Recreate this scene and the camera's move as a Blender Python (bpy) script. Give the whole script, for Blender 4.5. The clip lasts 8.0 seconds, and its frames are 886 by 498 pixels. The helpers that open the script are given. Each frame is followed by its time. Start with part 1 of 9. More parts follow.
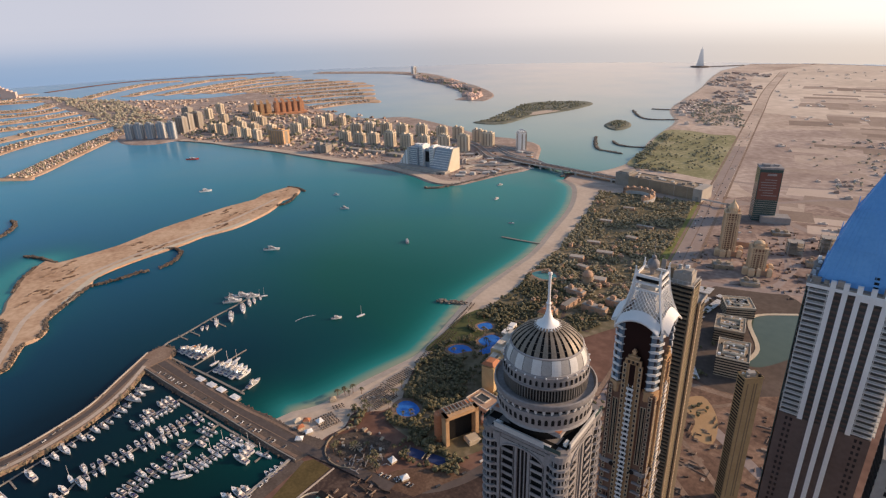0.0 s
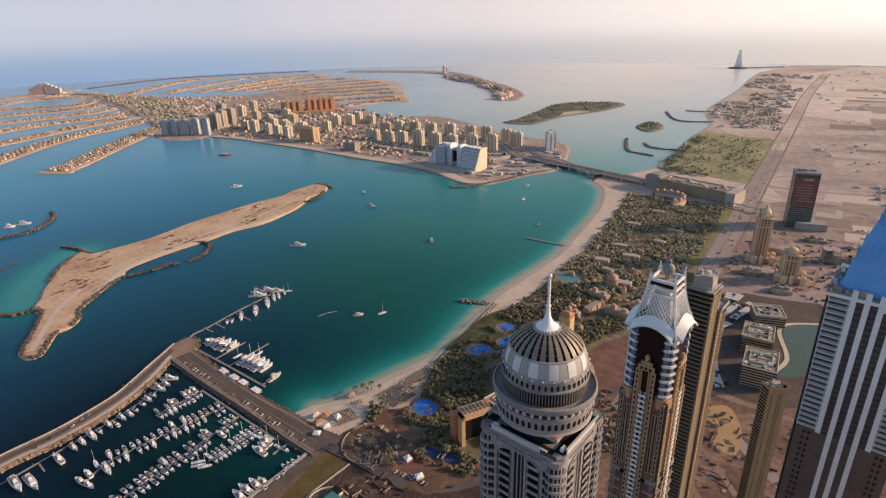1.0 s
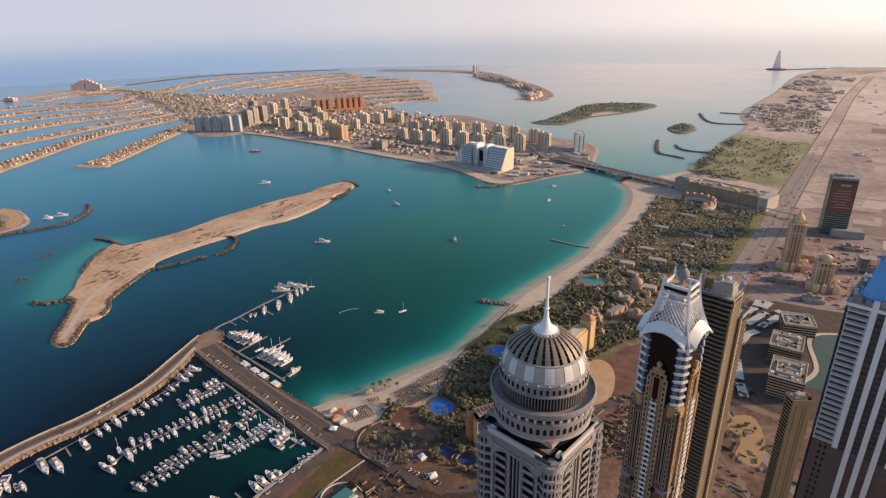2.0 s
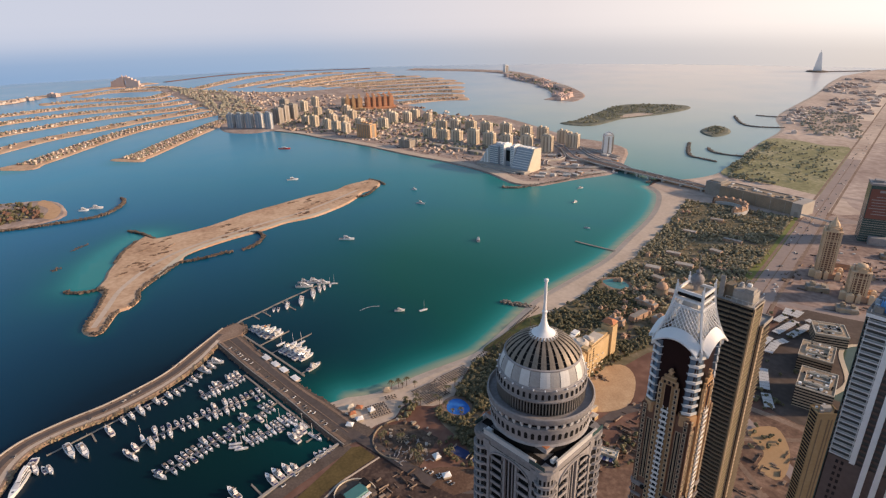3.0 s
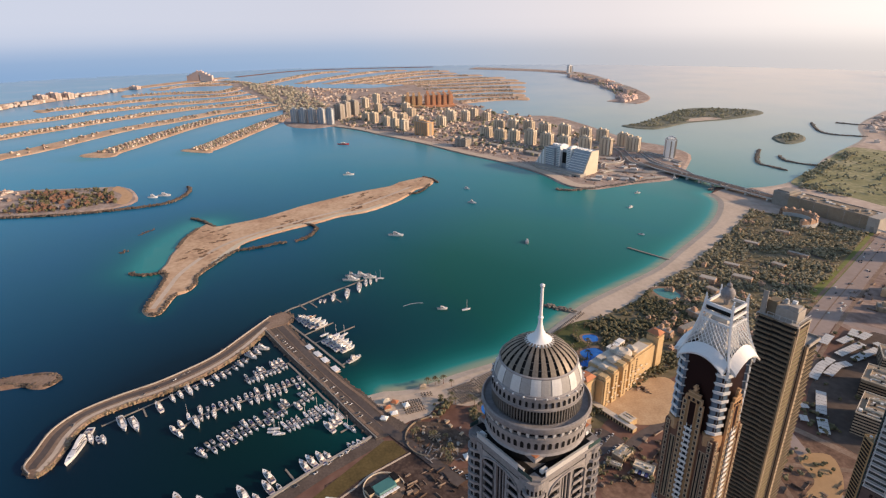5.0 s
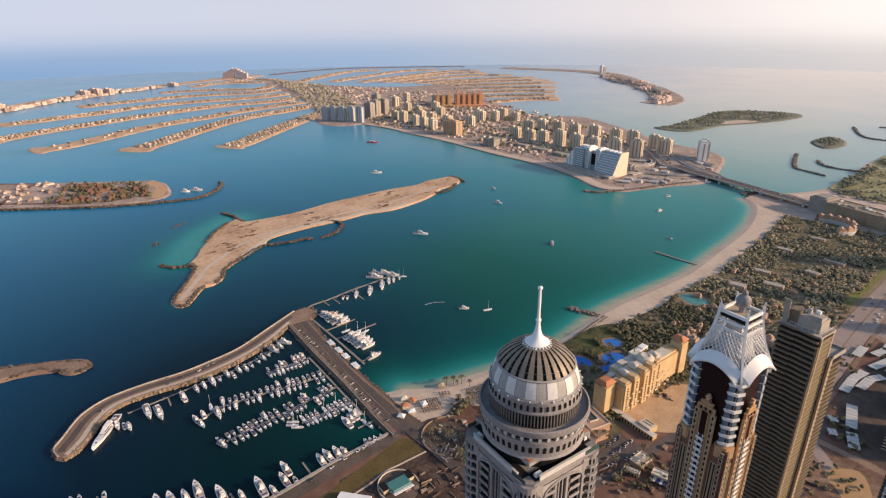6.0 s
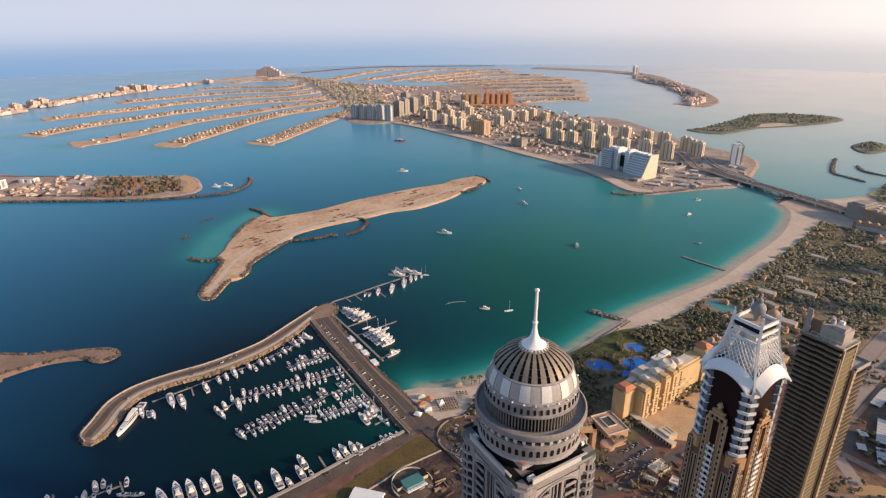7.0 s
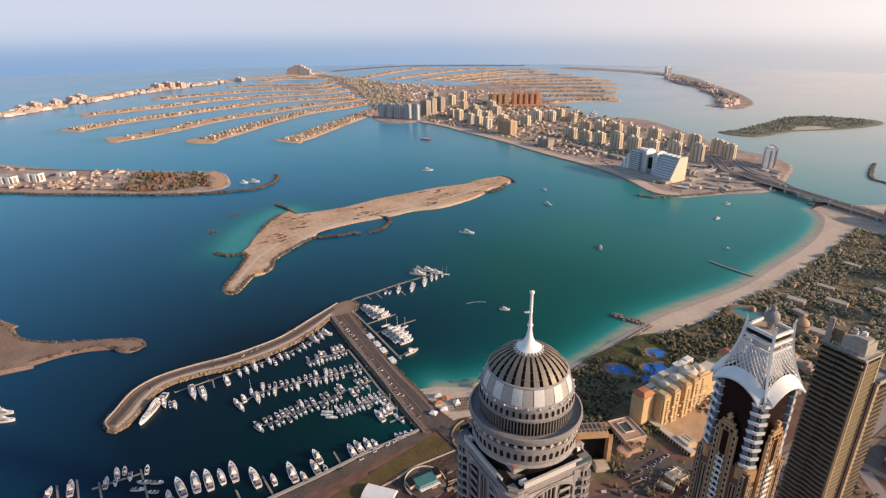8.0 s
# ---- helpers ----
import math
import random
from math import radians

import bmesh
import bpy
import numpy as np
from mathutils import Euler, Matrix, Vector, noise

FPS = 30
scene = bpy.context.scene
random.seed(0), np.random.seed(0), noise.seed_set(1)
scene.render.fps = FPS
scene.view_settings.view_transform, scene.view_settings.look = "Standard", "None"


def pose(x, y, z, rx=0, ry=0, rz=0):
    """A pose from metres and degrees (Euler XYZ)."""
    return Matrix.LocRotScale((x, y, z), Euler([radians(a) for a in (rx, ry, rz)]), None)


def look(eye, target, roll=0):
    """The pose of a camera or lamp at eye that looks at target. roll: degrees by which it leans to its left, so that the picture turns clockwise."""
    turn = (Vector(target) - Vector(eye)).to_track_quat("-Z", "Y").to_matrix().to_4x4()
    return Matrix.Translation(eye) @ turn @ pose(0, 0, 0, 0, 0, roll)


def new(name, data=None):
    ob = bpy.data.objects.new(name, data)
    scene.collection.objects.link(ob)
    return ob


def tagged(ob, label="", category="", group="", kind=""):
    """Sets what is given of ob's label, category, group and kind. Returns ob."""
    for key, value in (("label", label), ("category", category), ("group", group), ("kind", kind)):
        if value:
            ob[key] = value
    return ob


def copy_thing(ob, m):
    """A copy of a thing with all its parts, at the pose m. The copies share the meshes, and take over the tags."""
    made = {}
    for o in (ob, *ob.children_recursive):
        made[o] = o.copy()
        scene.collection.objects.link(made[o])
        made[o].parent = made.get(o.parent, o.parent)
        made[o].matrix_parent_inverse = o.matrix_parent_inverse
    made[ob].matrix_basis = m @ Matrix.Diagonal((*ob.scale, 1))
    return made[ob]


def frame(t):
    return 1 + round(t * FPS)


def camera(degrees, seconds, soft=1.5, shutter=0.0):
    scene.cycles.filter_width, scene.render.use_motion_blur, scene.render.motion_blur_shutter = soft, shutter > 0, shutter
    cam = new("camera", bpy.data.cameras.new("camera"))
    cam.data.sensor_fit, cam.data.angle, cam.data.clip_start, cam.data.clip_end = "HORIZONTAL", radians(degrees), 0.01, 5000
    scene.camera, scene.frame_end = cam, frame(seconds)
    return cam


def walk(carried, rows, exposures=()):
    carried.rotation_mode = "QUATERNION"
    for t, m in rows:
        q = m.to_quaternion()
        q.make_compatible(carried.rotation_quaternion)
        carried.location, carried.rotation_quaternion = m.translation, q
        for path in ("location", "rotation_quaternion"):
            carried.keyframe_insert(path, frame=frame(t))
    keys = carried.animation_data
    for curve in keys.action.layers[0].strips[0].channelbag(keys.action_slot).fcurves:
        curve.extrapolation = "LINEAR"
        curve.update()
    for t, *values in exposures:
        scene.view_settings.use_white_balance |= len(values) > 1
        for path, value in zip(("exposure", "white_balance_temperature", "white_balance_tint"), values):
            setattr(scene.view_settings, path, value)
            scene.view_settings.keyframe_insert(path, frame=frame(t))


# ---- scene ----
cam = camera(75.65, 8.0, soft=1.25)
ROWS = [
    (0.0, 0.03, -0.01, 393.91, 53.417, -22.161, 1.475),
    (0.5, 1.89, 3.50, 393.52, 54.995, -22.145, 1.412),
    (1.0, 3.62, 7.06, 393.16, 56.526, -22.137, 1.345),
    (1.5, 5.24, 10.65, 392.82, 58.032, -22.133, 1.275),
    (2.0, 6.77, 14.26, 392.52, 59.530, -22.128, 1.205),
    (2.5, 8.24, 17.88, 392.26, 61.032, -22.123, 1.135),
    (3.0, 9.66, 21.48, 392.03, 62.545, -22.117, 1.065),
    (3.5, 11.04, 25.07, 391.85, 64.072, -22.111, 0.993),
    (4.0, 12.38, 28.64, 391.71, 65.615, -22.107, 0.918),
    (4.5, 13.68, 32.19, 391.60, 67.169, -22.106, 0.839),
    (5.0, 14.93, 35.74, 391.53, 68.730, -22.110, 0.755),
    (5.5, 16.12, 39.27, 391.47, 70.290, -22.119, 0.667),
    (6.0, 17.23, 42.82, 391.43, 71.840, -22.134, 0.577),
    (6.5, 18.23, 46.39, 391.40, 73.369, -22.155, 0.490),
    (7.0, 19.09, 50.00, 391.35, 74.867, -22.179, 0.410),
    (7.5, 19.79, 53.68, 391.28, 76.322, -22.203, 0.347),
    (8.0, 20.28, 57.45, 391.17, 77.724, -22.222, 0.313),
]
walk(cam, [(t, pose(x, y, z, 90 + pitch, roll, yaw)) for t, x, y, z, yaw, pitch, roll in ROWS],
     exposures=((0.0, 0.15, 6600, 15.5), (4.0, 0.24, 6550, 15), (8.0, 0.30, 6500, 14.5)))

# ---- world and sun ----
SUN_AZ, SUN_EL = 60.0, 18.5          # degrees from +x towards +y, and above the horizon


def nodes_of(tree):
    tree.nodes.clear()
    return tree.nodes, tree.links


def ramp_node(nodes, stops, mode="LINEAR"):
    r = nodes.new("ShaderNodeValToRGB")
    r.color_ramp.interpolation = mode
    el = r.color_ramp.elements
    while len(el) > 1:
        el.remove(el[-1])
    el[0].position, el[0].color = stops[0][0], (*stops[0][1], 1)
    for p, c in stops[1:]:
        e = el.new(p)
        e.color = (*c, 1)
    return r


def math_node(nodes, links, op, a, b=None, clamp=False):
    n = nodes.new("ShaderNodeMath")
    n.operation, n.use_clamp = op, clamp
    for i, v in enumerate((a, b)):
        if v is None:
            continue
        if isinstance(v, (int, float)):
            n.inputs[i].default_value = v
        else:
            links.new(v, n.inputs[i])
    return n.outputs[0]


def mix_colour(nodes, links, fac, a, b, blend="MIX"):
    n = nodes.new("ShaderNodeMix")
    n.data_type, n.blend_type = "RGBA", blend
    for i, v in ((0, fac), (6, a), (7, b)):
        if isinstance(v, (int, float)):
            n.inputs[i].default_value = v
        elif isinstance(v, tuple):
            n.inputs[i].default_value = (*v, 1)
        else:
            links.new(v, n.inputs[i])
    return n.outputs[2]


def hazy_air(nodes, links, way):
    """Colour of the hazy lower sky and the farthest sea along a unit way: bluer away from the sun, warm white under it."""
    s = nodes.new("ShaderNodeSeparateXYZ")
    links.new(way, s.inputs[0])
    dot = nodes.new("ShaderNodeVectorMath")
    dot.operation = "DOT_PRODUCT"
    links.new(way, dot.inputs[0])
    dot.inputs[1].default_value = (math.cos(radians(SUN_AZ)), math.sin(radians(SUN_AZ)), 0)
    near_sun = math_node(nodes, links, "MULTIPLY_ADD", dot.outputs["Value"], 0.5)
    near_sun.node.inputs[2].default_value = 0.5
    height = math_node(nodes, links, "MULTIPLY_ADD", s.outputs[2], 2.5)
    height.node.inputs[2].default_value = 0.25       # 0 at -5.7 degrees, 0.25 level, 1 at 17 degrees
    air = ramp_node(nodes, [(0.09, (0.50, 0.56, 0.66)), (0.35, (0.535, 0.56, 0.625)), (0.56, (0.69, 0.655, 0.645)), (0.73, (0.90, 0.835, 0.76)), (0.85, (1.0, 0.965, 0.871)), (0.986, (1.30, 1.20, 1.05))])
    links.new(near_sun, air.inputs[0])
    far_sea = ramp_node(nodes, [(0.09, (0.20, 0.335, 0.525)), (0.35, (0.285, 0.395, 0.54)), (0.56, (0.44, 0.455, 0.48)), (0.73, (0.585, 0.555, 0.525)), (0.85, (0.69, 0.61, 0.52)), (1.0, (0.72, 0.60, 0.48))])
    links.new(near_sun, far_sea.inputs[0])
    veil = ramp_node(nodes, [(0.08, (0, 0, 0)), (0.12, (0.12, 0.12, 0.12)), (0.15, (0.36, 0.36, 0.36)), (0.18, (0.68, 0.68, 0.68)), (0.21, (0.90, 0.90, 0.90)), (0.25, (1, 1, 1))])
    links.new(height, veil.inputs[0])
    return mix_colour(nodes, links, veil.outputs[0], far_sea.outputs[0], air.outputs[0]), height


world = bpy.data.worlds.new("hazy_sky")
scene.world = world
world.use_nodes = True
wn, wl = nodes_of(world.node_tree)
sky = wn.new("ShaderNodeTexSky")
sky.sky_type, sky.sun_disc = "NISHITA", False
sky.sun_elevation, sky.sun_rotation = radians(SUN_EL), radians(90 - SUN_AZ)
sky.air_density, sky.dust_density, sky.ozone_density = 1.3, 1.5, 2.0
strong = mix_colour(wn, wl, 1.0, sky.outputs[0], (0.14, 0.14, 0.14), "MULTIPLY")
coord = wn.new("ShaderNodeTexCoord")
air_colour, air_height = hazy_air(wn, wl, coord.outputs["Generated"])
lift = ramp_node(wn, [(0.30, (0, 0, 0)), (0.95, (1, 1, 1))], "EASE")
wl.new(air_height, lift.inputs[0])
both = mix_colour(wn, wl, lift.outputs[0], air_colour, strong)
back = wn.new("ShaderNodeBackground")
wl.new(both, back.inputs[0])
back.inputs[1].default_value = 1.0
wo = wn.new("ShaderNodeOutputWorld")
wl.new(back.outputs[0], wo.inputs[0])

sun = new("sun", bpy.data.lights.new("sun", "SUN"))
sun.data.energy, sun.data.angle, sun.data.color = 4.3, radians(3.0), (1.0, 0.72, 0.45)
sun.matrix_world = look((0, 0, 0), (-math.cos(radians(SUN_AZ)) * math.cos(radians(SUN_EL)), -math.sin(radians(SUN_AZ)) * math.cos(radians(SUN_EL)), -math.sin(radians(SUN_EL))))


# ---- materials ----
def surface(name, colours, scale=0.05, rough=0.8, metal=0.0, bump=0.0, fine=8.0, spread=0.25, space="Object", per_object=0.0, per_island=0.0, spec=0.4):
    """A Principled surface whose colour wanders between the colours at a broad and a fine scale (1/m)."""
    m = bpy.data.materials.new(name)
    m.use_nodes = True
    n, l = nodes_of(m.node_tree)
    tc = n.new("ShaderNodeTexCoord")
    big, small = n.new("ShaderNodeTexNoise"), n.new("ShaderNodeTexNoise")
    for t, s, d in ((big, scale, 6), (small, scale * fine, 4)):
        l.new(tc.outputs[space], t.inputs["Vector"])
        t.inputs["Scale"].default_value, t.inputs["Detail"].default_value = s, d
    f = math_node(n, l, "MULTIPLY_ADD", small.outputs[0], 0.45)
    l.new(math_node(n, l, "MULTIPLY", big.outputs[0], 0.55), f.node.inputs[2])
    if per_object or per_island:
        if per_object:
            r = n.new("ShaderNodeObjectInfo").outputs["Random"]
            k = per_object
        else:
            r = n.new("ShaderNodeNewGeometry").outputs["Random Per Island"]
            k = per_island
        f = math_node(n, l, "ADD", f, math_node(n, l, "MULTIPLY", math_node(n, l, "SUBTRACT", r, 0.5), k))
    lo, hi = 0.5 - spread, 0.5 + spread
    stops = [(lo + (hi - lo) * i / max(1, len(colours) - 1), c) for i, c in enumerate(colours)]
    r = ramp_node(n, stops)
    l.new(f, r.inputs[0])
    b = n.new("ShaderNodeBsdfPrincipled")
    l.new(r.outputs[0], b.inputs["Base Color"])
    b.inputs["Roughness"].default_value, b.inputs["Metallic"].default_value = rough, metal
    b.inputs["Specular IOR Level"].default_value = spec
    if bump:
        bp = n.new("ShaderNodeBump")
        bp.inputs["Strength"].default_value, bp.inputs["Distance"].default_value = bump, 1.0
        l.new(small.outputs[0], bp.inputs["Height"])
        l.new(bp.outputs[0], b.inputs["Normal"])
    o = n.new("ShaderNodeOutputMaterial")
    l.new(b.outputs[0], o.inputs[0])
    return m


SAND = surface("beach_sand", [(0.39, 0.305, 0.24), (0.53, 0.425, 0.34), (0.63, 0.52, 0.43)], 0.012, 0.95, fine=14)
ISLAND_SAND = surface("island_sand", [(0.36, 0.215, 0.13), (0.54, 0.36, 0.235), (0.66, 0.48, 0.335)], 0.014, 0.95, fine=9, spread=0.17)
DUST = surface("dusty_ground", [(0.092, 0.042, 0.031), (0.16, 0.083, 0.061), (0.26, 0.15, 0.111)], 0.008, 0.95, fine=10, spread=0.2)
GARDEN = surface("garden_ground", [(0.085, 0.076, 0.04), (0.15, 0.125, 0.075), (0.30, 0.235, 0.165)], 0.02, 0.95, fine=6, spread=0.18)
LAWN = surface("lawn", [(0.09, 0.11, 0.035), (0.135, 0.15, 0.055), (0.19, 0.185, 0.085)], 0.02, 0.95, fine=8)
ASPHALT = surface("asphalt", [(0.07, 0.054, 0.050), (0.102, 0.08, 0.073), (0.145, 0.117, 0.107)], 0.02, 0.85, fine=12)
PAVING = surface("paving", [(0.07, 0.051, 0.042), (0.11, 0.082, 0.067), (0.165, 0.125, 0.102)], 0.05, 0.85, fine=9, spread=0.18)
DUSTY_PAVING = surface("dusty_paving", [(0.155, 0.098, 0.068), (0.24, 0.162, 0.118), (0.335, 0.242, 0.184)], 0.03, 0.9, fine=12, spread=0.2)
ROCK = surface("rock_armour", [(0.05, 0.04, 0.035), (0.13, 0.10, 0.08), (0.24, 0.19, 0.15)], 0.09, 0.95, bump=0.6, fine=6, spread=0.2)
POND = surface("lagoon_water", [(0.06, 0.085, 0.055), (0.09, 0.115, 0.075)], 0.01, 0.12)
WHITE = surface("white_cladding", [(0.72, 0.72, 0.73), (0.80, 0.80, 0.80), (0.86, 0.85, 0.84)], 0.2, 0.5, fine=10)
STONE = surface("pale_stone", [(0.195, 0.182, 0.184), (0.28, 0.262, 0.262), (0.375, 0.348, 0.342)], 0.08, 0.75, fine=14, spread=0.2, per_object=0.15)
PALE_STONE = surface("light_stone", [(0.44, 0.43, 0.43), (0.52, 0.51, 0.50), (0.60, 0.58, 0.56)], 0.1, 0.6, fine=12)
SMOKED_GLASS = surface("smoked_glass", [(0.045, 0.048, 0.046), (0.085, 0.09, 0.088)], 0.2, 0.3, per_object=0.3)
DOME_BROWN = surface("bronze_panel", [(0.165, 0.135, 0.105), (0.235, 0.195, 0.155), (0.31, 0.265, 0.215)], 0.35, 0.5, metal=0.15, spread=0.18)
LOUVRE = surface("grey_louvre", [(0.14, 0.13, 0.12), (0.22, 0.20, 0.19)], 0.4, 0.6)
# Near-black for openings, glazing and tyres; on recesses it paints in their shade
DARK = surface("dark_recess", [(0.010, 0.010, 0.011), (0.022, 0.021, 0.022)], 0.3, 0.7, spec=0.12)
GLASS = surface("dark_window_glass", [(0.012, 0.014, 0.018), (0.03, 0.034, 0.042)], 0.25, 0.12, fine=6, spec=0.6, per_object=0.3)
BROWN_GLASS = surface("brown_curtain_glass", [(0.012, 0.005, 0.006), (0.022, 0.010, 0.010)], 0.15, 0.28, spec=0.35)
BROWN = surface("brown_stone", [(0.125, 0.062, 0.042), (0.185, 0.099, 0.068), (0.255, 0.147, 0.100)], 0.12, 0.75, fine=10)
GOLD = surface("ochre_stone", [(0.42, 0.24, 0.12), (0.54, 0.33, 0.18), (0.62, 0.42, 0.25)], 0.12, 0.75, fine=10)
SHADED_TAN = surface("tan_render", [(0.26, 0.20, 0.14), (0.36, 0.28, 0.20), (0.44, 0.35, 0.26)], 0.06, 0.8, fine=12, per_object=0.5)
SANDSTONE = surface("sandstone_render", [(0.52, 0.43, 0.32), (0.62, 0.53, 0.41), (0.70, 0.62, 0.51)], 0.05, 0.8, fine=10, per_object=0.6)
TERRACOTTA = surface("terracotta_render", [(0.36, 0.13, 0.06), (0.46, 0.18, 0.09), (0.52, 0.24, 0.12)], 0.05, 0.8)
CONCRETE = surface("concrete", [(0.24, 0.215, 0.19), (0.33, 0.30, 0.27), (0.42, 0.385, 0.35)], 0.06, 0.85, fine=12, per_object=0.4)
BLUE_ROOF = surface("blue_metal_roof", [(0.08, 0.30, 0.66), (0.12, 0.37, 0.74), (0.16, 0.43, 0.79)], 0.08, 0.45, fine=10)
TRUNK_GLASS = surface("pale_hotel_glazing", [(0.22, 0.265, 0.32), (0.34, 0.385, 0.44)], 0.1, 0.3, per_object=0.3)
PINK_TAN = surface("pink_tan_render", [(0.36, 0.22, 0.15), (0.45, 0.29, 0.20), (0.54, 0.37, 0.27)], 0.06, 0.85, fine=10)
ROOF_WHITE = surface("limewashed_roof", [(0.46, 0.40, 0.33), (0.58, 0.51, 0.43), (0.68, 0.61, 0.53)], 0.1, 0.8, fine=8, spread=0.2)
BLUE_GLASS = surface("blue_grey_glass", [(0.10, 0.15, 0.21), (0.18, 0.24, 0.31)], 0.1, 0.2, per_object=0.3)
TEAL_GLASS = surface("green_glass", [(0.03, 0.06, 0.06), (0.07, 0.12, 0.115)], 0.1, 0.18)
HULL = surface("white_gelcoat", [(0.58, 0.57, 0.585), (0.72, 0.71, 0.72), (0.84, 0.83, 0.83)], 0.3, 0.3, per_object=0.6)
DECK = surface("cream_deck", [(0.26, 0.20, 0.16), (0.44, 0.36, 0.30), (0.58, 0.50, 0.44)], 0.3, 0.5, per_object=0.8)
PONTOON = surface("weathered_pontoon", [(0.20, 0.18, 0.16), (0.32, 0.29, 0.26)], 0.2, 0.8)
# Glazing of the farther blocks, lightened so its colour carries the haze
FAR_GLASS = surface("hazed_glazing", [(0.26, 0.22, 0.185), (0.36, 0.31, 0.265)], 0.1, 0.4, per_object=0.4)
CREAM_GOLD = surface("cream_render", [(0.42, 0.28, 0.14), (0.52, 0.37, 0.20), (0.60, 0.45, 0.27)], 0.08, 0.8, fine=10)
LEAF = surface("foliage", [(0.058, 0.056, 0.026), (0.108, 0.098, 0.05), (0.18, 0.155, 0.092)], 0.05, 0.8, fine=6, per_island=0.5, spread=0.3)
# Far foliage: haze is painted in as a paler, greyer green
HAZED_LEAF = surface("hazed_foliage", [(0.16, 0.155, 0.095), (0.235, 0.225, 0.15), (0.32, 0.30, 0.215)], 0.05, 0.9, fine=6, per_island=0.5, spread=0.3)
FAR_LEAF = surface("hazed_scrub", [(0.26, 0.235, 0.175), (0.34, 0.31, 0.24), (0.42, 0.385, 0.31)], 0.05, 0.9, fine=6, per_island=0.5, spread=0.3)
VILLA = surface("villa_render", [(0.27, 0.195, 0.16), (0.42, 0.32, 0.265), (0.66, 0.56, 0.49)], 0.02, 0.85, per_island=0.9, spread=0.35)
# Distant city and desert: sand tones lightened further to stand for haze
CITY = surface("distant_city", [(0.36, 0.27, 0.225), (0.50, 0.40, 0.34), (0.70, 0.60, 0.53)], 0.01, 0.9, per_island=0.8, spread=0.3)
DESERT = surface("pale_desert", [(0.35, 0.26, 0.21), (0.48, 0.375, 0.31), (0.64, 0.52, 0.435)], 0.004, 0.95, fine=12, spread=0.16)
TRUNK_EARTH = surface("trunk_earth", [(0.24, 0.175, 0.15), (0.355, 0.27, 0.23), (0.52, 0.42, 0.36)], 0.02, 0.95, fine=7, spread=0.16)
SCRUB_EARTH = surface("scrub_earth", [(0.10, 0.11, 0.08), (0.16, 0.165, 0.125), (0.30, 0.27, 0.21)], 0.02, 0.95, fine=6, spread=0.2)
PLOT = surface("plot_earth", [(0.19, 0.128, 0.108), (0.29, 0.205, 0.172), (0.43, 0.325, 0.275)], 0.014, 0.95, fine=8, spread=0.15)
# Farthest plain and city: strongly paled, haze put into the base colour
FAR_PLAIN = surface("hazed_desert", [(0.50, 0.40, 0.325), (0.62, 0.51, 0.42), (0.74, 0.62, 0.525)], 0.0022, 0.95, fine=9, spread=0.15)
FAR_CITY = surface("hazed_city", [(0.62, 0.51, 0.43), (0.74, 0.63, 0.55), (0.84, 0.75, 0.67)], 0.01, 0.9, per_island=0.8, spread=0.3)
PALE_ROAD = surface("pale_road", [(0.265, 0.205, 0.185), (0.355, 0.285, 0.258)], 0.02, 0.9)
POOL = surface("pool_blue", [(0.02, 0.13, 0.50), (0.04, 0.21, 0.66)], 0.2, 0.15)


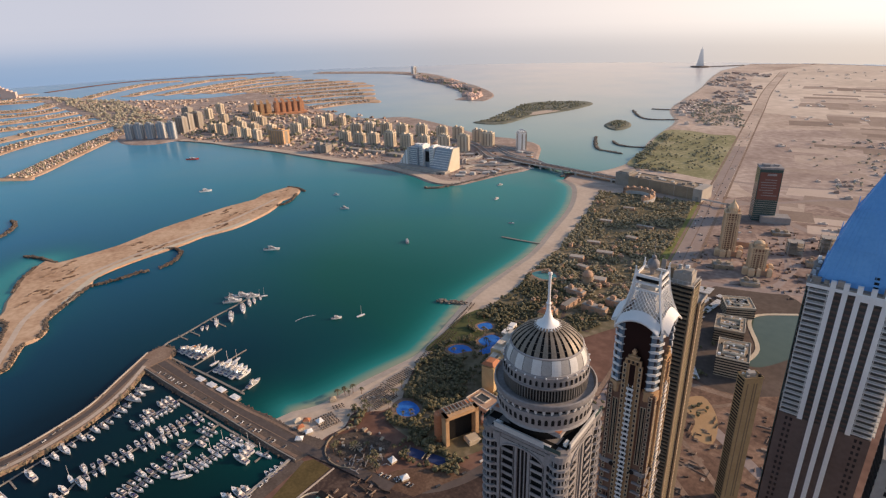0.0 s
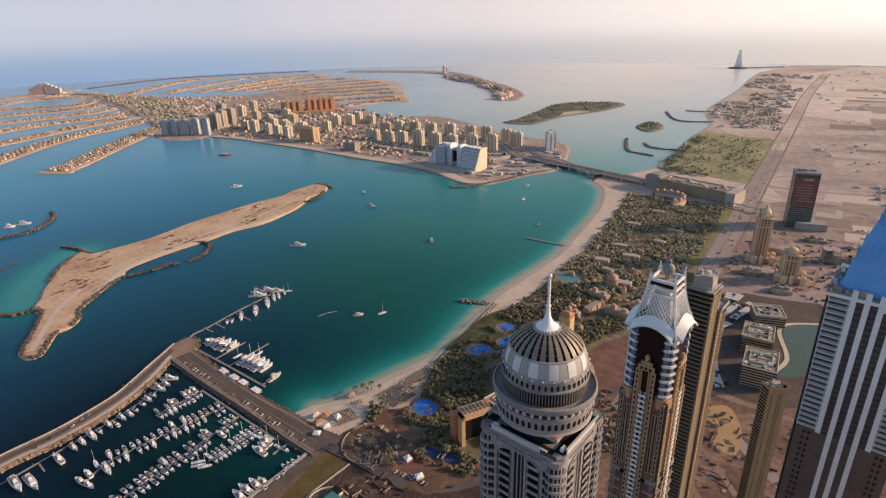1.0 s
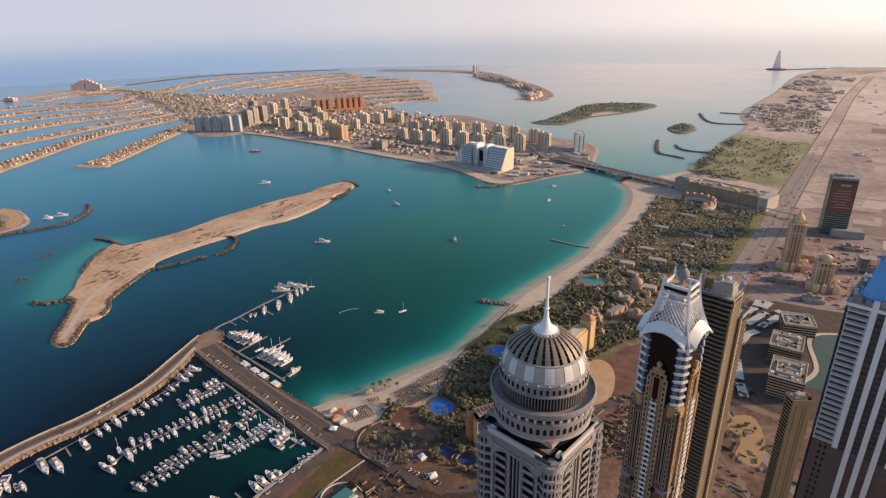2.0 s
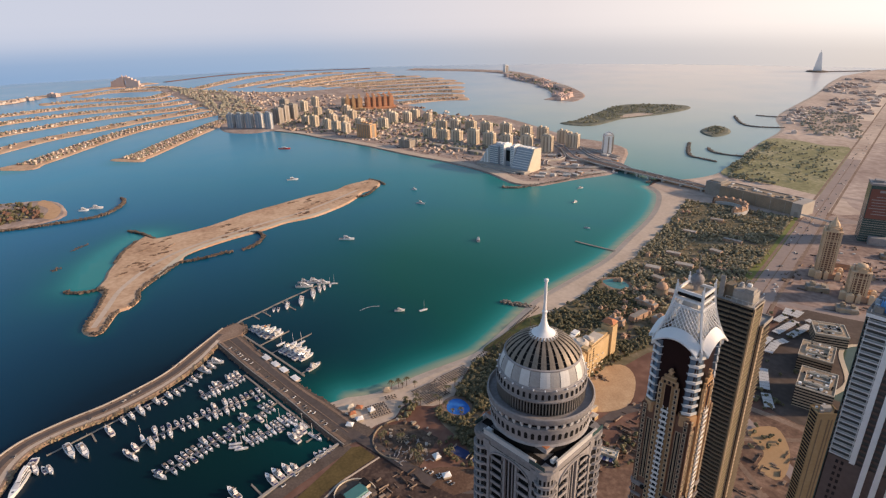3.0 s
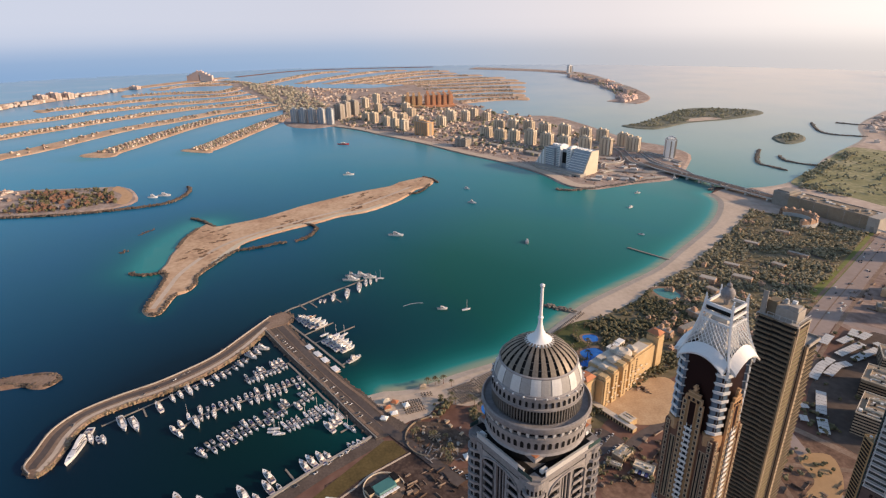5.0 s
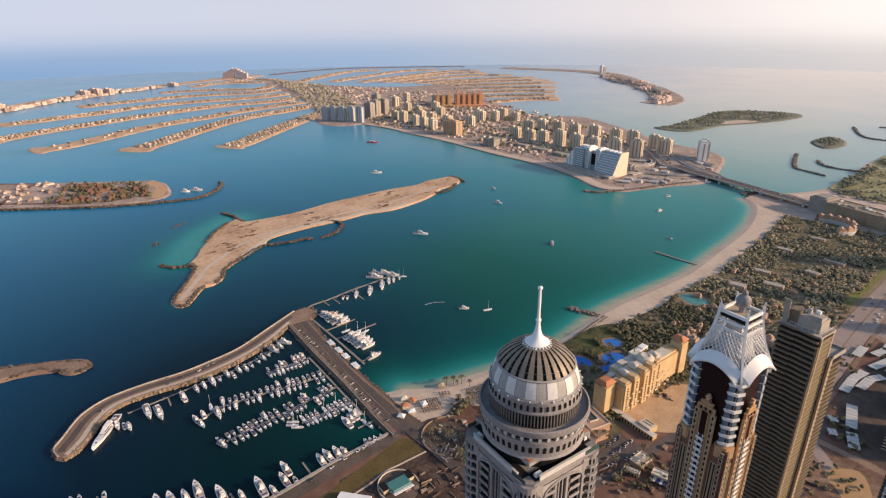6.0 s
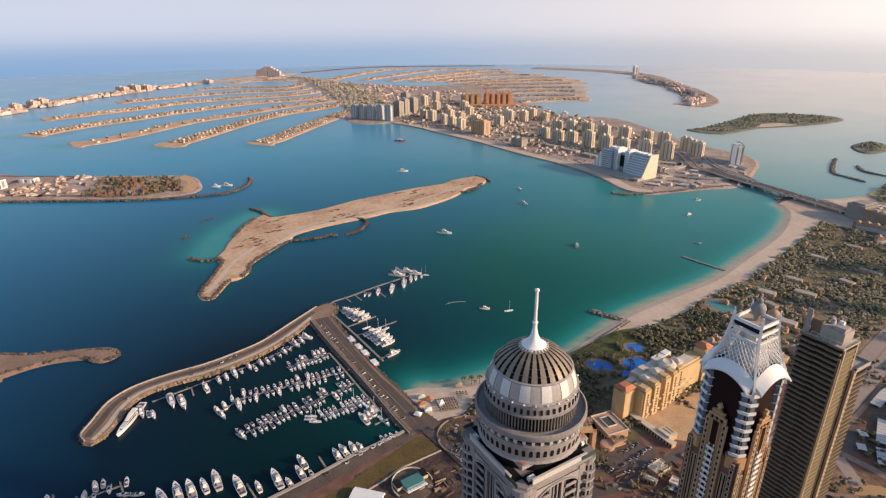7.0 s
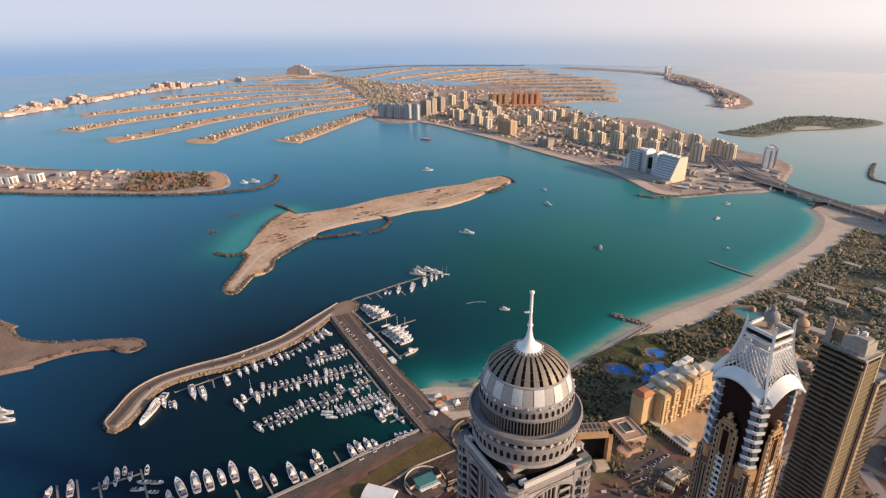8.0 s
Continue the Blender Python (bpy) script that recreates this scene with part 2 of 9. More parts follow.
# ---- mesh helpers ----
class Geo:
    """Collects vertices and faces of one mesh."""

    def __init__(self):
        self.v, self.f, self.smooth = [], [], False

    def add(self, verts, faces):
        k = len(self.v)
        self.v += [tuple(p) for p in verts]
        self.f += [tuple(i + k for i in f) for f in faces]
        return self

    def box(self, x, y, z, sx, sy, sz, turn=0.0):
        """A box whose base is centred at x, y, z."""
        c, s = math.cos(radians(turn)), math.sin(radians(turn))
        pts = []
        for dz in (0, sz):
            for dx, dy in ((-sx / 2, -sy / 2), (sx / 2, -sy / 2), (sx / 2, sy / 2), (-sx / 2, sy / 2)):
                pts.append((x + dx * c - dy * s, y + dx * s + dy * c, z + dz))
        return self.add(pts, [(3, 2, 1, 0), (4, 5, 6, 7), (0, 1, 5, 4), (1, 2, 6, 5), (2, 3, 7, 6), (3, 0, 4, 7)])

    def prism(self, poly, z0, z1, top=None):
        """A prism over a polygon (counter-clockwise); top: another polygon of as many corners for its upper end."""
        n, top = len(poly), top or poly
        pts = [(x, y, z0) for x, y in poly] + [(x, y, z1) for x, y in top]
        return self.add(pts, [tuple(range(n - 1, -1, -1)), tuple(range(n, 2 * n))] + [(i, (i + 1) % n, n + (i + 1) % n, n + i) for i in range(n)])

    def lathe(self, profile, n=48, x=0.0, y=0.0, a0=0.0, a1=360.0):
        """Turns a profile of (radius, z) about the upright axis at x, y."""
        full = a1 - a0 >= 360
        m = n if full else n + 1
        pts = []
        for r, z in profile:
            for i in range(m):
                a = radians(a0 + (a1 - a0) * i / n)
                pts.append((x + r * math.cos(a), y + r * math.sin(a), z))
        faces = []
        for j in range(len(profile) - 1):
            for i in range(n):
                a, b = j * m + i, j * m + (i + 1) % m
                faces.append((a, b, b + m, a + m))
        return self.add(pts, faces)

    def bar(self, a, b, w, h=None):
        """A square bar from a to b."""
        a, b, h = Vector(a), Vector(b), h or w
        d = (b - a).normalized()
        side = d.cross(Vector((0, 0, 1)))
        side = side.normalized() if side.length > 1e-4 else Vector((1, 0, 0))
        up = side.cross(d).normalized()
        pts = []
        for p in (a, b):
            for i, j in ((-1, -1), (1, -1), (1, 1), (-1, 1)):
                pts.append(p + side * (i * w / 2) + up * (j * h / 2))
        return self.add(pts, [(3, 2, 1, 0), (4, 5, 6, 7), (0, 1, 5, 4), (1, 2, 6, 5), (2, 3, 7, 6), (3, 0, 4, 7)])

    def sheet(self, poly, z):
        return self.add([(x, y, z) for x, y in poly], [tuple(range(len(poly)))])

    def ribbon(self, line, w, z0, z1=None):
        """A band of width w along a line of (x, y) or (x, y, z), with a top at z0 and sides down to z1 if given."""
        pts = [Vector((p[0], p[1])) for p in line]
        zs = [p[2] if len(p) > 2 else z0 for p in line]
        out = []
        for i, p in enumerate(pts):
            d = (pts[min(i + 1, len(pts) - 1)] - pts[max(i - 1, 0)]).normalized()
            q = Vector((-d.y, d.x)) * (w / 2)
            out.append((p + q, p - q))
        n = len(out)
        v = [(a.x, a.y, z) for (a, b), z in zip(out, zs)] + [(b.x, b.y, z) for (a, b), z in zip(out, zs)]
        f = [(i, n + i, n + i + 1, i + 1) for i in range(n - 1)]
        if z1 is not None:
            v += [(a.x, a.y, z1) for a, b in out] + [(b.x, b.y, z1) for a, b in out]
            for i in range(n - 1):
                f += [(i, i + 1, 2 * n + i + 1, 2 * n + i), (n + i, 3 * n + i, 3 * n + i + 1, n + i + 1)]
            f += [(0, 2 * n, 3 * n, n), (n - 1, 2 * n - 1, 4 * n - 1, 3 * n - 1)]
        return self.add(v, f)


def part(name, geo, material, parent=None, label=""):
    """Links the geometry as one mesh object, under a thing or a part if given."""
    me = bpy.data.meshes.new(name)
    me.from_pydata(geo.v, [], geo.f)
    me.materials.append(material)
    if geo.smooth:
        me.polygons.foreach_set("use_smooth", [True] * len(me.polygons))
        me.set_sharp_from_angle(angle=radians(35))
    me.update()
    ob = new(name, me)
    if parent is not None:
        ob.parent = parent
    return tagged(ob, label)


def piece(name, mesh, parent, m=None):
    """One more object on a mesh that exists already."""
    ob = new(name, mesh)
    ob.parent = parent
    if m is not None:
        ob.matrix_basis = m
    return ob


def thing(name, label, category, x=0.0, y=0.0, z=0.0, turn=0.0, group=""):
    ob = new(name)
    ob.matrix_basis = pose(x, y, z, 0, 0, turn)
    return tagged(ob, label, category, group)


def structure(name, geo, material, label, category):
    return tagged(part(name, geo, material), label, category, kind="structure")


def stuff(name, geo, material, label, category):
    return tagged(part(name, geo, material), label, category, kind="stuff")


def curve_through(pts, closed=False, steps=5):
    """A smooth (Catmull-Rom) line through points of (x, y)."""
    p = [Vector(q) for q in pts]
    n = len(p)
    out = []
    for i in range(n if closed else n - 1):
        if closed:
            a, b, c, d = p[(i - 1) % n], p[i], p[(i + 1) % n], p[(i + 2) % n]
        else:
            a, b, c, d = p[max(i - 1, 0)], p[i], p[i + 1], p[min(i + 2, n - 1)]
        for k in range(steps):
            t = k / steps
            q = 0.5 * (2 * b + (c - a) * t + (2 * a - 5 * b + 4 * c - d) * t * t + (3 * b - a - 3 * c + d) * t ** 3)
            out.append(tuple(q))
    if not closed:
        out.append(tuple(p[-1]))
    return out


def area(poly):
    return 0.5 * sum(poly[i - 1][0] * poly[i][1] - poly[i][0] * poly[i - 1][1] for i in range(len(poly)))


def grown(poly, d):
    """The polygon (counter-clockwise) pushed outwards by d."""
    out, n = [], len(poly)
    for i in range(n):
        a, b, c = Vector(poly[i - 1]), Vector(poly[i]), Vector(poly[(i + 1) % n])
        e = (c - a)
        if e.length < 1e-6:
            e = b - a
        e.normalize()
        out.append((b.x + e.y * d, b.y - e.x * d))
    return out


SHORES = []


def land(name, pts, z, material, label, category, slope=8.0, closed=True, steps=4, shore=True, low=-1.0):
    """Ground with a sloping edge that runs down into the sea."""
    poly = curve_through(pts, True, steps) if steps > 1 else list(pts)
    if area(poly) < 0:
        poly.reverse()
    if shore:
        SHORES.append((name, poly))
    g, n = Geo(), len(poly)
    low_ring = grown(poly, slope)
    g.add([(x, y, z) for x, y in poly] + [(x, y, low) for x, y in low_ring],
          [tuple(range(n))] + [(i, n + i, n + (i + 1) % n, (i + 1) % n) for i in range(n)])
    return structure(name, g, material, label, category)


def inside(poly, x, y):
    hit, n = False, len(poly)
    for i in range(n):
        (x0, y0), (x1, y1) = poly[i - 1], poly[i]
        if (y0 > y) != (y1 > y) and x < x0 + (y - y0) * (x1 - x0) / (y1 - y0):
            hit = not hit
    return hit


# ---- ground and coast ----
BEACH = [(-511, 166), (-505, 186), (-506, 215), (-512, 250), (-516, 292), (-521, 335), (-541, 376), (-569, 426), (-602, 483), (-625, 549), (-641, 599),
         (-669, 681), (-720, 777), (-781, 892), (-840, 979), (-905, 1050), (-960, 1074)]
COAST = [(-985, 1130), (-950, 1200), (-938, 1276), (-958, 1379), (-1024, 1524), (-1086, 1643), (-1155, 1825), (-1236, 2021), (-1406, 2245), (-1554, 2588), (-1733, 3036), (-1967, 3540), (-2147, 3981)]


def shifted(line, d):
    """The line moved by d to its seaward side."""
    out, k = [], len(line)
    for i, p in enumerate(line):
        e = (Vector(line[min(i + 1, k - 1)]) - Vector(line[max(i - 1, 0)])).normalized()
        out.append((p[0] - e.y * d, p[1] + e.x * d))
    return out


BERM = shifted(curve_through(BEACH, steps=3), -11)
mainland = [(-490, 140), (-502, 146)] + BERM + curve_through(COAST, steps=3) + \
    [(-2250, 4550), (-1900, 4830), (1000, 5080), (3600, 3600), (5000, 1000), (4600, -2000), (2600, -4400), (900, -5000),
     (150, -1500), (-140, -530), (-290, -190), (-378, 11), (-432, 134), (-470, 128)]
land("ground", mainland, 2.0, DUST, "dusty brown ground of the coast with plots and roads", "ground", slope=6.0, steps=1)

SAND_IN = [(-828, 1061), (-750, 927), (-706, 842), (-646, 729), (-621, 659), (-582, 569), (-560, 491), (-548, 439), (-527, 393), (-500, 321), (-470, 283), (-452, 264), (-450, 240), (-466, 214), (-452, 196), (-450, 174), (-444, 160)]
far_shore = curve_through(COAST, steps=3)
far_edge = [(x - 14, y - 3) for x, y in far_shore]
k = len(far_shore)
structure("far_beach", Geo().add([(x, y, 2.07) for x, y in far_shore] + [(x, y, -0.3) for x, y in far_edge], [(i, i + 1, k + i + 1, k + i) for i in range(k - 1)]), SAND, "pale beach along the far coast", "beach")
g = Geo().sheet([(x, y) for x, y in [(-490, 144), (-502, 147)] + BERM + curve_through(SAND_IN, steps=3)][::-1], 2.05)
structure("beach", g, SAND, "pale sand beach curving along the bay", "beach")
shore_line = [(-500, 140)] + BERM
g, k = Geo(), len(shore_line)
outer_line = shifted(shore_line, 13)
g.add([(x, y, 2.06) for x, y in shore_line] + [(x, y, -0.25) for x, y in outer_line], [(i, i + 1, k + i + 1, k + i) for i in range(k - 1)])
structure("beach_slope", g, SAND, "wet sand sloping into the shallow water", "beach")

ISLAND = [(-832, -106), (-815, -98), (-815, -88), (-847, -78), (-872, -69), (-876, -56), (-895, -43), (-930, -41), (-968, -17), (-1010, 7), (-1028, 27), (-1051, 33), (-1069, 52), (-1090, 94), (-1106, 138), (-1116, 173), (-1128, 205), (-1145, 243), (-1151, 301), (-1175, 349),
          (-1206, 395), (-1240, 430), (-1275, 457), (-1285, 490), (-1326, 523), (-1369, 522), (-1362, 488), (-1346, 439), (-1320, 408), (-1305, 333), (-1273, 253), (-1243, 177), (-1198, 100), (-1180, 35), (-1174, -4), (-1198, -21), (-1170, -36), (-1132, -55), (-1079, -69), (-1042, -80), (-1006, -84), (-975, -94), (-949, -84), (-882, -94), (-848, -104)]
land("sand_island", ISLAND, 2.5, ISLAND_SAND, "bare sandy island with scattered dark patches", "island", slope=7.0, steps=2)
CRESCENT_END = [(-1990, -1240), (-1826, -847), (-1765, -736), (-1689, -581), (-1652, -428), (-1616, -305), (-1590, -221), (-1504, -186), (-1424, -189), (-1402, -304), (-1428, -436), (-1477, -624), (-1507, -709), (-1620, -1300)]
land("crescent_end", CRESCENT_END, 2.5, TRUNK_EARTH, "built-up sandy end of the crescent island", "island", slope=9.0, steps=3)
SMALL_BREAKWATER = [(-1000, -700), (-789, -397), (-770, -379), (-735, -356), (-719, -333), (-707, -301), (-704, -269), (-704, -237), (-700, -206), (-689, -192), (-678, -191), (-671, -200), (-676, -211), (-684, -222), (-686, -254), (-680, -282), (-663, -314), (-652, -338), (-580, -700)]
land("outer_breakwater", SMALL_BREAKWATER, 3.0, DUSTY_PAVING, "sandy brown harbour breakwater with a road", "breakwater", slope=7.0, steps=3)
TRUNK = [(-1100, 1090), (-1100, 1040), (-1106, 981), (-1104, 910), (-1108, 850), (-1165, 818), (-1245, 822), (-1330, 812), (-1450, 780), (-1560, 735), (-1663, 700), (-1775, 665), (-1900, 615), (-2000, 570), (-2090, 540),
         (-2180, 495), (-2250, 440), (-2240, 370), (-2330, 290), (-2560, 300), (-2900, 330), (-3300, 260), (-3700, 200), (-4060, 150), (-4120, 240), (-3700, 520), (-3450, 900), (-3500, 1230), (-3200, 1230),
         (-2900, 1190), (-2620, 1160), (-2460, 1167), (-2346, 1140), (-2150, 1200), (-2080, 1330), (-1834, 1338), (-1549, 1310), (-1419, 1344), (-1300, 1330), (-1180, 1205), (-1130, 1145)]
land("palm_trunk", TRUNK, 2.5, TRUNK_EARTH, "built-up trunk of the artificial palm island", "island", slope=12.0, steps=3)
for name, pts in (("wooded_island", [(-1769, 1457), (-1790, 1560), (-1958, 1884), (-1985, 2033), (-1850, 2190), (-1760, 2142), (-1719, 1925), (-1727, 1728), (-1671, 1518)]),
                  ("round_island", [(-1372, 1765), (-1415, 1880), (-1361, 1879), (-1300, 1804), (-1290, 1718)])):
    land(name, pts, 3.0, SCRUB_EARTH, "low island covered with dark green trees", "island", slope=10.0)


structure("island_cove", Geo().sheet(curve_through([(-1735, 1730), (-1722, 1800), (-1730, 1905), (-1775, 1880), (-1780, 1790)], True, 4), 3.06), SAND, "pale sandy cove of the wooded island", "beach")


def crescent(name, line, w, material, label):
    a, b = [], []
    line = curve_through(line, steps=4)
    for i, p in enumerate(line):
        d = (Vector(line[min(i + 1, len(line) - 1)]) - Vector(line[max(i - 1, 0)])).normalized()
        a.append((p[0] - d.y * w / 2, p[1] + d.x * w / 2))
        b.append((p[0] + d.y * w / 2, p[1] - d.x * w / 2))
    return land(name, a + b[::-1], 2.5, material, label, "island", slope=10.0, steps=1)


crescent("crescent_west", [(-1990, -1900), (-2500, -1500), (-2863, -1310), (-3152, -1190), (-3488, -1035), (-3816, -815), (-4108, -526), (-4254, -358), (-4413, -172), (-4613, 120)], 110, ISLAND_SAND, "sandy western arm of the crescent island")
crescent("crescent_north", [(-4640, 200), (-4860, 500), (-4960, 720), (-4975, 900), (-4890, 1325), (-4750, 1790)], 32, DUST, "low dark outer arm of the crescent island")
crescent("crescent_east", [(-4451, 2030), (-4235, 2217), (-3980, 2407), (-3730, 2482), (-3422, 2431), (-3102, 2300), (-2826, 2225), (-2511, 2080), (-2360, 1965), (-2290, 1850)], 150, TRUNK_EARTH, "sandy eastern arm of the crescent island")

# fronds: low sandy strips with rows of villas
FRONDS = [
    [(-2653, 386), (-2512, 269), (-2296, 138), (-2133, 48), (-2028, -11), (-1972, -55)],
    [(-2860, 330), (-2712, 158), (-2622, 30), (-2479, -86), (-2312, -185), (-2156, -270), (-2025, -350)],
    [(-3010, 300), (-2924, 168), (-2807, 4), (-2656, -166), (-2537, -318), (-2420, -410), (-2302, -490), (-2190, -579), (-2140, -655)],
    [(-3200, 300), (-3084, 146), (-3017, -108), (-2888, -311), (-2766, -467), (-2640, -605), (-2551, -713), (-2442, -805), (-2365, -858)],
    [(-3380, 240), (-3276, 62), (-3214, -260), (-3097, -495), (-2970, -628), (-2906, -737), (-2826, -834), (-2768, -945)],
    [(-3600, 190), (-3493, 64), (-3493, -253), (-3396, -484), (-3315, -643), (-3250, -768)],
    [(-3860, 180), (-3675, 66), (-3730, -137), (-3744, -305), (-3718, -455)],
    [(-4080, 160), (-4131, -140), (-3975, -305)],
    [(-4100, 260), (-4313, 84), (-4185, -140)],
    [(-2640, 1130), (-2663, 1374), (-2610, 1520)],
    [(-2860, 1130), (-2813, 1382), (-2745, 1570)],
    [(-3000, 1130), (-2994, 1464), (-2895, 1655)],
    [(-3230, 1150), (-3154, 1467), (-3080, 1755)],
    [(-3400, 1150), (-3321, 1540), (-3295, 1870)],
    [(-3520, 1150), (-3515, 1547), (-3455, 1905)],
    [(-3620, 1060), (-3671, 1532), (-3645, 1905)],
    [(-3700, 960), (-3914, 1501), (-3865, 1840)],
    [(-3760, 860), (-4112, 1400), (-4118, 1740)],
    [(-3830, 720), (-4327, 1480), (-4310, 1760)],
    [(-3930, 560), (-4480, 1150), (-4540, 1480)],
    [(-4010, 340), (-4600, 760), (-4720, 1050)],
]
rng = random.Random(5)
for k, line in enumerate(FRONDS):
    line = curve_through(line, steps=8)
    w = 84
    left, right = [], []
    n = len(line)
    for i, p in enumerate(line):
        d = (Vector(line[min(i + 1, n - 1)]) - Vector(line[max(i - 1, 0)])).normalized()
        ww = w * (1.0 if i < n - 4 else (1.15, 1.35, 1.3, 0.75)[i - n + 4])
        left.append((p[0] - d.y * ww / 2, p[1] + d.x * ww / 2))
        right.append((p[0] + d.y * ww / 2, p[1] - d.x * ww / 2))
    land("frond", left + right[::-1], 2.2, ISLAND_SAND, "sandy frond of the artificial palm island", "island", slope=8.0, steps=1)
    houses, leaves = Geo(), Geo()
    for a, b in zip(line[1:-4], line[2:-3]):
        a, b = Vector(a), Vector(b)
        d = (b - a).normalized()
        q = Vector((-d.y, d.x))
        steps = max(1, int((b - a).length / 13))
        for s in range(steps):
            for row, side in enumerate((-1, 1, -1, 1)):
                if k == 2 and rng.random() < 0.75:
                    continue
                c = a + d * ((s + rng.uniform(0.35, 0.65)) * 13) + q * (side * (rng.uniform(9, 12) if row < 2 else rng.uniform(23, 28)))
                t = math.degrees(math.atan2(d.y, d.x))
                x, y = rng.uniform(6, 11), rng.uniform(5, 9)
                h = rng.uniform(3.2, 5.6)
                houses.box(c.x, c.y, 2.1, x, y, h, t)
                houses.box(c.x + rng.uniform(-2, 2), c.y + rng.uniform(-2, 2), 2.1 + h, x * 0.5, y * 0.6, 2.0, t)
                for _ in range(1):
                    e = a + d * ((s + rng.random()) * 13) + q * (side * rng.uniform(3, 30))
                    leaves.lathe([(0.1, 2.1), (3.2, 5.0), (2.6, 7.5), (0.1, 9)], 5, e.x, e.y)
    stuff("frond_villas", houses, VILLA, "rows of sand-coloured villas along a frond", "houses")
    stuff("frond_trees", leaves, HAZED_LEAF, "garden trees between the villas of a frond", "trees")


# ---- sea ----
def sea():
    """One sheet of water to the horizon, finer over the bay; 'shoal' tells how shallow it is, 'bay' how far inshore. A
    third field pales it with distance, as haze painted in.
    """
    xs = np.unique(np.concatenate([np.linspace(-5200, -1400, 77), np.arange(-1400, -380, 12), np.linspace(-380, 5200, 30)]))
    ys = np.unique(np.concatenate([np.linspace(-5200, -400, 50), np.arange(-400, 1200, 12), np.linspace(1200, 5200, 60)]))
    X, Y = np.meshgrid(xs, ys)
    pts = np.stack([X.ravel(), Y.ravel()], 1)

    def away(poly, closed=True):
        p = np.array(poly, float)
        q = np.roll(p, -1, 0)
        if not closed:
            p, q = p[:-1], q[:-1]
        best = np.full(len(pts), 1e9)
        for a, b in zip(p, q):
            d = b - a
            t = np.clip(((pts - a) @ d) / max(d @ d, 1e-9), 0, 1)
            best = np.minimum(best, np.hypot(*(pts - a - t[:, None] * d).T))
        return best

    shoal = np.zeros(len(pts))
    beach = away(curve_through(BEACH, steps=3), False)
    shoal = np.maximum(shoal, np.exp(-beach / 30.0) * 0.85 + 0.30 * np.exp(-beach / 120.0))
    west = away([(-1200, -30), (-1140, -70), (-1089, -92), (-1010, -108)], False)
    shoal = np.maximum(shoal, np.minimum(0.76, 1.15 * np.exp(-west / 60.0)))
    shoal = np.maximum(shoal, 0.35 * np.exp(-away(ISLAND) / 22.0))
    shoal = np.maximum(shoal, 0.55 * np.exp(-away([(-1165, 812), (-1330, 806), (-1560, 730), (-1900, 610), (-2170, 490)], False) / 40.0))
    for f in FRONDS[:5]:
        shoal = np.maximum(shoal, 0.5 * np.exp(-np.maximum(away(f, False) - 36, 0) / 26.0))
    bay = np.minimum(1.0, 1.35 * np.exp(-(np.hypot((pts[:, 0] + 690) / 1.2, pts[:, 1] - 560) / 400.0) ** 2))
    bay = np.maximum(bay, 0.9 * np.exp(-away([(-720, 300), (-900, 650), (-1000, 950), (-1700, 1700)], False) / 260.0))
    # How far offshore; drives the haze painted into the water's colour
    haze_offing = np.clip((np.hypot(pts[:, 0] + 520, pts[:, 1] - 0) - 160) / 4440.0, 0, 1) ** 0.75
    east = away([(-1000, 950), (-1700, 1800), (-2600, 3200), (-3300, 4300)], False)
    bay = np.maximum(bay, np.exp(-(east / (300.0 + 0.28 * np.hypot(*pts.T))) ** 2))
    bay = np.maximum(bay, 0.75 * np.exp(-(np.hypot(pts[:, 0] + 480, pts[:, 1] - 30) / 150.0) ** 2))
    ny, nx = X.shape
    idx = np.arange(nx * ny).reshape(ny, nx)
    quads = np.stack([idx[:-1, :-1], idx[:-1, 1:], idx[1:, 1:], idx[1:, :-1]], -1).reshape(-1, 4)
    mid = pts[quads].mean(1)
    quads = quads[np.hypot(*mid.T) < 5230]
    me = bpy.data.meshes.new("sea")
    me.from_pydata([(x, y, 0.0) for x, y in pts], [], quads.tolist())
    for name, values in (("shoal", np.clip(shoal, 0, 1)), ("bay", np.clip(bay, 0, 1)), ("haze_offing", haze_offing)):
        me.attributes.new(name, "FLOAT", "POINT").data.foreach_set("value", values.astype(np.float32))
    m = bpy.data.materials.new("sea_water")
    m.use_nodes = True
    n, l = nodes_of(m.node_tree)
    tc = n.new("ShaderNodeTexCoord")
    fields = {}
    for name in ("shoal", "bay", "haze_offing"):
        at = n.new("ShaderNodeAttribute")
        at.attribute_name = name
        fields[name] = at.outputs["Fac"]
    patchy = n.new("ShaderNodeTexNoise")
    l.new(tc.outputs["Object"], patchy.inputs["Vector"])
    patchy.inputs["Scale"].default_value, patchy.inputs["Detail"].default_value = 0.004, 5
    bayf = math_node(n, l, "ADD", fields["bay"], math_node(n, l, "MULTIPLY", math_node(n, l, "SUBTRACT", patchy.outputs[0], 0.5), 0.35), True)
    # Water tones, paling outwards with haze and sky reflection painted into the base colour
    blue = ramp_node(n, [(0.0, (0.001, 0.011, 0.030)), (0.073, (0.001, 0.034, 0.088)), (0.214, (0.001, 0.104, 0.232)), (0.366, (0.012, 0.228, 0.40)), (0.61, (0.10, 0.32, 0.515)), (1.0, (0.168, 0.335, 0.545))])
    l.new(fields["haze_offing"], blue.inputs[0])
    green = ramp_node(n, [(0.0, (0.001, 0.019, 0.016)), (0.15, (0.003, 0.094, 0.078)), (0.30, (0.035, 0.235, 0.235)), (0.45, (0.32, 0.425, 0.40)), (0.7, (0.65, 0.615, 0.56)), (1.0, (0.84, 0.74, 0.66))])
    l.new(fields["haze_offing"], green.inputs[0])
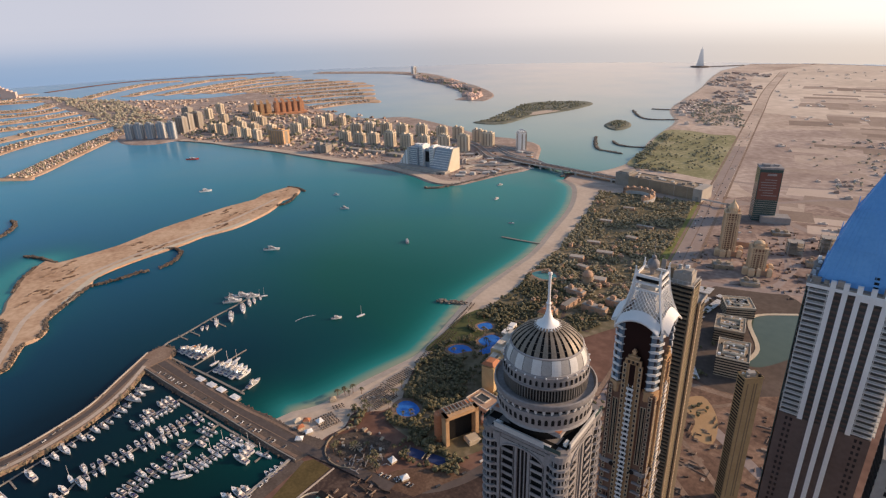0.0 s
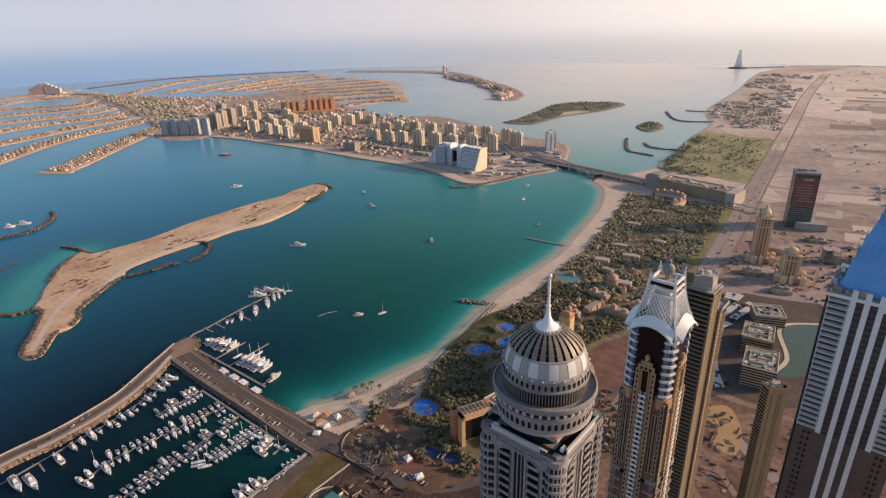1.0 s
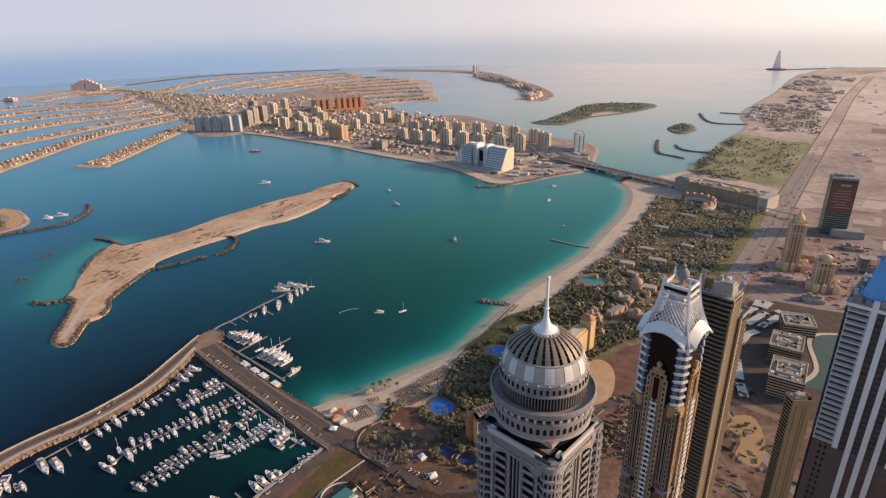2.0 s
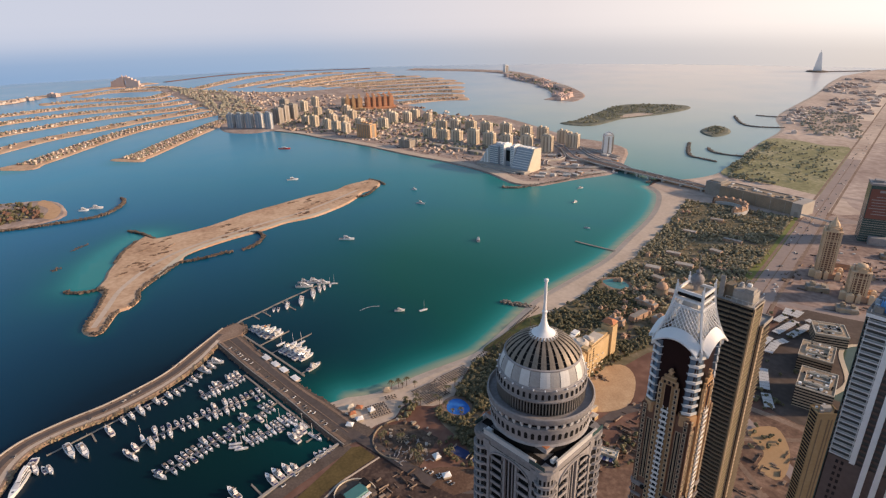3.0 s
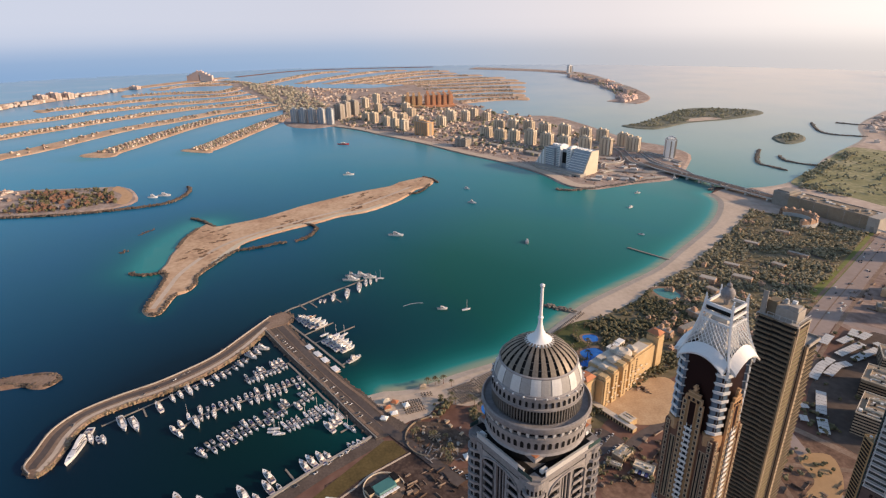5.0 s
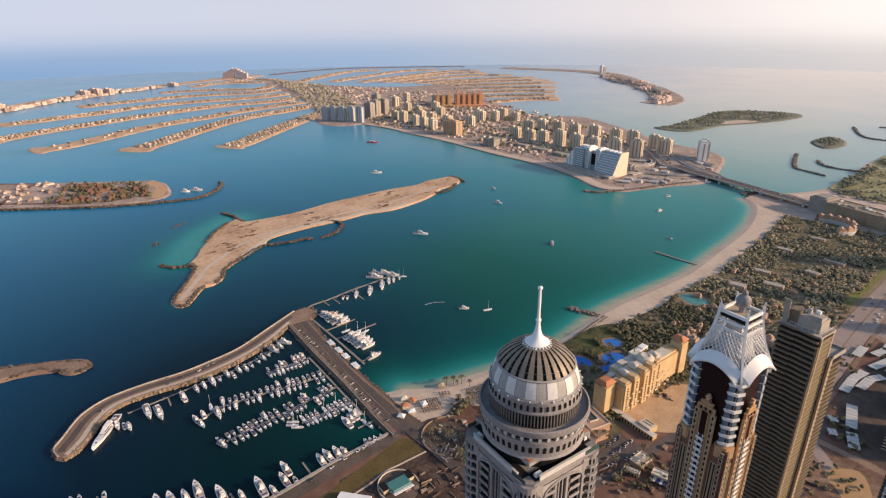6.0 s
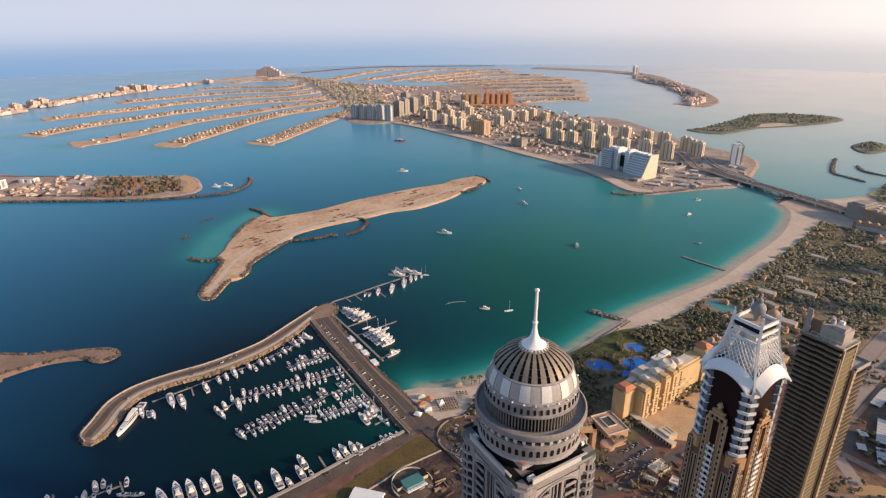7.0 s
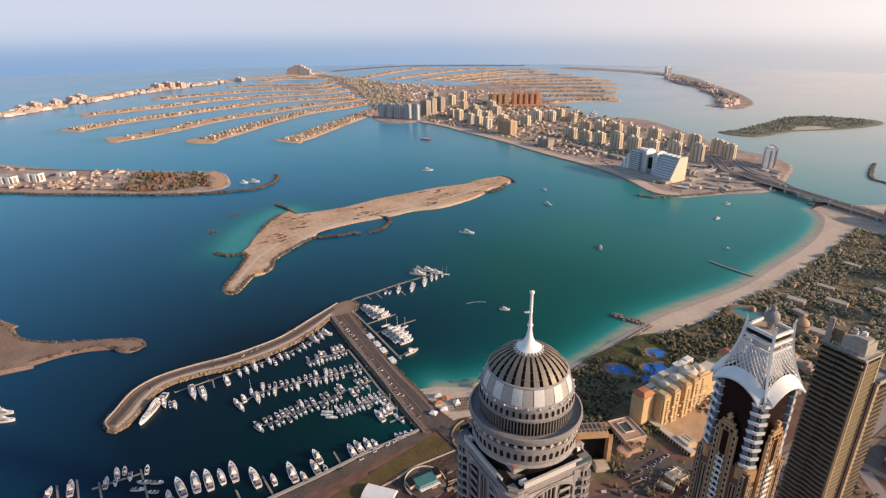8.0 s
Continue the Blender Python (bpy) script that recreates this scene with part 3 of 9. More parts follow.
    sh = math_node(n, l, "ADD", fields["shoal"], math_node(n, l, "MULTIPLY", math_node(n, l, "SUBTRACT", patchy.outputs[0], 0.5), 0.12), True)
    mixf = ramp_node(n, [(0.06, (0, 0, 0)), (0.5, (0.5, 0.5, 0.5)), (1.0, (1, 1, 1))])
    l.new(sh, mixf.inputs[0])
    bed = ramp_node(n, [(0.0, (0.002, 0.100, 0.092)), (0.40, (0.005, 0.180, 0.158)), (0.75, (0.026, 0.285, 0.270)), (1.0, (0.31, 0.33, 0.24))])
    l.new(sh, bed.inputs[0])
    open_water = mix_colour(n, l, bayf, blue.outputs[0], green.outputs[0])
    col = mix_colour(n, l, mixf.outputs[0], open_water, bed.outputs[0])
    b = n.new("ShaderNodeBsdfPrincipled")
    l.new(col, b.inputs["Base Color"])
    b.inputs["Roughness"].default_value, b.inputs["IOR"].default_value = 0.25, 1.33
    b.inputs["Specular IOR Level"].default_value = 0.20
    chop, swell = n.new("ShaderNodeTexNoise"), n.new("ShaderNodeTexNoise")
    for t, s, d in ((chop, 0.25, 5), (swell, 0.03, 3)):
        l.new(tc.outputs["Object"], t.inputs["Vector"])
        t.inputs["Scale"].default_value, t.inputs["Detail"].default_value = s, d
    bp = n.new("ShaderNodeBump")
    bp.inputs["Strength"].default_value, bp.inputs["Distance"].default_value = 0.35, 0.22
    l.new(math_node(n, l, "ADD", chop.outputs[0], swell.outputs[0]), bp.inputs["Height"])
    l.new(bp.outputs[0], b.inputs["Normal"])
    o = n.new("ShaderNodeOutputMaterial")
    l.new(b.outputs[0], o.inputs[0])
    me.materials.append(m)
    return tagged(new("water", me), "calm teal and blue sea, turquoise over the shoals, paled offshore by painted haze", "sea", kind="structure")


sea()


# ---- towers ----
def turned(x, y, a):
    c, s = math.cos(radians(a)), math.sin(radians(a))
    return x * c - y * s, x * s + y * c


def face_pose(k, x, out, z):
    """On side k of a square tower: x along the side, out from its middle, z up; its y axis points into the wall."""
    a = 90 * k
    px, py = turned(x, -out, a)
    return pose(px, py, z, 0, 0, a)


def square(h, c=0.0):
    """A square of half width h with its corners cut by c."""
    if not c:
        return [(-h, -h), (h, -h), (h, h), (-h, h)]
    return [(-h + c, -h), (h - c, -h), (h, -h + c), (h, h - c), (h - c, h), (-h + c, h), (-h, h - c), (-h, -h + c)]


DOME_WHITE = surface("dome_white_panel", [(0.52, 0.51, 0.51), (0.62, 0.61, 0.60), (0.70, 0.69, 0.67)], 0.4, 0.5)
DOME_GREY = surface("dome_grey_panel", [(0.27, 0.26, 0.255), (0.35, 0.335, 0.325), (0.42, 0.40, 0.39)], 0.4, 0.5)


def domed_tower(x, y, turn):
    t = thing("domed_tower", "tall pale stone tower with a ribbed bronze dome and white spire", "skyscraper", x, y, 2.0, turn)
    b = -2.0                                          # heights below are above the sea
    # Near-black cores: the shade of bays and drum gaps is in their colour
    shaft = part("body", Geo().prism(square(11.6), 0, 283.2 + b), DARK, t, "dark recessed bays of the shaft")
    part("drum_core", Geo().lathe([(11.0, 283.2 + b), (11.0, 289 + b)], 24), DARK, t, "recess under the drum, shade painted dark")
    for k in range(4):
        for px, w, d in ((-9.0, 3.5, 1.1), (9.0, 3.5, 1.1), (-2.1, 0.8, 0.7), (2.1, 0.8, 0.7), (0.65, 0.35, 0.4), (-0.65, 0.35, 0.4)):
            m = face_pose(k, px, 11.6 + d / 2 - 0.05, 0)
            o = part("pier", Geo().box(0, 0, 0, w, d, 282.2 + b), STONE, t)
            o.matrix_basis = m
        o = part("lintel", Geo().box(0, 0, 0, 14.4, 0.85, 1.2), STONE, t)
        o.matrix_basis = face_pose(k, 0, 11.95, 281.0 + b)
        # arched head over the recessed bays, with a proud moulding along its curve
        g, mould, n = Geo(), Geo(), 20
        pts = [(-7.2 + 14.4 * i / n, 276.6 + 3.6 * math.sqrt(max(0.0, 1 - (-1 + 2 * i / n) ** 2))) for i in range(n + 1)]
        m = n + 1
        g.add([(px, -0.35, pz) for px, pz in pts] + [(px, -0.35, 281) for px, pz in pts] + [(px, 0.4, pz) for px, pz in pts],
              [(i, i + 1, m + i + 1, m + i) for i in range(n)] + [(2 * m + i, 2 * m + i + 1, i + 1, i) for i in range(n)])
        mould.add([(px, -0.75, pz) for px, pz in pts] + [(px, -0.75, pz + 0.55) for px, pz in pts] + [(px, -0.3, pz + 0.55) for px, pz in pts] + [(px, -0.3, pz) for px, pz in pts],
                  [(q * m + i, q * m + i + 1, (q + 1) % 4 * m + i + 1, (q + 1) % 4 * m + i) for i in range(n) for q in range(4)])
        o = part("arched_head", g, STONE, t)
        o.matrix_basis = face_pose(k, 0, 12.25, b)
        o = part("arch_moulding", mould, STONE, t)
        o.matrix_basis = face_pose(k, 0, 12.25, b)
    for sx, sy in ((1, 1), (1, -1), (-1, 1), (-1, -1)):
        g = Geo().lathe([(2.3, 0), (2.3, 282.2 + b), (2.7, 282.2 + b), (2.7, 283.4 + b), (0.1, 283.4 + b)], 16, sx * 10.9, sy * 10.9)
        part("corner_column", g, STONE, t)
        curved = None
        for z in np.arange(206, 281, 2.9):
            if curved is None:
                curved = part("curved_balcony", Geo().lathe([(2.3, 0), (2.95, 0), (2.95, 0.85), (2.3, 0.85)], 12), STONE, t)
                curved.location = (sx * 10.9, sy * 10.9, z + b)
            else:
                piece("curved_balcony", curved.data, t, pose(sx * 10.9, sy * 10.9, z + b))
        g = Geo().lathe([(2.33, 205 + b), (2.33, 281 + b)], 12, sx * 10.9, sy * 10.9)
        part("corner_glazing", g, DARK, t)
    # windows and balconies, floor by floor
    pane = Geo()
    for dx in (-0.48, 0.48):
        pane.box(dx, 0, 0, 0.8, 0.3, 1.7)
    first = part("window", pane, DARK, shaft)
    first.matrix_basis = face_pose(0, -9.0, 12.62, 207 + b)
    rail = Geo().box(0, -0.1, 0, 3.9, 1.0, 0.22).box(0, -0.55, 0.22, 3.9, 0.14, 0.85)
    for dx in (-1.9, 1.9):
        rail.box(dx, -0.05, 0.97, 0.2, 0.3, 1.9)
    bal = part("balcony", rail, STONE, shaft)
    bal.matrix_basis = face_pose(0, -4.8, 12.0, 207 + b)
    rest_w, rest_b = Geo(), Geo()
    for k in range(4):
        for i, z in enumerate(np.arange(207, 277.5, 2.9)):
            for px in (-9.0, 9.0):
                if (k, px, i) == (0, -9.0, 0):
                    continue
                if k in (2, 3):
                    rest_w.add([face_pose(k, px, 12.62, z + b) @ Vector(p) for p in pane.v], pane.f)
                    continue
                piece("window", first.data, shaft, face_pose(k, px, 12.62, z + b))
            for px in (-4.8, 4.8):
                if (k, px, i) == (0, -4.8, 0):
                    continue
                if k in (2, 3):
                    rest_b.add([face_pose(k, px, 12.0, z + b) @ Vector(p) for p in rail.v], rail.f)
                    continue
                piece("balcony", bal.data, shaft, face_pose(k, px, 12.0, z + b))
        for z in np.arange(8, 205, 2.9):
            for px in (-9.0, 9.0):
                m = face_pose(k, px, 12.62, z + b)
                rest_w.add([m @ Vector(p) for p in pane.v], pane.f)
            for px in (-4.8, 4.8):
                m = face_pose(k, px, 12.0, z + b)
                rest_b.add([m @ Vector(p) for p in rail.v[:16]], rail.f[:12])
    tagged(part("lower_windows", rest_w, DARK, t), kind="stuff")
    tagged(part("lower_balconies", rest_b, STONE, t), kind="stuff")
    # roof terrace with parapet, plant and corner porches
    part("roof_slab", Geo().prism(square(13.2, 2.2), 283.2 + b, 284.1 + b), STONE, t)
    for k in range(4):
        o = part("parapet", Geo().box(0, 0, 0, 18, 0.35, 1.5).box(0, 0, 1.5, 18.2, 0.6, 0.25), PALE_STONE, t)
        o.matrix_basis = face_pose(k, 0, 12.9, 284.1 + b)
        o = part("terrace_floor", Geo().box(0, 0, 0, 20, 3.0, 0.12), DARK, t, "dark terrace roofing")
        o.matrix_basis = face_pose(k, 0, 11.1, 284.1 + b)
        m = pose(0, 0, 0, 0, 0, 45 + 90 * k)
        g = Geo().prism([(9.5, -5.2), (15.2, 0), (9.5, 5.2)], 287.6 + b, 288.8 + b)
        o = part("corner_roof", g, STONE, t)
        o.matrix_basis = m
        o = part("corner_tiles", Geo().prism([(11.5, -3.0), (14.6, 0), (11.5, 3.0)], 288.8 + b, 288.95 + b), TERRACOTTA, t, "orange terrace tiles")
        o.matrix_basis = m
        o = part("roof_unit", Geo().box(0, 0, 0, 2.0, 1.0, 1.0).box(0.1, 0, 1.0, 1.6, 0.7, 0.15), WHITE, t, "white air conditioning unit")
        o.matrix_basis = face_pose(k, -8.2, 11.4, 284.2 + b)
        o = part("glass_rail", Geo().box(0, 0, 0, 5.0, 0.12, 1.3), TEAL_GLASS, t, "greenish glass railing")
        o.matrix_basis = face_pose(k, 9.6, 13.1, 284.2 + b)
    # drums, from below upwards
    def ring(name, profile, material, label="", n=72):
        g = Geo().lathe([(r, z + b) for r, z in profile], n)
        g.smooth = True
        return part(name, g, material, t, label)
    low_drum = ring("lower_drum", [(10.9, 288.2), (13.2, 288.2), (13.75, 288.7), (13.3, 289.2), (13.8, 293.6), (14.05, 293.8), (14.05, 294.3), (13.2, 294.4)], STONE)
    # Near-black ring: shade behind the brackets is in its colour
    ring("frieze", [(13.2, 294.2), (13.2, 296.2)], DARK, "recess behind the brackets, shade painted dark")
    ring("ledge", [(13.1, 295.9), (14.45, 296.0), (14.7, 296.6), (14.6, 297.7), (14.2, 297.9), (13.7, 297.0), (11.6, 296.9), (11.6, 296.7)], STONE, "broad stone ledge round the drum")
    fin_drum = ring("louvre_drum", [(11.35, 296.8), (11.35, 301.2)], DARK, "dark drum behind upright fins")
    top_drum = ring("upper_drum", [(11.2, 301.0), (12.2, 301.0), (12.25, 301.5), (11.9, 301.6), (11.75, 303.8), (12.0, 304.0), (12.0, 304.6), (11.0, 304.9)], STONE)
    fin = part("fin", Geo().box(0, 0, 0, 0.26, 0.5, 4.1), LOUVRE, fin_drum)
    arch_win = part("arched_window", Geo().prism([(-0.45, -0.1), (0.45, -0.1), (0.45, 0.5), (-0.45, 0.5)], 0, 1.7, [(-0.45, -0.3), (0.45, -0.3), (0.45, 0.3), (-0.45, 0.3)]).prism([(-0.3, -0.3), (0.3, -0.3), (0.3, 0.3), (-0.3, 0.3)], 1.7, 2.0), DARK, low_drum)
    wu = part("small_window", Geo().box(0, 0, 0, 0.62, 0.3, 1.25).box(0, 0, 1.25, 0.4, 0.3, 0.2), DARK, top_drum)
    br = part("bracket", Geo().box(0, 0, 0.5, 0.75, 1.1, 0.9).box(0, 0.2, -0.2, 0.55, 0.6, 0.7), PALE_STONE, low_drum)

    def round_pieces(ob, name, n, r, z, off=0.0):
        for i in range(n):
            a = 360 * (i + off) / n
            px, py = turned(0, -r, a)
            m = pose(px, py, z + b, 0, 0, a)
            if i == 0:
                ob.matrix_basis = m
            else:
                piece(name, ob.data, ob.parent, m)
    round_pieces(fin, "fin", 90, 11.7, 297.0)
    round_pieces(arch_win, "arched_window", 48, 13.42, 290.6)
    round_pieces(wu, "small_window", 46, 11.86, 302.0)
    lamp = part("eave_lamp", Geo().box(0, 0, 0, 0.3, 0.4, 0.35), WHITE, top_drum, "small white eave lamp")
    round_pieces(lamp, "eave_lamp", 26, 12.05, 304.6)
    round_pieces(br, "bracket", 40, 13.75, 294.6)
    # dome: dark shell, bronze ribs above, white panels below
    def arc(r, a0, a1, n):
        return [(r * math.cos(radians(a0 + (a1 - a0) * i / n)), 303.9 + b + r * math.sin(radians(a0 + (a1 - a0) * i / n))) for i in range(n + 1)]
    g = Geo().lathe(arc(10.95, 0, 76, 14), 56)
    g.smooth = True
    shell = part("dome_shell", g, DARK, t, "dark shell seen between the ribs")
    for el in (38, 48, 58):
        r = 10.97 * math.cos(radians(el))
        z = 303.9 + b + 10.97 * math.sin(radians(el))
        part("dome_hoop", Geo().lathe([(r + 0.06, z - 0.12), (r + 0.06, z + 0.12)], 52), LOUVRE, shell)
    n = 26
    step = 360 / n
    for i in range(n):
        g = Geo().lathe(arc(11.35, 28, 74, 9), 2, a0=0, a1=step * 0.62).lathe(arc(10.9, 28, 74, 9), 2, a0=0, a1=step * 0.62)
        if i == 0:
            rib = part("dome_rib", g, DOME_BROWN, shell)
            pan = part("dome_panel", Geo().lathe(arc(11.45, 3, 27.5, 5), 3, a0=0, a1=step * 0.98).lathe(arc(11.0, 27, 28.5, 1), 3, a0=0, a1=step * 0.98), DOME_WHITE, shell)
            pan2 = part("dome_panel", Geo().lathe(arc(11.35, 3, 27.5, 5), 3, a0=0, a1=step * 0.98), DOME_GREY, shell, "grey dome panel")
        flat = pan if i % 2 == 0 else pan2
        for ob, name in ((rib, "dome_rib"), (flat, "dome_panel")):
            m = pose(0, 0, 0, 0, 0, step * i)
            if (ob is rib and i == 0) or (ob is pan and i == 0) or (ob is pan2 and i == 1):
                ob.matrix_basis = m
            else:
                piece(name, ob.data, shell, m)
    ring("dome_eave", [(11.0, 304.3), (11.75, 304.5), (11.6, 305.0), (11.2, 305.1)], STONE)
    ring("dome_band", [(10.2, 309.0), (10.3, 309.4), (9.9, 309.6)], STONE)
    g = Geo().lathe([(3.9, 313.9 + b), (3.75, 314.5 + b), (2.6, 315.1 + b), (1.6, 316.1 + b), (0.95, 317.5 + b), (0.6, 319.2 + b), (0.5, 320.6 + b), (0.72, 320.8 + b), (0.72, 321.1 + b), (0.46, 321.3 + b), (0.36, 324 + b), (0.42, 326 + b), (0.34, 329.4 + b), (0.6, 329.6 + b), (0.6, 330.1 + b), (0.1, 330.4 + b)], 28)
    g.smooth = True
    spire = part("spire", g, WHITE, t, "smooth white flared spire")
    for i in range(6):
        part("beacon", Geo().lathe([(0.12, 0), (0.2, 0.3), (0.05, 0.55)], 8, *turned(3.7, 0, 60 * i + 10)), WHITE, spire).location.z = 314.3 + b
    return t


domed_tower(-94.9, 104.0, 16.0)


FRAME_STONE = surface("cream_frame_stone", [(0.40, 0.31, 0.21), (0.50, 0.40, 0.28), (0.58, 0.48, 0.36)], 0.2, 0.75)


GABLE = surface("ochre_brown_stone", [(0.25, 0.145, 0.07), (0.34, 0.205, 0.10), (0.42, 0.27, 0.145)], 0.15, 0.75, fine=10)


def crowned_tower(x, y, turn):
    t = thing("crowned_tower", "tall brown stone and dark glass tower with a white lattice crown", "skyscraper", x, y, 2.0, turn)
    b = -2.0
    shaft = part("body", Geo().prism(square(11.0, 1.0), 0, 228 + b), BROWN, t, "brown stone shaft")
    part("glass_body", Geo().prism(square(9.9, 0.8), 228 + b, 264 + b), BROWN_GLASS, t, "dark red-brown glass top storeys")
    frame1 = Geo().box(0, 0, -0.25, 1.6, 0.4, 0.25).box(-0.65, 0, 0, 0.28, 0.4, 1.6).box(0.65, 0, 0, 0.28, 0.4, 1.6)
    win = part("window", Geo().box(0, 0, 0, 0.95, 0.2, 1.5), GLASS, shaft)
    sill = part("window_sill", frame1.box(0, 0, 1.6, 1.6, 0.4, 0.25), FRAME_STONE, shaft)
    used = [False, False]

    def put(ob, i, name, m):
        if used[i]:
            piece(name, ob.data, shaft, m)
        else:
            ob.matrix_basis, used[i] = m, True
    for k in range(4):
        # piers and slots of the lower shaft
        for px, w, d in ((-9.6, 2.2, 0.6), (9.6, 2.2, 0.6)):
            o = part("pier", Geo().box(0, 0, 0, w, d, 227 + b), BROWN, t)
            o.matrix_basis = face_pose(k, px, 11.2, 0)
        for px in (-7.5, -6.1, 6.1, 7.5):
            o = part("slot", Geo().box(0, 0, 0, 0.7, 0.24, 34), DARK, t, "dark upright slot")
            o.matrix_basis = face_pose(k, px, 11.05, 186 + b)
            o = part("slot_frame", Geo().box(-0.48, 0, 0, 0.2, 0.4, 34).box(0.48, 0, 0, 0.2, 0.4, 34).box(0, 0, 34, 1.16, 0.4, 0.25).box(0, 0, -0.25, 1.16, 0.4, 0.25), FRAME_STONE, t)
            o.matrix_basis = face_pose(k, px, 11.1, 186 + b)
            o = part("slot", Geo().box(0, 0, 0, 0.7, 0.24, 120), DARK, t, "dark upright slot")
            o.matrix_basis = face_pose(k, px, 11.05, 40 + b)
        # stepped gable of the middle bay
        outline = [(4.4, 0.0)]
        for w, za, zb in ((8.8, 0, 241.5), (7.2, 241.5, 244.0), (5.2, 244.0, 246.0), (2.4, 246.0, 247.6), (0.8, 247.6, 249.8)):
            outline += [(w / 2, max(za + b, 0.01)), (w / 2, zb + b)]
        outline = outline[1:] + [(-px, pz) for px, pz in outline[:0:-1]]
        n = len(outline)
        g = Geo().add([(px, -0.5, pz) for px, pz in outline] + [(px, 0.5, pz) for px, pz in outline], [tuple(range(n)), tuple(range(2 * n - 1, n - 1, -1))] + [(i, n + i, n + (i + 1) % n, (i + 1) % n) for i in range(n)])
        o = part("gable_bay", g, GABLE, t, "stepped ochre gable over the middle bay")
        o.matrix_basis = face_pose(k, 0, 11.55, 0)
        o = part("gable_coping", Geo().box(0, 0, 247.6 + b, 1.0, 1.3, 2.6).box(0, 0, 248.6 + b, 2.2, 1.2, 0.7).box(0, 0, 246.0 + b, 5.4, 1.25, 0.5).box(0, 0, 244.0 + b, 7.4, 1.2, 0.5).box(-4.25, -0.1, 190 + b, 0.5, 1.1, 52).box(4.25, -0.1, 190 + b, 0.5, 1.1, 52).box(-3.5, -0.1, 241.5 + b, 0.5, 1.1, 2.5).box(3.5, -0.1, 241.5 + b, 0.5, 1.1, 2.5), GOLD, t, "ochre coping of the gable")
        o.matrix_basis = face_pose(k, 0, 11.6, 0)
        o = part("tall_window", Geo().box(0, 0, 0, 2.6, 0.3, 11.5), BROWN_GLASS, t)
        o.matrix_basis = face_pose(k, 0, 12.1, 230.5 + b)
        o = part("window_frame", Geo().box(-1.5, 0, 0, 0.25, 0.45, 12).box(1.5, 0, 0, 0.25, 0.45, 12).box(0, 0, 12, 3.3, 0.45, 0.3), GOLD, t)
        o.matrix_basis = face_pose(k, 0, 12.1, 230.3 + b)
        for px, z in ((-2.0, 243.4), (0.0, 243.6), (2.0, 243.4)):
            put(win, 0, "window", face_pose(k, px, 12.12, z + b - 1.0))
        for i, z in enumerate(np.arange(150, 240, 2.9)):
            for px in (-3.6, 3.6):
                put(win, 0, "window", face_pose(k, px, 12.12, z + b))
            put(win, 0, "window", face_pose(k, -9.6, 11.5, min(z, 224) + b)) if z < 226 and k < 2 else None
            put(win, 0, "window", face_pose(k, 9.6, 11.5, min(z, 224) + b)) if z < 226 and k < 2 else None
            for px in (-3.6, 3.6):
                put(sill, 1, "window_sill", face_pose(k, px, 12.1, z + b))
            if z < 229:
                for px in (-9.6, 9.6):
                    put(sill, 1, "window_sill", face_pose(k, px, 11.5, z + b)) if k in (0, 1) and z < 226 else None
                # white balconies stacked up the middle
                o = part("middle_balcony", Geo().box(0, 0, 0, 3.3, 1.2, 0.25).box(0, -0.5, 0.25, 3.3, 0.2, 1.0).box(-1.0, 0.2, 1.25, 0.3, 0.5, 1.5).box(1.0, 0.2, 1.25, 0.3, 0.5, 1.5), WHITE, t) if (k, i) == (0, 0) else None
                if o:
                    mid = o
                    o.matrix_basis = face_pose(k, 0, 12.4, z + b)
                else:
                    piece("middle_balcony", mid.data, t, face_pose(k, 0, 12.4, z + b))
        o = part("bay_glass", Geo().box(0, 0, 0, 2.8, 0.3, 82), GLASS, t)
        o.matrix_basis = face_pose(k, 0, 11.95, 148 + b)
        # white band with round medallions
        g = Geo().box(-7.9, 0, 0, 6.4, 0.9, 2.4).box(7.9, 0, 0, 6.4, 0.9, 2.4)
        o = part("stone_band", g, STONE, t)
        o.matrix_basis = face_pose(k, 0, 11.5, 180 + b)
        for px in (-5.2, 5.2):
            g = Geo().lathe([(0.1, 0.5), (1.2, 0.5), (1.2, 0), (0.1, 0)], 16)
            o = part("medallion", g, DARK, t)
            o.matrix_basis = face_pose(k, px, 12.1, 181.2 + b) @ pose(0, 0, 0, 90, 0, 0)
        for z in np.arange(151, 179, 5.8):
            for px in (-8.2, 8.2):
                o = part("wide_balcony", Geo().box(0, 0, 0, 5.0, 1.3, 0.9), STONE, t)
                o.matrix_basis = face_pose(k, px, 11.7, z + b)
        # arched canopy over the glass
        g, n = Geo(), 14
        pts = []
        for i in range(n + 1):
            u = -1 + 2 * i / n
            z = 262.2 + 4.6 * (1 - u * u) + b
            pts.append((u * 9.6, z))
        for (xa, za), (xb, zb) in zip(pts[:-1], pts[1:]):
            v = []
            for px, pz in ((xa, za), (xb, zb)):
                v += [(px, 0, pz - 0.9), (px, -2.9, pz - 1.9), (px, -3.1, pz - 1.1), (px, 0.9, pz + 2.2)]
            g.add(v, [(0, 1, 5, 4), (1, 2, 6, 5), (2, 3, 7, 6), (3, 0, 4, 7)])
        o = part("arched_canopy", g, WHITE, t, "white arched canopy")
        o.matrix_basis = face_pose(k, 0, 10.2, 0)
        # crown: frame, slot and lattice
        def wide(z):
            u = (z - 262) / 23.5
            return 10.6 - 6.3 * u + 1.25 * u * u - 0.25 * math.sin(math.pi * u) * 2.8
        g = Geo()
        for z, h in ((285.0, 1.3), (281.6, 1.1), (278.3, 0.9)):
            w = wide(z)
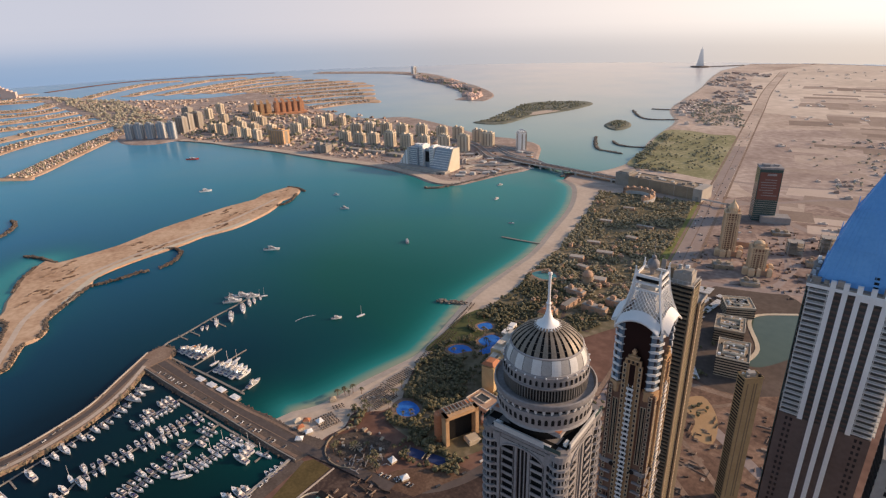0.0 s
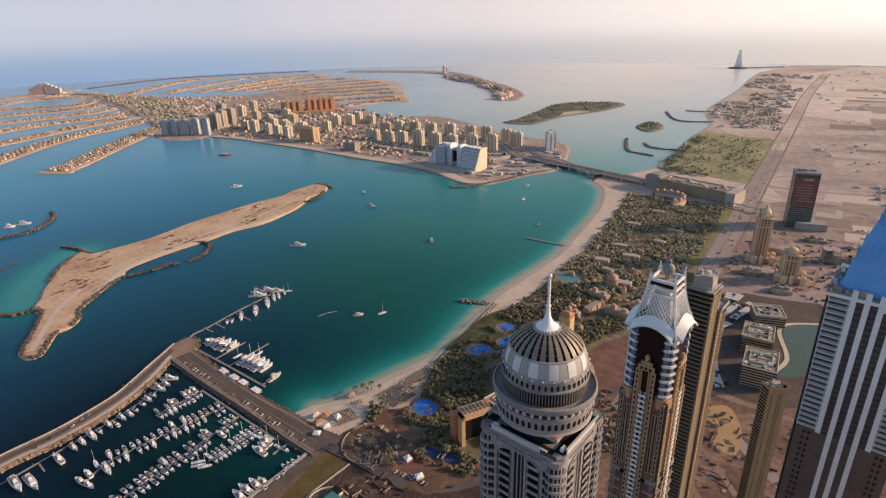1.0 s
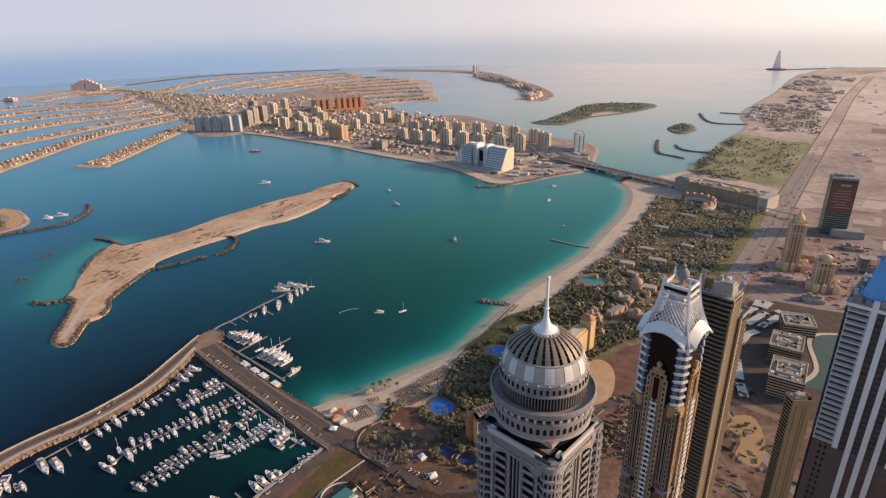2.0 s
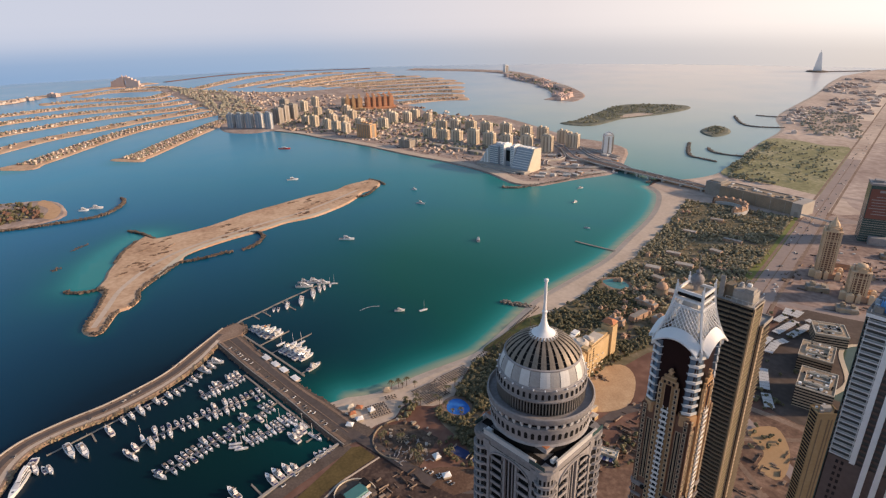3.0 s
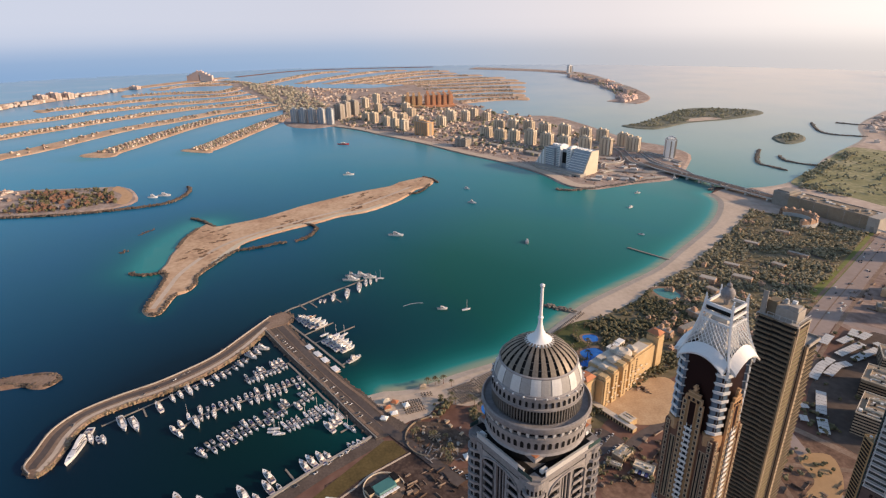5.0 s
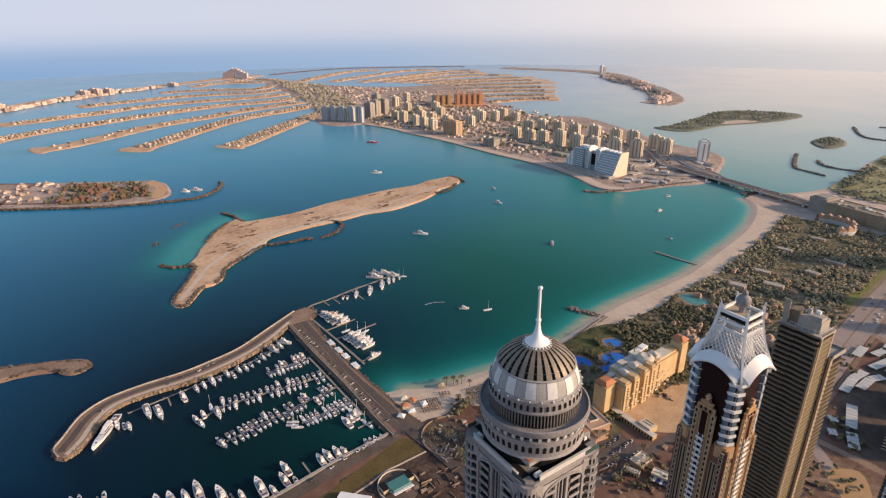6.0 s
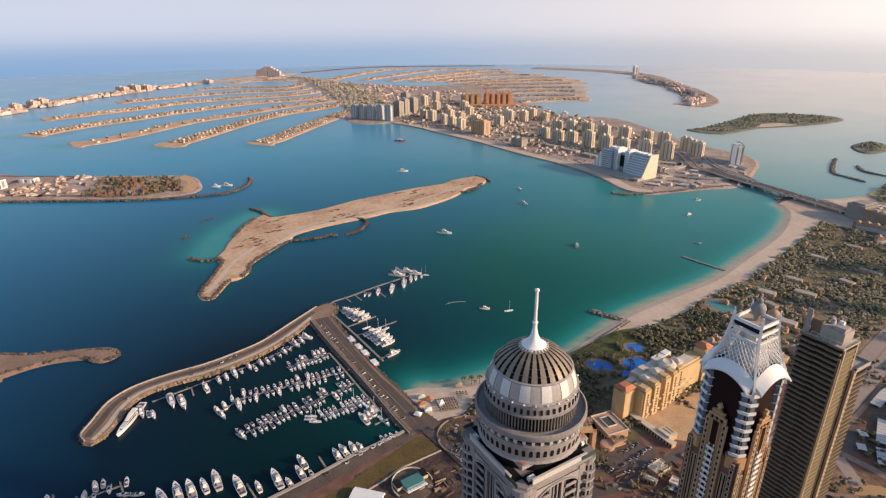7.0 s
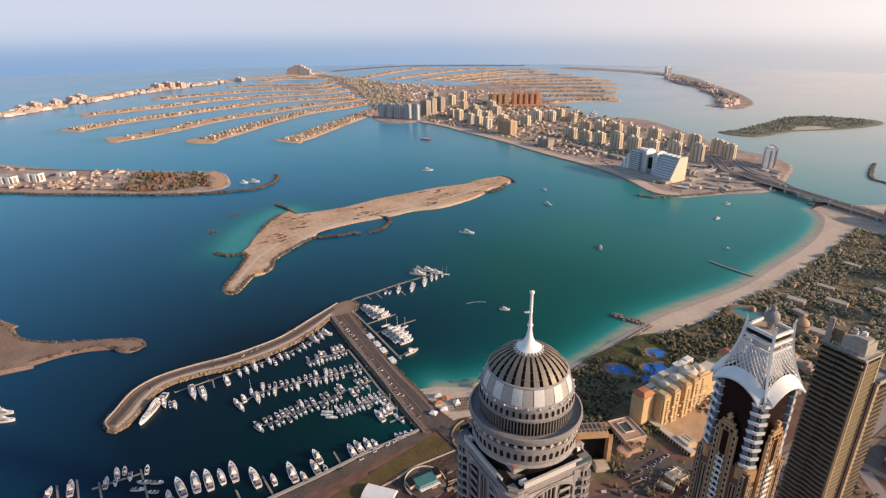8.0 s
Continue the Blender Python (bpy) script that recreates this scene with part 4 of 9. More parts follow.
            g.box(0, 0, z - h + b, 2 * w, 0.7, h)
            o2 = part("crown_rail", Geo().box(0, 0, 0, 2 * w, 0.7, h), WHITE, t)
            o2.matrix_basis = face_pose(k, 0, w - 0.2, z - h + b)
        o2 = part("crown_slot", Geo().box(0, 0, 0, 2 * wide(283) - 1.8, 0.2, 1.6), DARK, t)
        o2.matrix_basis = face_pose(k, 0, wide(283) - 0.5, 281.9 + b)
        g = Geo()
        cols, rows = 8, 6
        for r in range(rows):
            za, zb = 264 + 14 * r / rows, 264 + 14 * (r + 1) / rows
            for c in range(cols):
                for u0, u1 in ((c, c + 1), (c + 1, c)):
                    xa, xb = (-1 + 2 * u0 / cols) * (wide(za) - 0.8), (-1 + 2 * u1 / cols) * (wide(zb) - 0.8)
                    g.bar((xa, 9.9 - wide(za), za + b), (xb, 9.9 - wide(zb), zb + b), 0.24)
        o = part("crown_lattice", g, WHITE, t, "white crossed lattice bars")
        o.matrix_basis = face_pose(k, 0, 10.2, 0)
        # corner posts of the crown, flaring out at the foot
        g = Geo()
        zs = [258.0] + list(np.linspace(262, 287, 9))
        for za, zb in zip(zs[:-1], zs[1:]):
            wa, wb = wide(max(za, 262)) * 1.414, wide(zb) * 1.414
            g.bar((wa, 0, za + b), (wb, 0, zb + b), 0.8, 0.9)
        g.bar((wide(287) * 1.414, 0, 287 + b), (wide(287) * 1.414 + 0.3, 0, 288.8 + b), 0.45)
        o = part("crown_post", g, WHITE, t)
        o.matrix_basis = pose(0, 0, 0, 0, 0, 45 + 90 * k)
        # corner balconies of the glass storeys
        if k == 0:
            cb = part("corner_balcony", Geo().prism([(6.2, -3.1), (10.3, -3.0), (11.6, 0), (10.3, 3.0), (6.2, 3.1)], 0, 0.3).prism([(10.0, -3.2), (10.6, -3.1), (11.9, 0), (10.6, 3.1), (10.0, 3.2), (11.3, 0)], 0.3, 1.5), WHITE, t)
            cg = part("corner_glass", Geo().prism([(6.0, -2.6), (9.9, -2.6), (10.9, 0), (9.9, 2.6), (6.0, 2.6)], 0, 32), BLUE_GLASS, t)
        m0 = pose(0, 0, 0, 0, 0, 45 + 90 * k) @ pose(2.6, 0, 0)
        for i in range(8):
            m = m0 @ pose(0, 0, 230 + 4.0 * i + b)
            if (k, i) == (0, 0):
                cb.matrix_basis = m
            else:
                piece("corner_balcony", cb.data, t, m)
        m = m0 @ pose(0, 0, 229 + b)
        if k == 0:
            cg.matrix_basis = m
        else:
            piece("corner_glass", cg.data, t, m)
        o = part("corner_plinth", Geo().prism([(5.5, -3.6), (10.6, -3.6), (12.2, 0), (10.6, 3.6), (5.5, 3.6)], 224 + b, 229.4 + b), GOLD, t)
        o.matrix_basis = m0
    part("crown_core", Geo().prism(square(6.6), 262 + b, 279 + b, square(3.1)), PALE_STONE, t, "pale wall behind the lattice")
    part("crown_roof", Geo().prism(square(5.2), 283.2 + b, 283.9 + b), SHADED_TAN, t, "tan roof inside the crown")
    g = Geo().lathe([(0.9, 283.9 + b), (1.3, 286.3 + b)] + [(2.7 * math.cos(radians(a)), 288.8 + b + 2.7 * math.sin(radians(a))) for a in range(-60, 91, 15)], 24)
    g.lathe([(1.1 * math.cos(radians(a)), 292.2 + b + 1.1 * math.sin(radians(a))) for a in range(-80, 91, 20)], 16)
    g.bar((0, 0, 293 + b), (0, 0, 300 + b), 0.16)
    g.smooth = True
    part("roof_globe", g, STONE, t, "pale globe with a smaller ball on top")
    return t


crowned_tower(-133.6, 213.4, 15.5)


TOWER_TAN = surface("brown_balcony_render", [(0.13, 0.10, 0.066), (0.18, 0.14, 0.094), (0.235, 0.188, 0.13)], 0.06, 0.8, fine=12)


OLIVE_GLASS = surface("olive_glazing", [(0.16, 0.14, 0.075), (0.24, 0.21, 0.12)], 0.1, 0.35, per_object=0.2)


def slatted_tower(x, y, turn):
    t = thing("slatted_tower", "dark apartment tower with pale bands of balcony slabs on every storey", "skyscraper", x, y, 2.0, turn)
    b = -2.0
    part("body", Geo().box(1.5, -1.5, 0, 19.2, 13.2, 243 + b), DARK, t, "dark glazed shaft")
    part("rear_wing", Geo().box(3.5, 12.0, 0, 19.0, 13.6, 227 + b), DARK, t, "dark glazed lower wing")
    slab = None
    for i, z in enumerate(np.arange(60, 243, 2.95)):
        if slab is None:
            g = Geo()
            g.box(-4.4, -8.6, 0, 8.4, 1.6, 1.05).box(2.2, -8.1, 0, 4.6, 1.6, 1.05).box(7.9, -8.6, 0, 6.6, 1.6, 1.05)
            g.box(-8.4, -1.5, 0, 1.2, 13.6, 1.0).box(11.75, -1.2, 0, 0.35, 10.4, 1.35)
            slab = part("balcony_slab", g, TOWER_TAN, t)
            slab.location.z = z + b
            wing = part("wing_slab", Geo().box(13.2, 12.0, 0, 1.2, 12.4, 0.8).box(-6.2, 12.0, 0, 1.2, 12.4, 0.8).box(3.5, 19.0, 0, 18, 1.2, 0.8), TOWER_TAN, t)
            wing.location.z = z + b
        else:
            piece("balcony_slab", slab.data, t, pose(0, 0, z + b))
            if z < 225:
                piece("wing_slab", wing.data, t, pose(0, 0, z + b))
    part("corner_pier", Geo().box(11.2, -8.3, 0, 1.0, 1.2, 238 + b), TOWER_TAN, t)
    # Side wall, frame and wing pier are lightened: the sun is in their colour
    part("side_wall", Geo().box(11.2, -1.2, 0, 0.9, 12.6, 241 + b), OLIVE_GLASS, t, "olive glazed side wall, sunlit tone in its colour")
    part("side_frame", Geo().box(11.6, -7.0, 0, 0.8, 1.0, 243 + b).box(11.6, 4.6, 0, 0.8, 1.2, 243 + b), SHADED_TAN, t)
    part("wing_pier", Geo().box(13.1, 6.2, 0, 1.2, 2.4, 228 + b), SHADED_TAN, t, "sand-coloured pier, sunlit tone in its colour")
    part("roof", Geo().box(1.4, -1.4, 243 + b, 21.2, 15.0, 1.0), CONCRETE, t)
    part("wing_roof", Geo().box(3.5, 12.6, 227 + b, 21.0, 14.0, 1.0).box(3.5, 19.2, 228 + b, 21, 0.5, 1.2).box(13.8, 12.6, 228 + b, 0.5, 13, 1.2), CONCRETE, t)
    part("penthouse", Geo().box(3.0, -1.5, 244 + b, 13, 9, 6.0).box(6.5, -3.0, 250 + b, 5, 5, 2.2), CONCRETE, t)
    part("plant_room", Geo().box(-3.6, -3.2, 244 + b, 4.6, 6, 8.0), TOWER_TAN, t)
    part("screen_wall", Geo().box(-7.0, -7.4, 244 + b, 2.6, 0.5, 13).box(-8.1, -5, 244 + b, 0.5, 4.6, 9), CONCRETE, t)
    g = Geo()
    for i in range(6):
        g.bar((-4 + 3.1 * i, -8.3, 244 + b), (-4 + 3.1 * i, -8.3, 246.2 + b), 0.2)
    g.bar((-4, -8.3, 246.2 + b), (11.5, -8.3, 246.2 + b), 0.18).bar((11.5, -8.3, 246.2 + b), (11.5, 5, 246.2 + b), 0.18)
    part("roof_railing", g, PALE_STONE, t)
    part("roof_crane", Geo().bar((-2, -5, 252 + b), (7, -6.5, 257 + b), 0.35).bar((3, -1, 250 + b), (3, -1, 255 + b), 0.4).bar((3, -1, 255 + b), (11, 2, 256 + b), 0.3), CONCRETE, t, "grey window-cleaning crane arm")
    part("roof_unit", Geo().box(5.0, -1, 252.2 + b, 2.2, 1.6, 1.5), WHITE, t)
    part("roof_tank", Geo().lathe([(1.2, 250 + b), (1.2, 252 + b), (0.8, 252.6 + b), (0.05, 252.8 + b)], 14, 0.5, 0.5), PALE_STONE, t)
    return t


slatted_tower(-169.3, 298.2, 15.0)


LOWER_BROWN = surface("brown_lower_render", [(0.098, 0.068, 0.062), (0.14, 0.10, 0.09), (0.185, 0.136, 0.122)], 0.06, 0.8, fine=10)


def blue_roofed_tower(x, y, turn):
    t = thing("blue_roofed_tower", "tall grey tower with white upright piers and a blue metal roof", "skyscraper", x, y, 2.0, turn)
    b = -2.0
    hw, hd = 15.5, 14.0
    rect = [(-hw, -hd), (hw, -hd), (hw, hd), (-hw, hd)]
    part("body", Geo().prism(rect, 238 + b, 297.2 + b), SMOKED_GLASS, t, "dark grey-green glazed upper storeys")
    part("lower_body", Geo().prism([(px * 1.02, py * 1.03) for px, py in rect], 0, 238 + b), LOWER_BROWN, t, "dark brown lower storeys")
    for px in (-8.2, -4.1, 0.0, 4.1, 8.2):
        foot = 238 if abs(px) > 8 else 150
        part("white_pier", Geo().box(px, -hd - 0.6, foot + b, 1.75, 1.3, 300 - foot), WHITE, t)
    side = None
    for z in np.arange(239, 297, 2.4):
        if side is None:
            g = Geo()
            g.box(12.4, -hd - 0.5, 0, 6.6, 1.5, 0.5).box(12.4, -hd - 1.15, 1.1, 6.6, 0.08, 0.16)
            for dx in (9.4, 15.4):
                g.box(dx, -hd - 0.9, 0.5, 0.22, 0.3, 1.9)
            g.box(hw + 0.4, 0, 0, 1.4, 26, 0.5).box(hw + 1.05, 0, 1.1, 0.08, 26, 0.16)
            side = part("balcony_slab", g, DOME_WHITE, t)
            side.location.z = z + b
            piece("balcony_slab", side.data, t, pose(0, 0, z + b) @ Matrix.Diagonal((-1, 1, 1, 1)))
            spand = part("spandrel", Geo().box(0, -hd - 0.1, 0, 16.4, 0.5, 0.9), LOWER_BROWN, t)
            spand.location.z = z + b
        else:
            piece("balcony_slab", side.data, t, pose(0, 0, z + b))
            piece("balcony_slab", side.data, t, pose(0, 0, z + b) @ Matrix.Diagonal((-1, 1, 1, 1)))
            piece("spandrel", spand.data, t, pose(0, 0, z + b))
    part("side_glazing", Geo().box(-hw - 1.0, -2, 150 + b, 0.4, 22, 140).box(-hw - 0.9, -11.5, 239 + b, 0.3, 5, 58), TEAL_GLASS, t, "greenish glass side")
    win = None
    for z in np.arange(160, 236, 2.9):
        for px in (-12.6, -10.9, 11.2, 12.9):
            m = pose(px, -hd * 1.03 - 0.05, z + b)
            if win is None:
                win = part("window", Geo().box(0, 0, 0, 0.9, 0.2, 1.4), GLASS, t)
                win.matrix_basis = m
            else:
                piece("window", win.data, t, m)
    # stepped blue roof, each tier a steep ribbed hip
    tiers = ((297.9, 314.0, 0.90, 0.66), (311.5, 326.0, 0.72, 0.44), (323.0, 338.0, 0.50, 0.12))
    for z0, z1, a, c in tiers:
        part("roof_tier", Geo().prism([(px * a, py * a) for px, py in rect], z0 + b, z1 + b, [(px * c, py * c) for px, py in rect]), BLUE_ROOF, t, "steep blue metal roof tier")
        g = Geo()
        for i in range(-6, 7):
            u = i / 7
            for k in (0, 2):
                s = 1 if k == 0 else -1
                g.bar((u * hw * a, -s * hd * a, z0 + b), (u * hw * c, -s * hd * c, z1 + b), 0.16)
            for s in (-1, 1):
                g.bar((s * hw * a, u * hd * a, z0 + b), (s * hw * c, u * hd * c, z1 + b), 0.16)
        part("roof_seams", g, BLUE_ROOF, t)
        for sx in (-1, 1):
            for sy in (-1, 1):
                px, py = sx * (hw * a + 0.08), sy * (hd * a + 0.08)
                part("corner_fin", Geo().prism([(px, py), (px - sx * 0.5, py), (px - sx * 0.5, py - sy * 3.4), (px, py - sy * 3.4)], z0 - 0.3 + b, z0 + 4.2 + b, [(px * 0.97, py), (px * 0.97 - sx * 0.2, py), (px * 0.97 - sx * 0.2, py - sy * 0.6), (px * 0.97, py - sy * 0.6)]), BLUE_ROOF, t)
    for u in range(22):
        za, zb = 299 + 1.75 * u, 299.9 + 1.75 * u
        q = lambda z: hd * (0.90 - 0.019 * (z - 297.9)) + 0.35
        part("groove_tread", Geo().add([(3.4 - 0.11 * u, -q(za), za + b), (4.9 - 0.13 * u, -q(za), za + b), (4.9 - 0.13 * u, -q(zb), zb + b), (3.4 - 0.11 * u, -q(zb), zb + b)] + [(3.4 - 0.11 * u, -q(za) + 0.6, za + b), (4.9 - 0.13 * u, -q(za) + 0.6, za + b), (4.9 - 0.13 * u, -q(zb) + 0.6, zb + b), (3.4 - 0.11 * u, -q(zb) + 0.6, zb + b)],
                                     [(0, 1, 2, 3), (7, 6, 5, 4), (0, 4, 5, 1), (2, 6, 7, 3), (1, 5, 6, 2), (0, 3, 7, 4)]), DARK, t)
    for px, w, h in ((-13.5, 2.4, 2.0), (-10.5, 1.6, 1.4), (-6.0, 2.2, 2.2), (8.5, 3.4, 2.6), (12.5, 2.0, 1.6)):
        part("roof_unit", Geo().box(px, -hd + 0.2, 298 + b, w, 1.6, h), CONCRETE, t)
    rr = random.Random(77)
    for i in range(13):
        part("roof_unit", Geo().box(-hw - 0.2 + rr.uniform(0, 0.9), -12.4 + 1.9 * i, 298 + b, rr.uniform(0.7, 1.4), rr.uniform(0.7, 1.6), rr.uniform(0.5, 2.0)), rr.choice((CONCRETE, PALE_STONE, DARK, WHITE, LOWER_BROWN)), t)
    part("crown_beam", Geo().box(0, -hd - 0.5, 296.2 + b, 2 * hw + 2, 2.0, 1.2).box(3.5, -hd - 0.9, 294.5 + b, 8, 1.6, 2.6), WHITE, t)
    part("roof_edge", Geo().box(0, 0, 297.4 + b, 2 * hw + 2.4, 2 * hd + 2.4, 0.6), CONCRETE, t)
    return t


blue_roofed_tower(-64.0, 243.5, 15.0)


def slim_tower(x, y, turn, w, d, h, name, label, material, sides=True):
    t = thing(name, label, "tower block", x, y, 2.0, turn)
    part("body", Geo().prism([(-w / 2, -d / 2), (w / 2, -d / 2), (w / 2, d / 2), (-w / 2, d / 2)], 0, h), material, t)
    band = None
    for z in np.arange(4, h - 2, 2.9):
        if band is None:
            g = Geo()
            for s in (-1, 1):
                g.box(0, s * d / 2, 0, w * 0.8, 0.5, 1.5)
                if sides:
                    g.box(s * w / 2, 0, 0, 0.5, d * 0.8, 1.5)
            band = part("window_band", g, DARK, t)
            band.location.z = z
        else:
            piece("window_band", band.data, t, pose(0, 0, z))
    part("parapet", Geo().box(0, -d / 2, h, w + 0.6, 0.4, 1.2).box(0, d / 2, h, w + 0.6, 0.4, 1.2).box(-w / 2, 0, h, 0.4, d, 1.2).box(w / 2, 0, h, 0.4, d, 1.2), material, t)
    part("roof_house", Geo().box(0, 0, h, w * 0.4, d * 0.4, 3.5).box(w * 0.2, -d * 0.25, h, w * 0.2, d * 0.15, 2.0), CONCRETE, t)
    if not sides:
        for sy in (-0.3, 0.05, 0.2):
            part("wall_groove", Geo().box(w / 2, sy * d, 6, 0.24, 0.8, h - 10), TOWER_TAN, t)
    for k, (px, py) in enumerate(((-0.3, -0.3), (-0.28, 0.3), (0.3, 0.36), (-0.3, 0.02))):
        part("roof_unit", Geo().box(px * w, py * d, h, w * 0.14, d * 0.1, 1.4 + 0.7 * k), (WHITE, CONCRETE, DARK, PALE_STONE)[k], t)
    return t


slim_tower(-163, 413, -30, 10, 15, 125, "residential_tower", "slim golden residential tower with dark window bands on its sides", surface("golden_olive_render", [(0.27, 0.185, 0.09), (0.34, 0.245, 0.13), (0.42, 0.315, 0.18)], 0.05, 0.8, fine=10), sides=False)
slim_tower(-22, 199, 15, 26, 26, 265, "corner_tower", "grey apartment tower with pale balcony slabs", CONCRETE)


# ---- harbour: breakwaters, pier road, quay ----
BREAK_OUT = [(-511, -178), (-524, -185), (-541, -181), (-572, -173), (-592, -158), (-604, -139), (-615, -110), (-624, -78), (-639, -46), (-660, -12), (-698, 24), (-738, 62)]
BREAK_IN = [(-508, -172), (-515, -164), (-532, -157), (-552, -153), (-570, -146), (-583, -134), (-594, -106), (-601, -75), (-613, -44), (-633, -10), (-662, 23), (-700, 50)]
out_line, in_line = curve_through(BREAK_OUT, steps=4), curve_through(BREAK_IN, steps=4)
land("breakwater", out_line + [(-744, 82), (-728, 90), (-708, 82)] + in_line[::-1], 3.2, DUSTY_PAVING, "long curved sandy harbour breakwater with a road along it", "breakwater", slope=3.0, steps=1)
structure("breakwater_road", Geo().ribbon([((a[0] * 0.62 + b[0] * 0.38), (a[1] * 0.62 + b[1] * 0.38)) for a, b in zip(out_line[3:], in_line[3:])], 7.0, 3.26), ASPHALT, "grey road along the breakwater", "road")
structure("breakwater_wall", Geo().ribbon([(p[0] * 0.985 + q[0] * 0.015, p[1] * 0.985 + q[1] * 0.015) for p, q in zip(out_line, in_line)], 1.2, 4.6, 3.0), CONCRETE, "low concrete wave wall", "wall")
ARM_IN = [(-700, 50), (-624, 73), (-568, 92), (-518, 108), (-470, 122), (-435, 134)]
ARM_OUT = [(-714, 79), (-651, 96), (-592, 112), (-546, 127), (-513, 141), (-470, 156), (-440, 172)]
land("pier", ARM_OUT + ARM_IN[::-1], 2.7, PAVING, "broad paved pier with a roadway between bay and marina", "pier", slope=3.0, steps=1)
structure("pier_road", Geo().ribbon(curve_through([(-716, 69), (-640, 91), (-565, 112), (-505, 130), (-455, 146), (-405, 168), (-350, 190)], steps=4), 11.0, 2.76), ASPHALT, "grey roadway along the pier", "road")
def between(a, b, u):
    """The line that lies u of the way from one line to another of as many points."""
    return [(p[0] + (q[0] - p[0]) * u, p[1] + (q[1] - p[1]) * u) for p, q in zip(a, b)]


for u, w, h, mat_, label in ((0.06, 1.0, 3.6, CONCRETE, "low concrete wall along the marina side of the pier"), (0.17, 3.2, 2.84, DUSTY_PAVING, "sandy footway along the pier"), (0.86, 3.0, 2.84, DUSTY_PAVING, "sandy footway along the bay side of the pier"), (0.50, 0.9, 2.95, DUSTY_PAVING, "narrow kerbed strip between the lanes")):
    structure("pier_kerb", Geo().ribbon(curve_through(between(ARM_IN, ARM_OUT[:6], u), steps=4), w, h, 2.6), mat_, label, "kerb")
for u, w, h, mat_, label in ((0.80, 5.0, 3.30, SAND, "pale sandy shoulder along the breakwater"), (0.12, 2.6, 3.30, DUSTY_PAVING, "footway behind the wave wall")):
    structure("breakwater_shoulder", Geo().ribbon(between(out_line, in_line, u)[2:], w, h), mat_, label, "verge")


# Tan copy of the rock: sunlight on the inner slope put into colour
SUNLIT_ROCK = surface("sunlit_rock_armour", [(0.16, 0.115, 0.075), (0.27, 0.205, 0.135), (0.38, 0.30, 0.20)], 0.09, 0.95, bump=0.6, fine=6, spread=0.2)


def rocks(name, lines, n_per_m, size, z, label, spread=1.2, seed=1, material=ROCK):
    """Rough boulders heaped along lines."""
    g, r = Geo(), random.Random(seed)
    for line in lines:
        line = curve_through(line, steps=4)
        for a, b in zip(line[:-1], line[1:]):
            a, b = Vector(a), Vector(b)
            for _ in range(max(1, int((b - a).length * n_per_m))):
                p = a.lerp(b, r.random())
                s = size * r.uniform(0.6, 1.4)
                k = len(g.v)
                g.box(p.x + r.gauss(0, spread), p.y + r.gauss(0, spread), z - r.uniform(0.2, 1.0) * s, s * r.uniform(0.8, 1.5), s * r.uniform(0.7, 1.2), s * r.uniform(0.8, 1.2), r.uniform(0, 180))
                for i in range(k, len(g.v)):
                    v = g.v[i]
                    g.v[i] = (v[0] + r.uniform(-0.25, 0.25) * s, v[1] + r.uniform(-0.25, 0.25) * s, v[2] + r.uniform(-0.2, 0.2) * s)
    return stuff(name, g, material, label, "rocks")


rocks("inner_armour", [in_line[::4]], 1.6, 2.0, 1.5, "boulders along the inner edge of the breakwater, painted sunlit tan", seed=12, material=SUNLIT_ROCK)
rocks("armour_rocks", [out_line[::4], [(-744, 70), (-742, 84), (-728, 92), (-712, 86)]], 1.3, 2.0, 1.4, "dark boulders along the edges of the breakwater")
rocks("pier_rocks", [ARM_IN, ARM_OUT], 1.0, 1.7, 1.0, "dark boulders along the pier edges", seed=2)
rocks("island_rocks", [[(-1254, -51), (-1229, -31), (-1197, -15), (-1176, -6)], [(-988, -143), (-972, -125), (-969, -101), (-973, -86)], [(-1024, 26), (-1023, 64), (-1029, 91), (-1031, 120)], [(-1121, 164), (-1111, 180), (-1083, 184), (-1057, 173), (-1038, 155), (-1031, 137)],
                       [(-1180, -36), (-1132, -58), (-1079, -72)], [(-976, -96), (-949, -84), (-882, -96), (-848, -104), (-826, -104)], [(-815, -98), (-815, -86), (-850, -76), (-874, -66)], [(-880, -50), (-900, -40), (-932, -37), (-970, -13), (-1022, 26)], [(-1242, 431), (-1241, 451), (-1260, 476), (-1300, 505)], [(-1310, 530), (-1340, 530), (-1372, 515)]],
      2.6, 2.0, 1.9, "dark rock groynes of the sandy island", spread=1.5, seed=3)
rocks("crescent_rocks", [[(-1640, -1300), (-1502, -707), (-1472, -622), (-1423, -434), (-1392, -302), (-1385, -174), (-1395, -109), (-1438, -72), (-1497, -58), (-1528, -65)]], 2.6, 2.4, 2.4, "curved dark rock wall of the crescent's end", spread=1.8, seed=4)
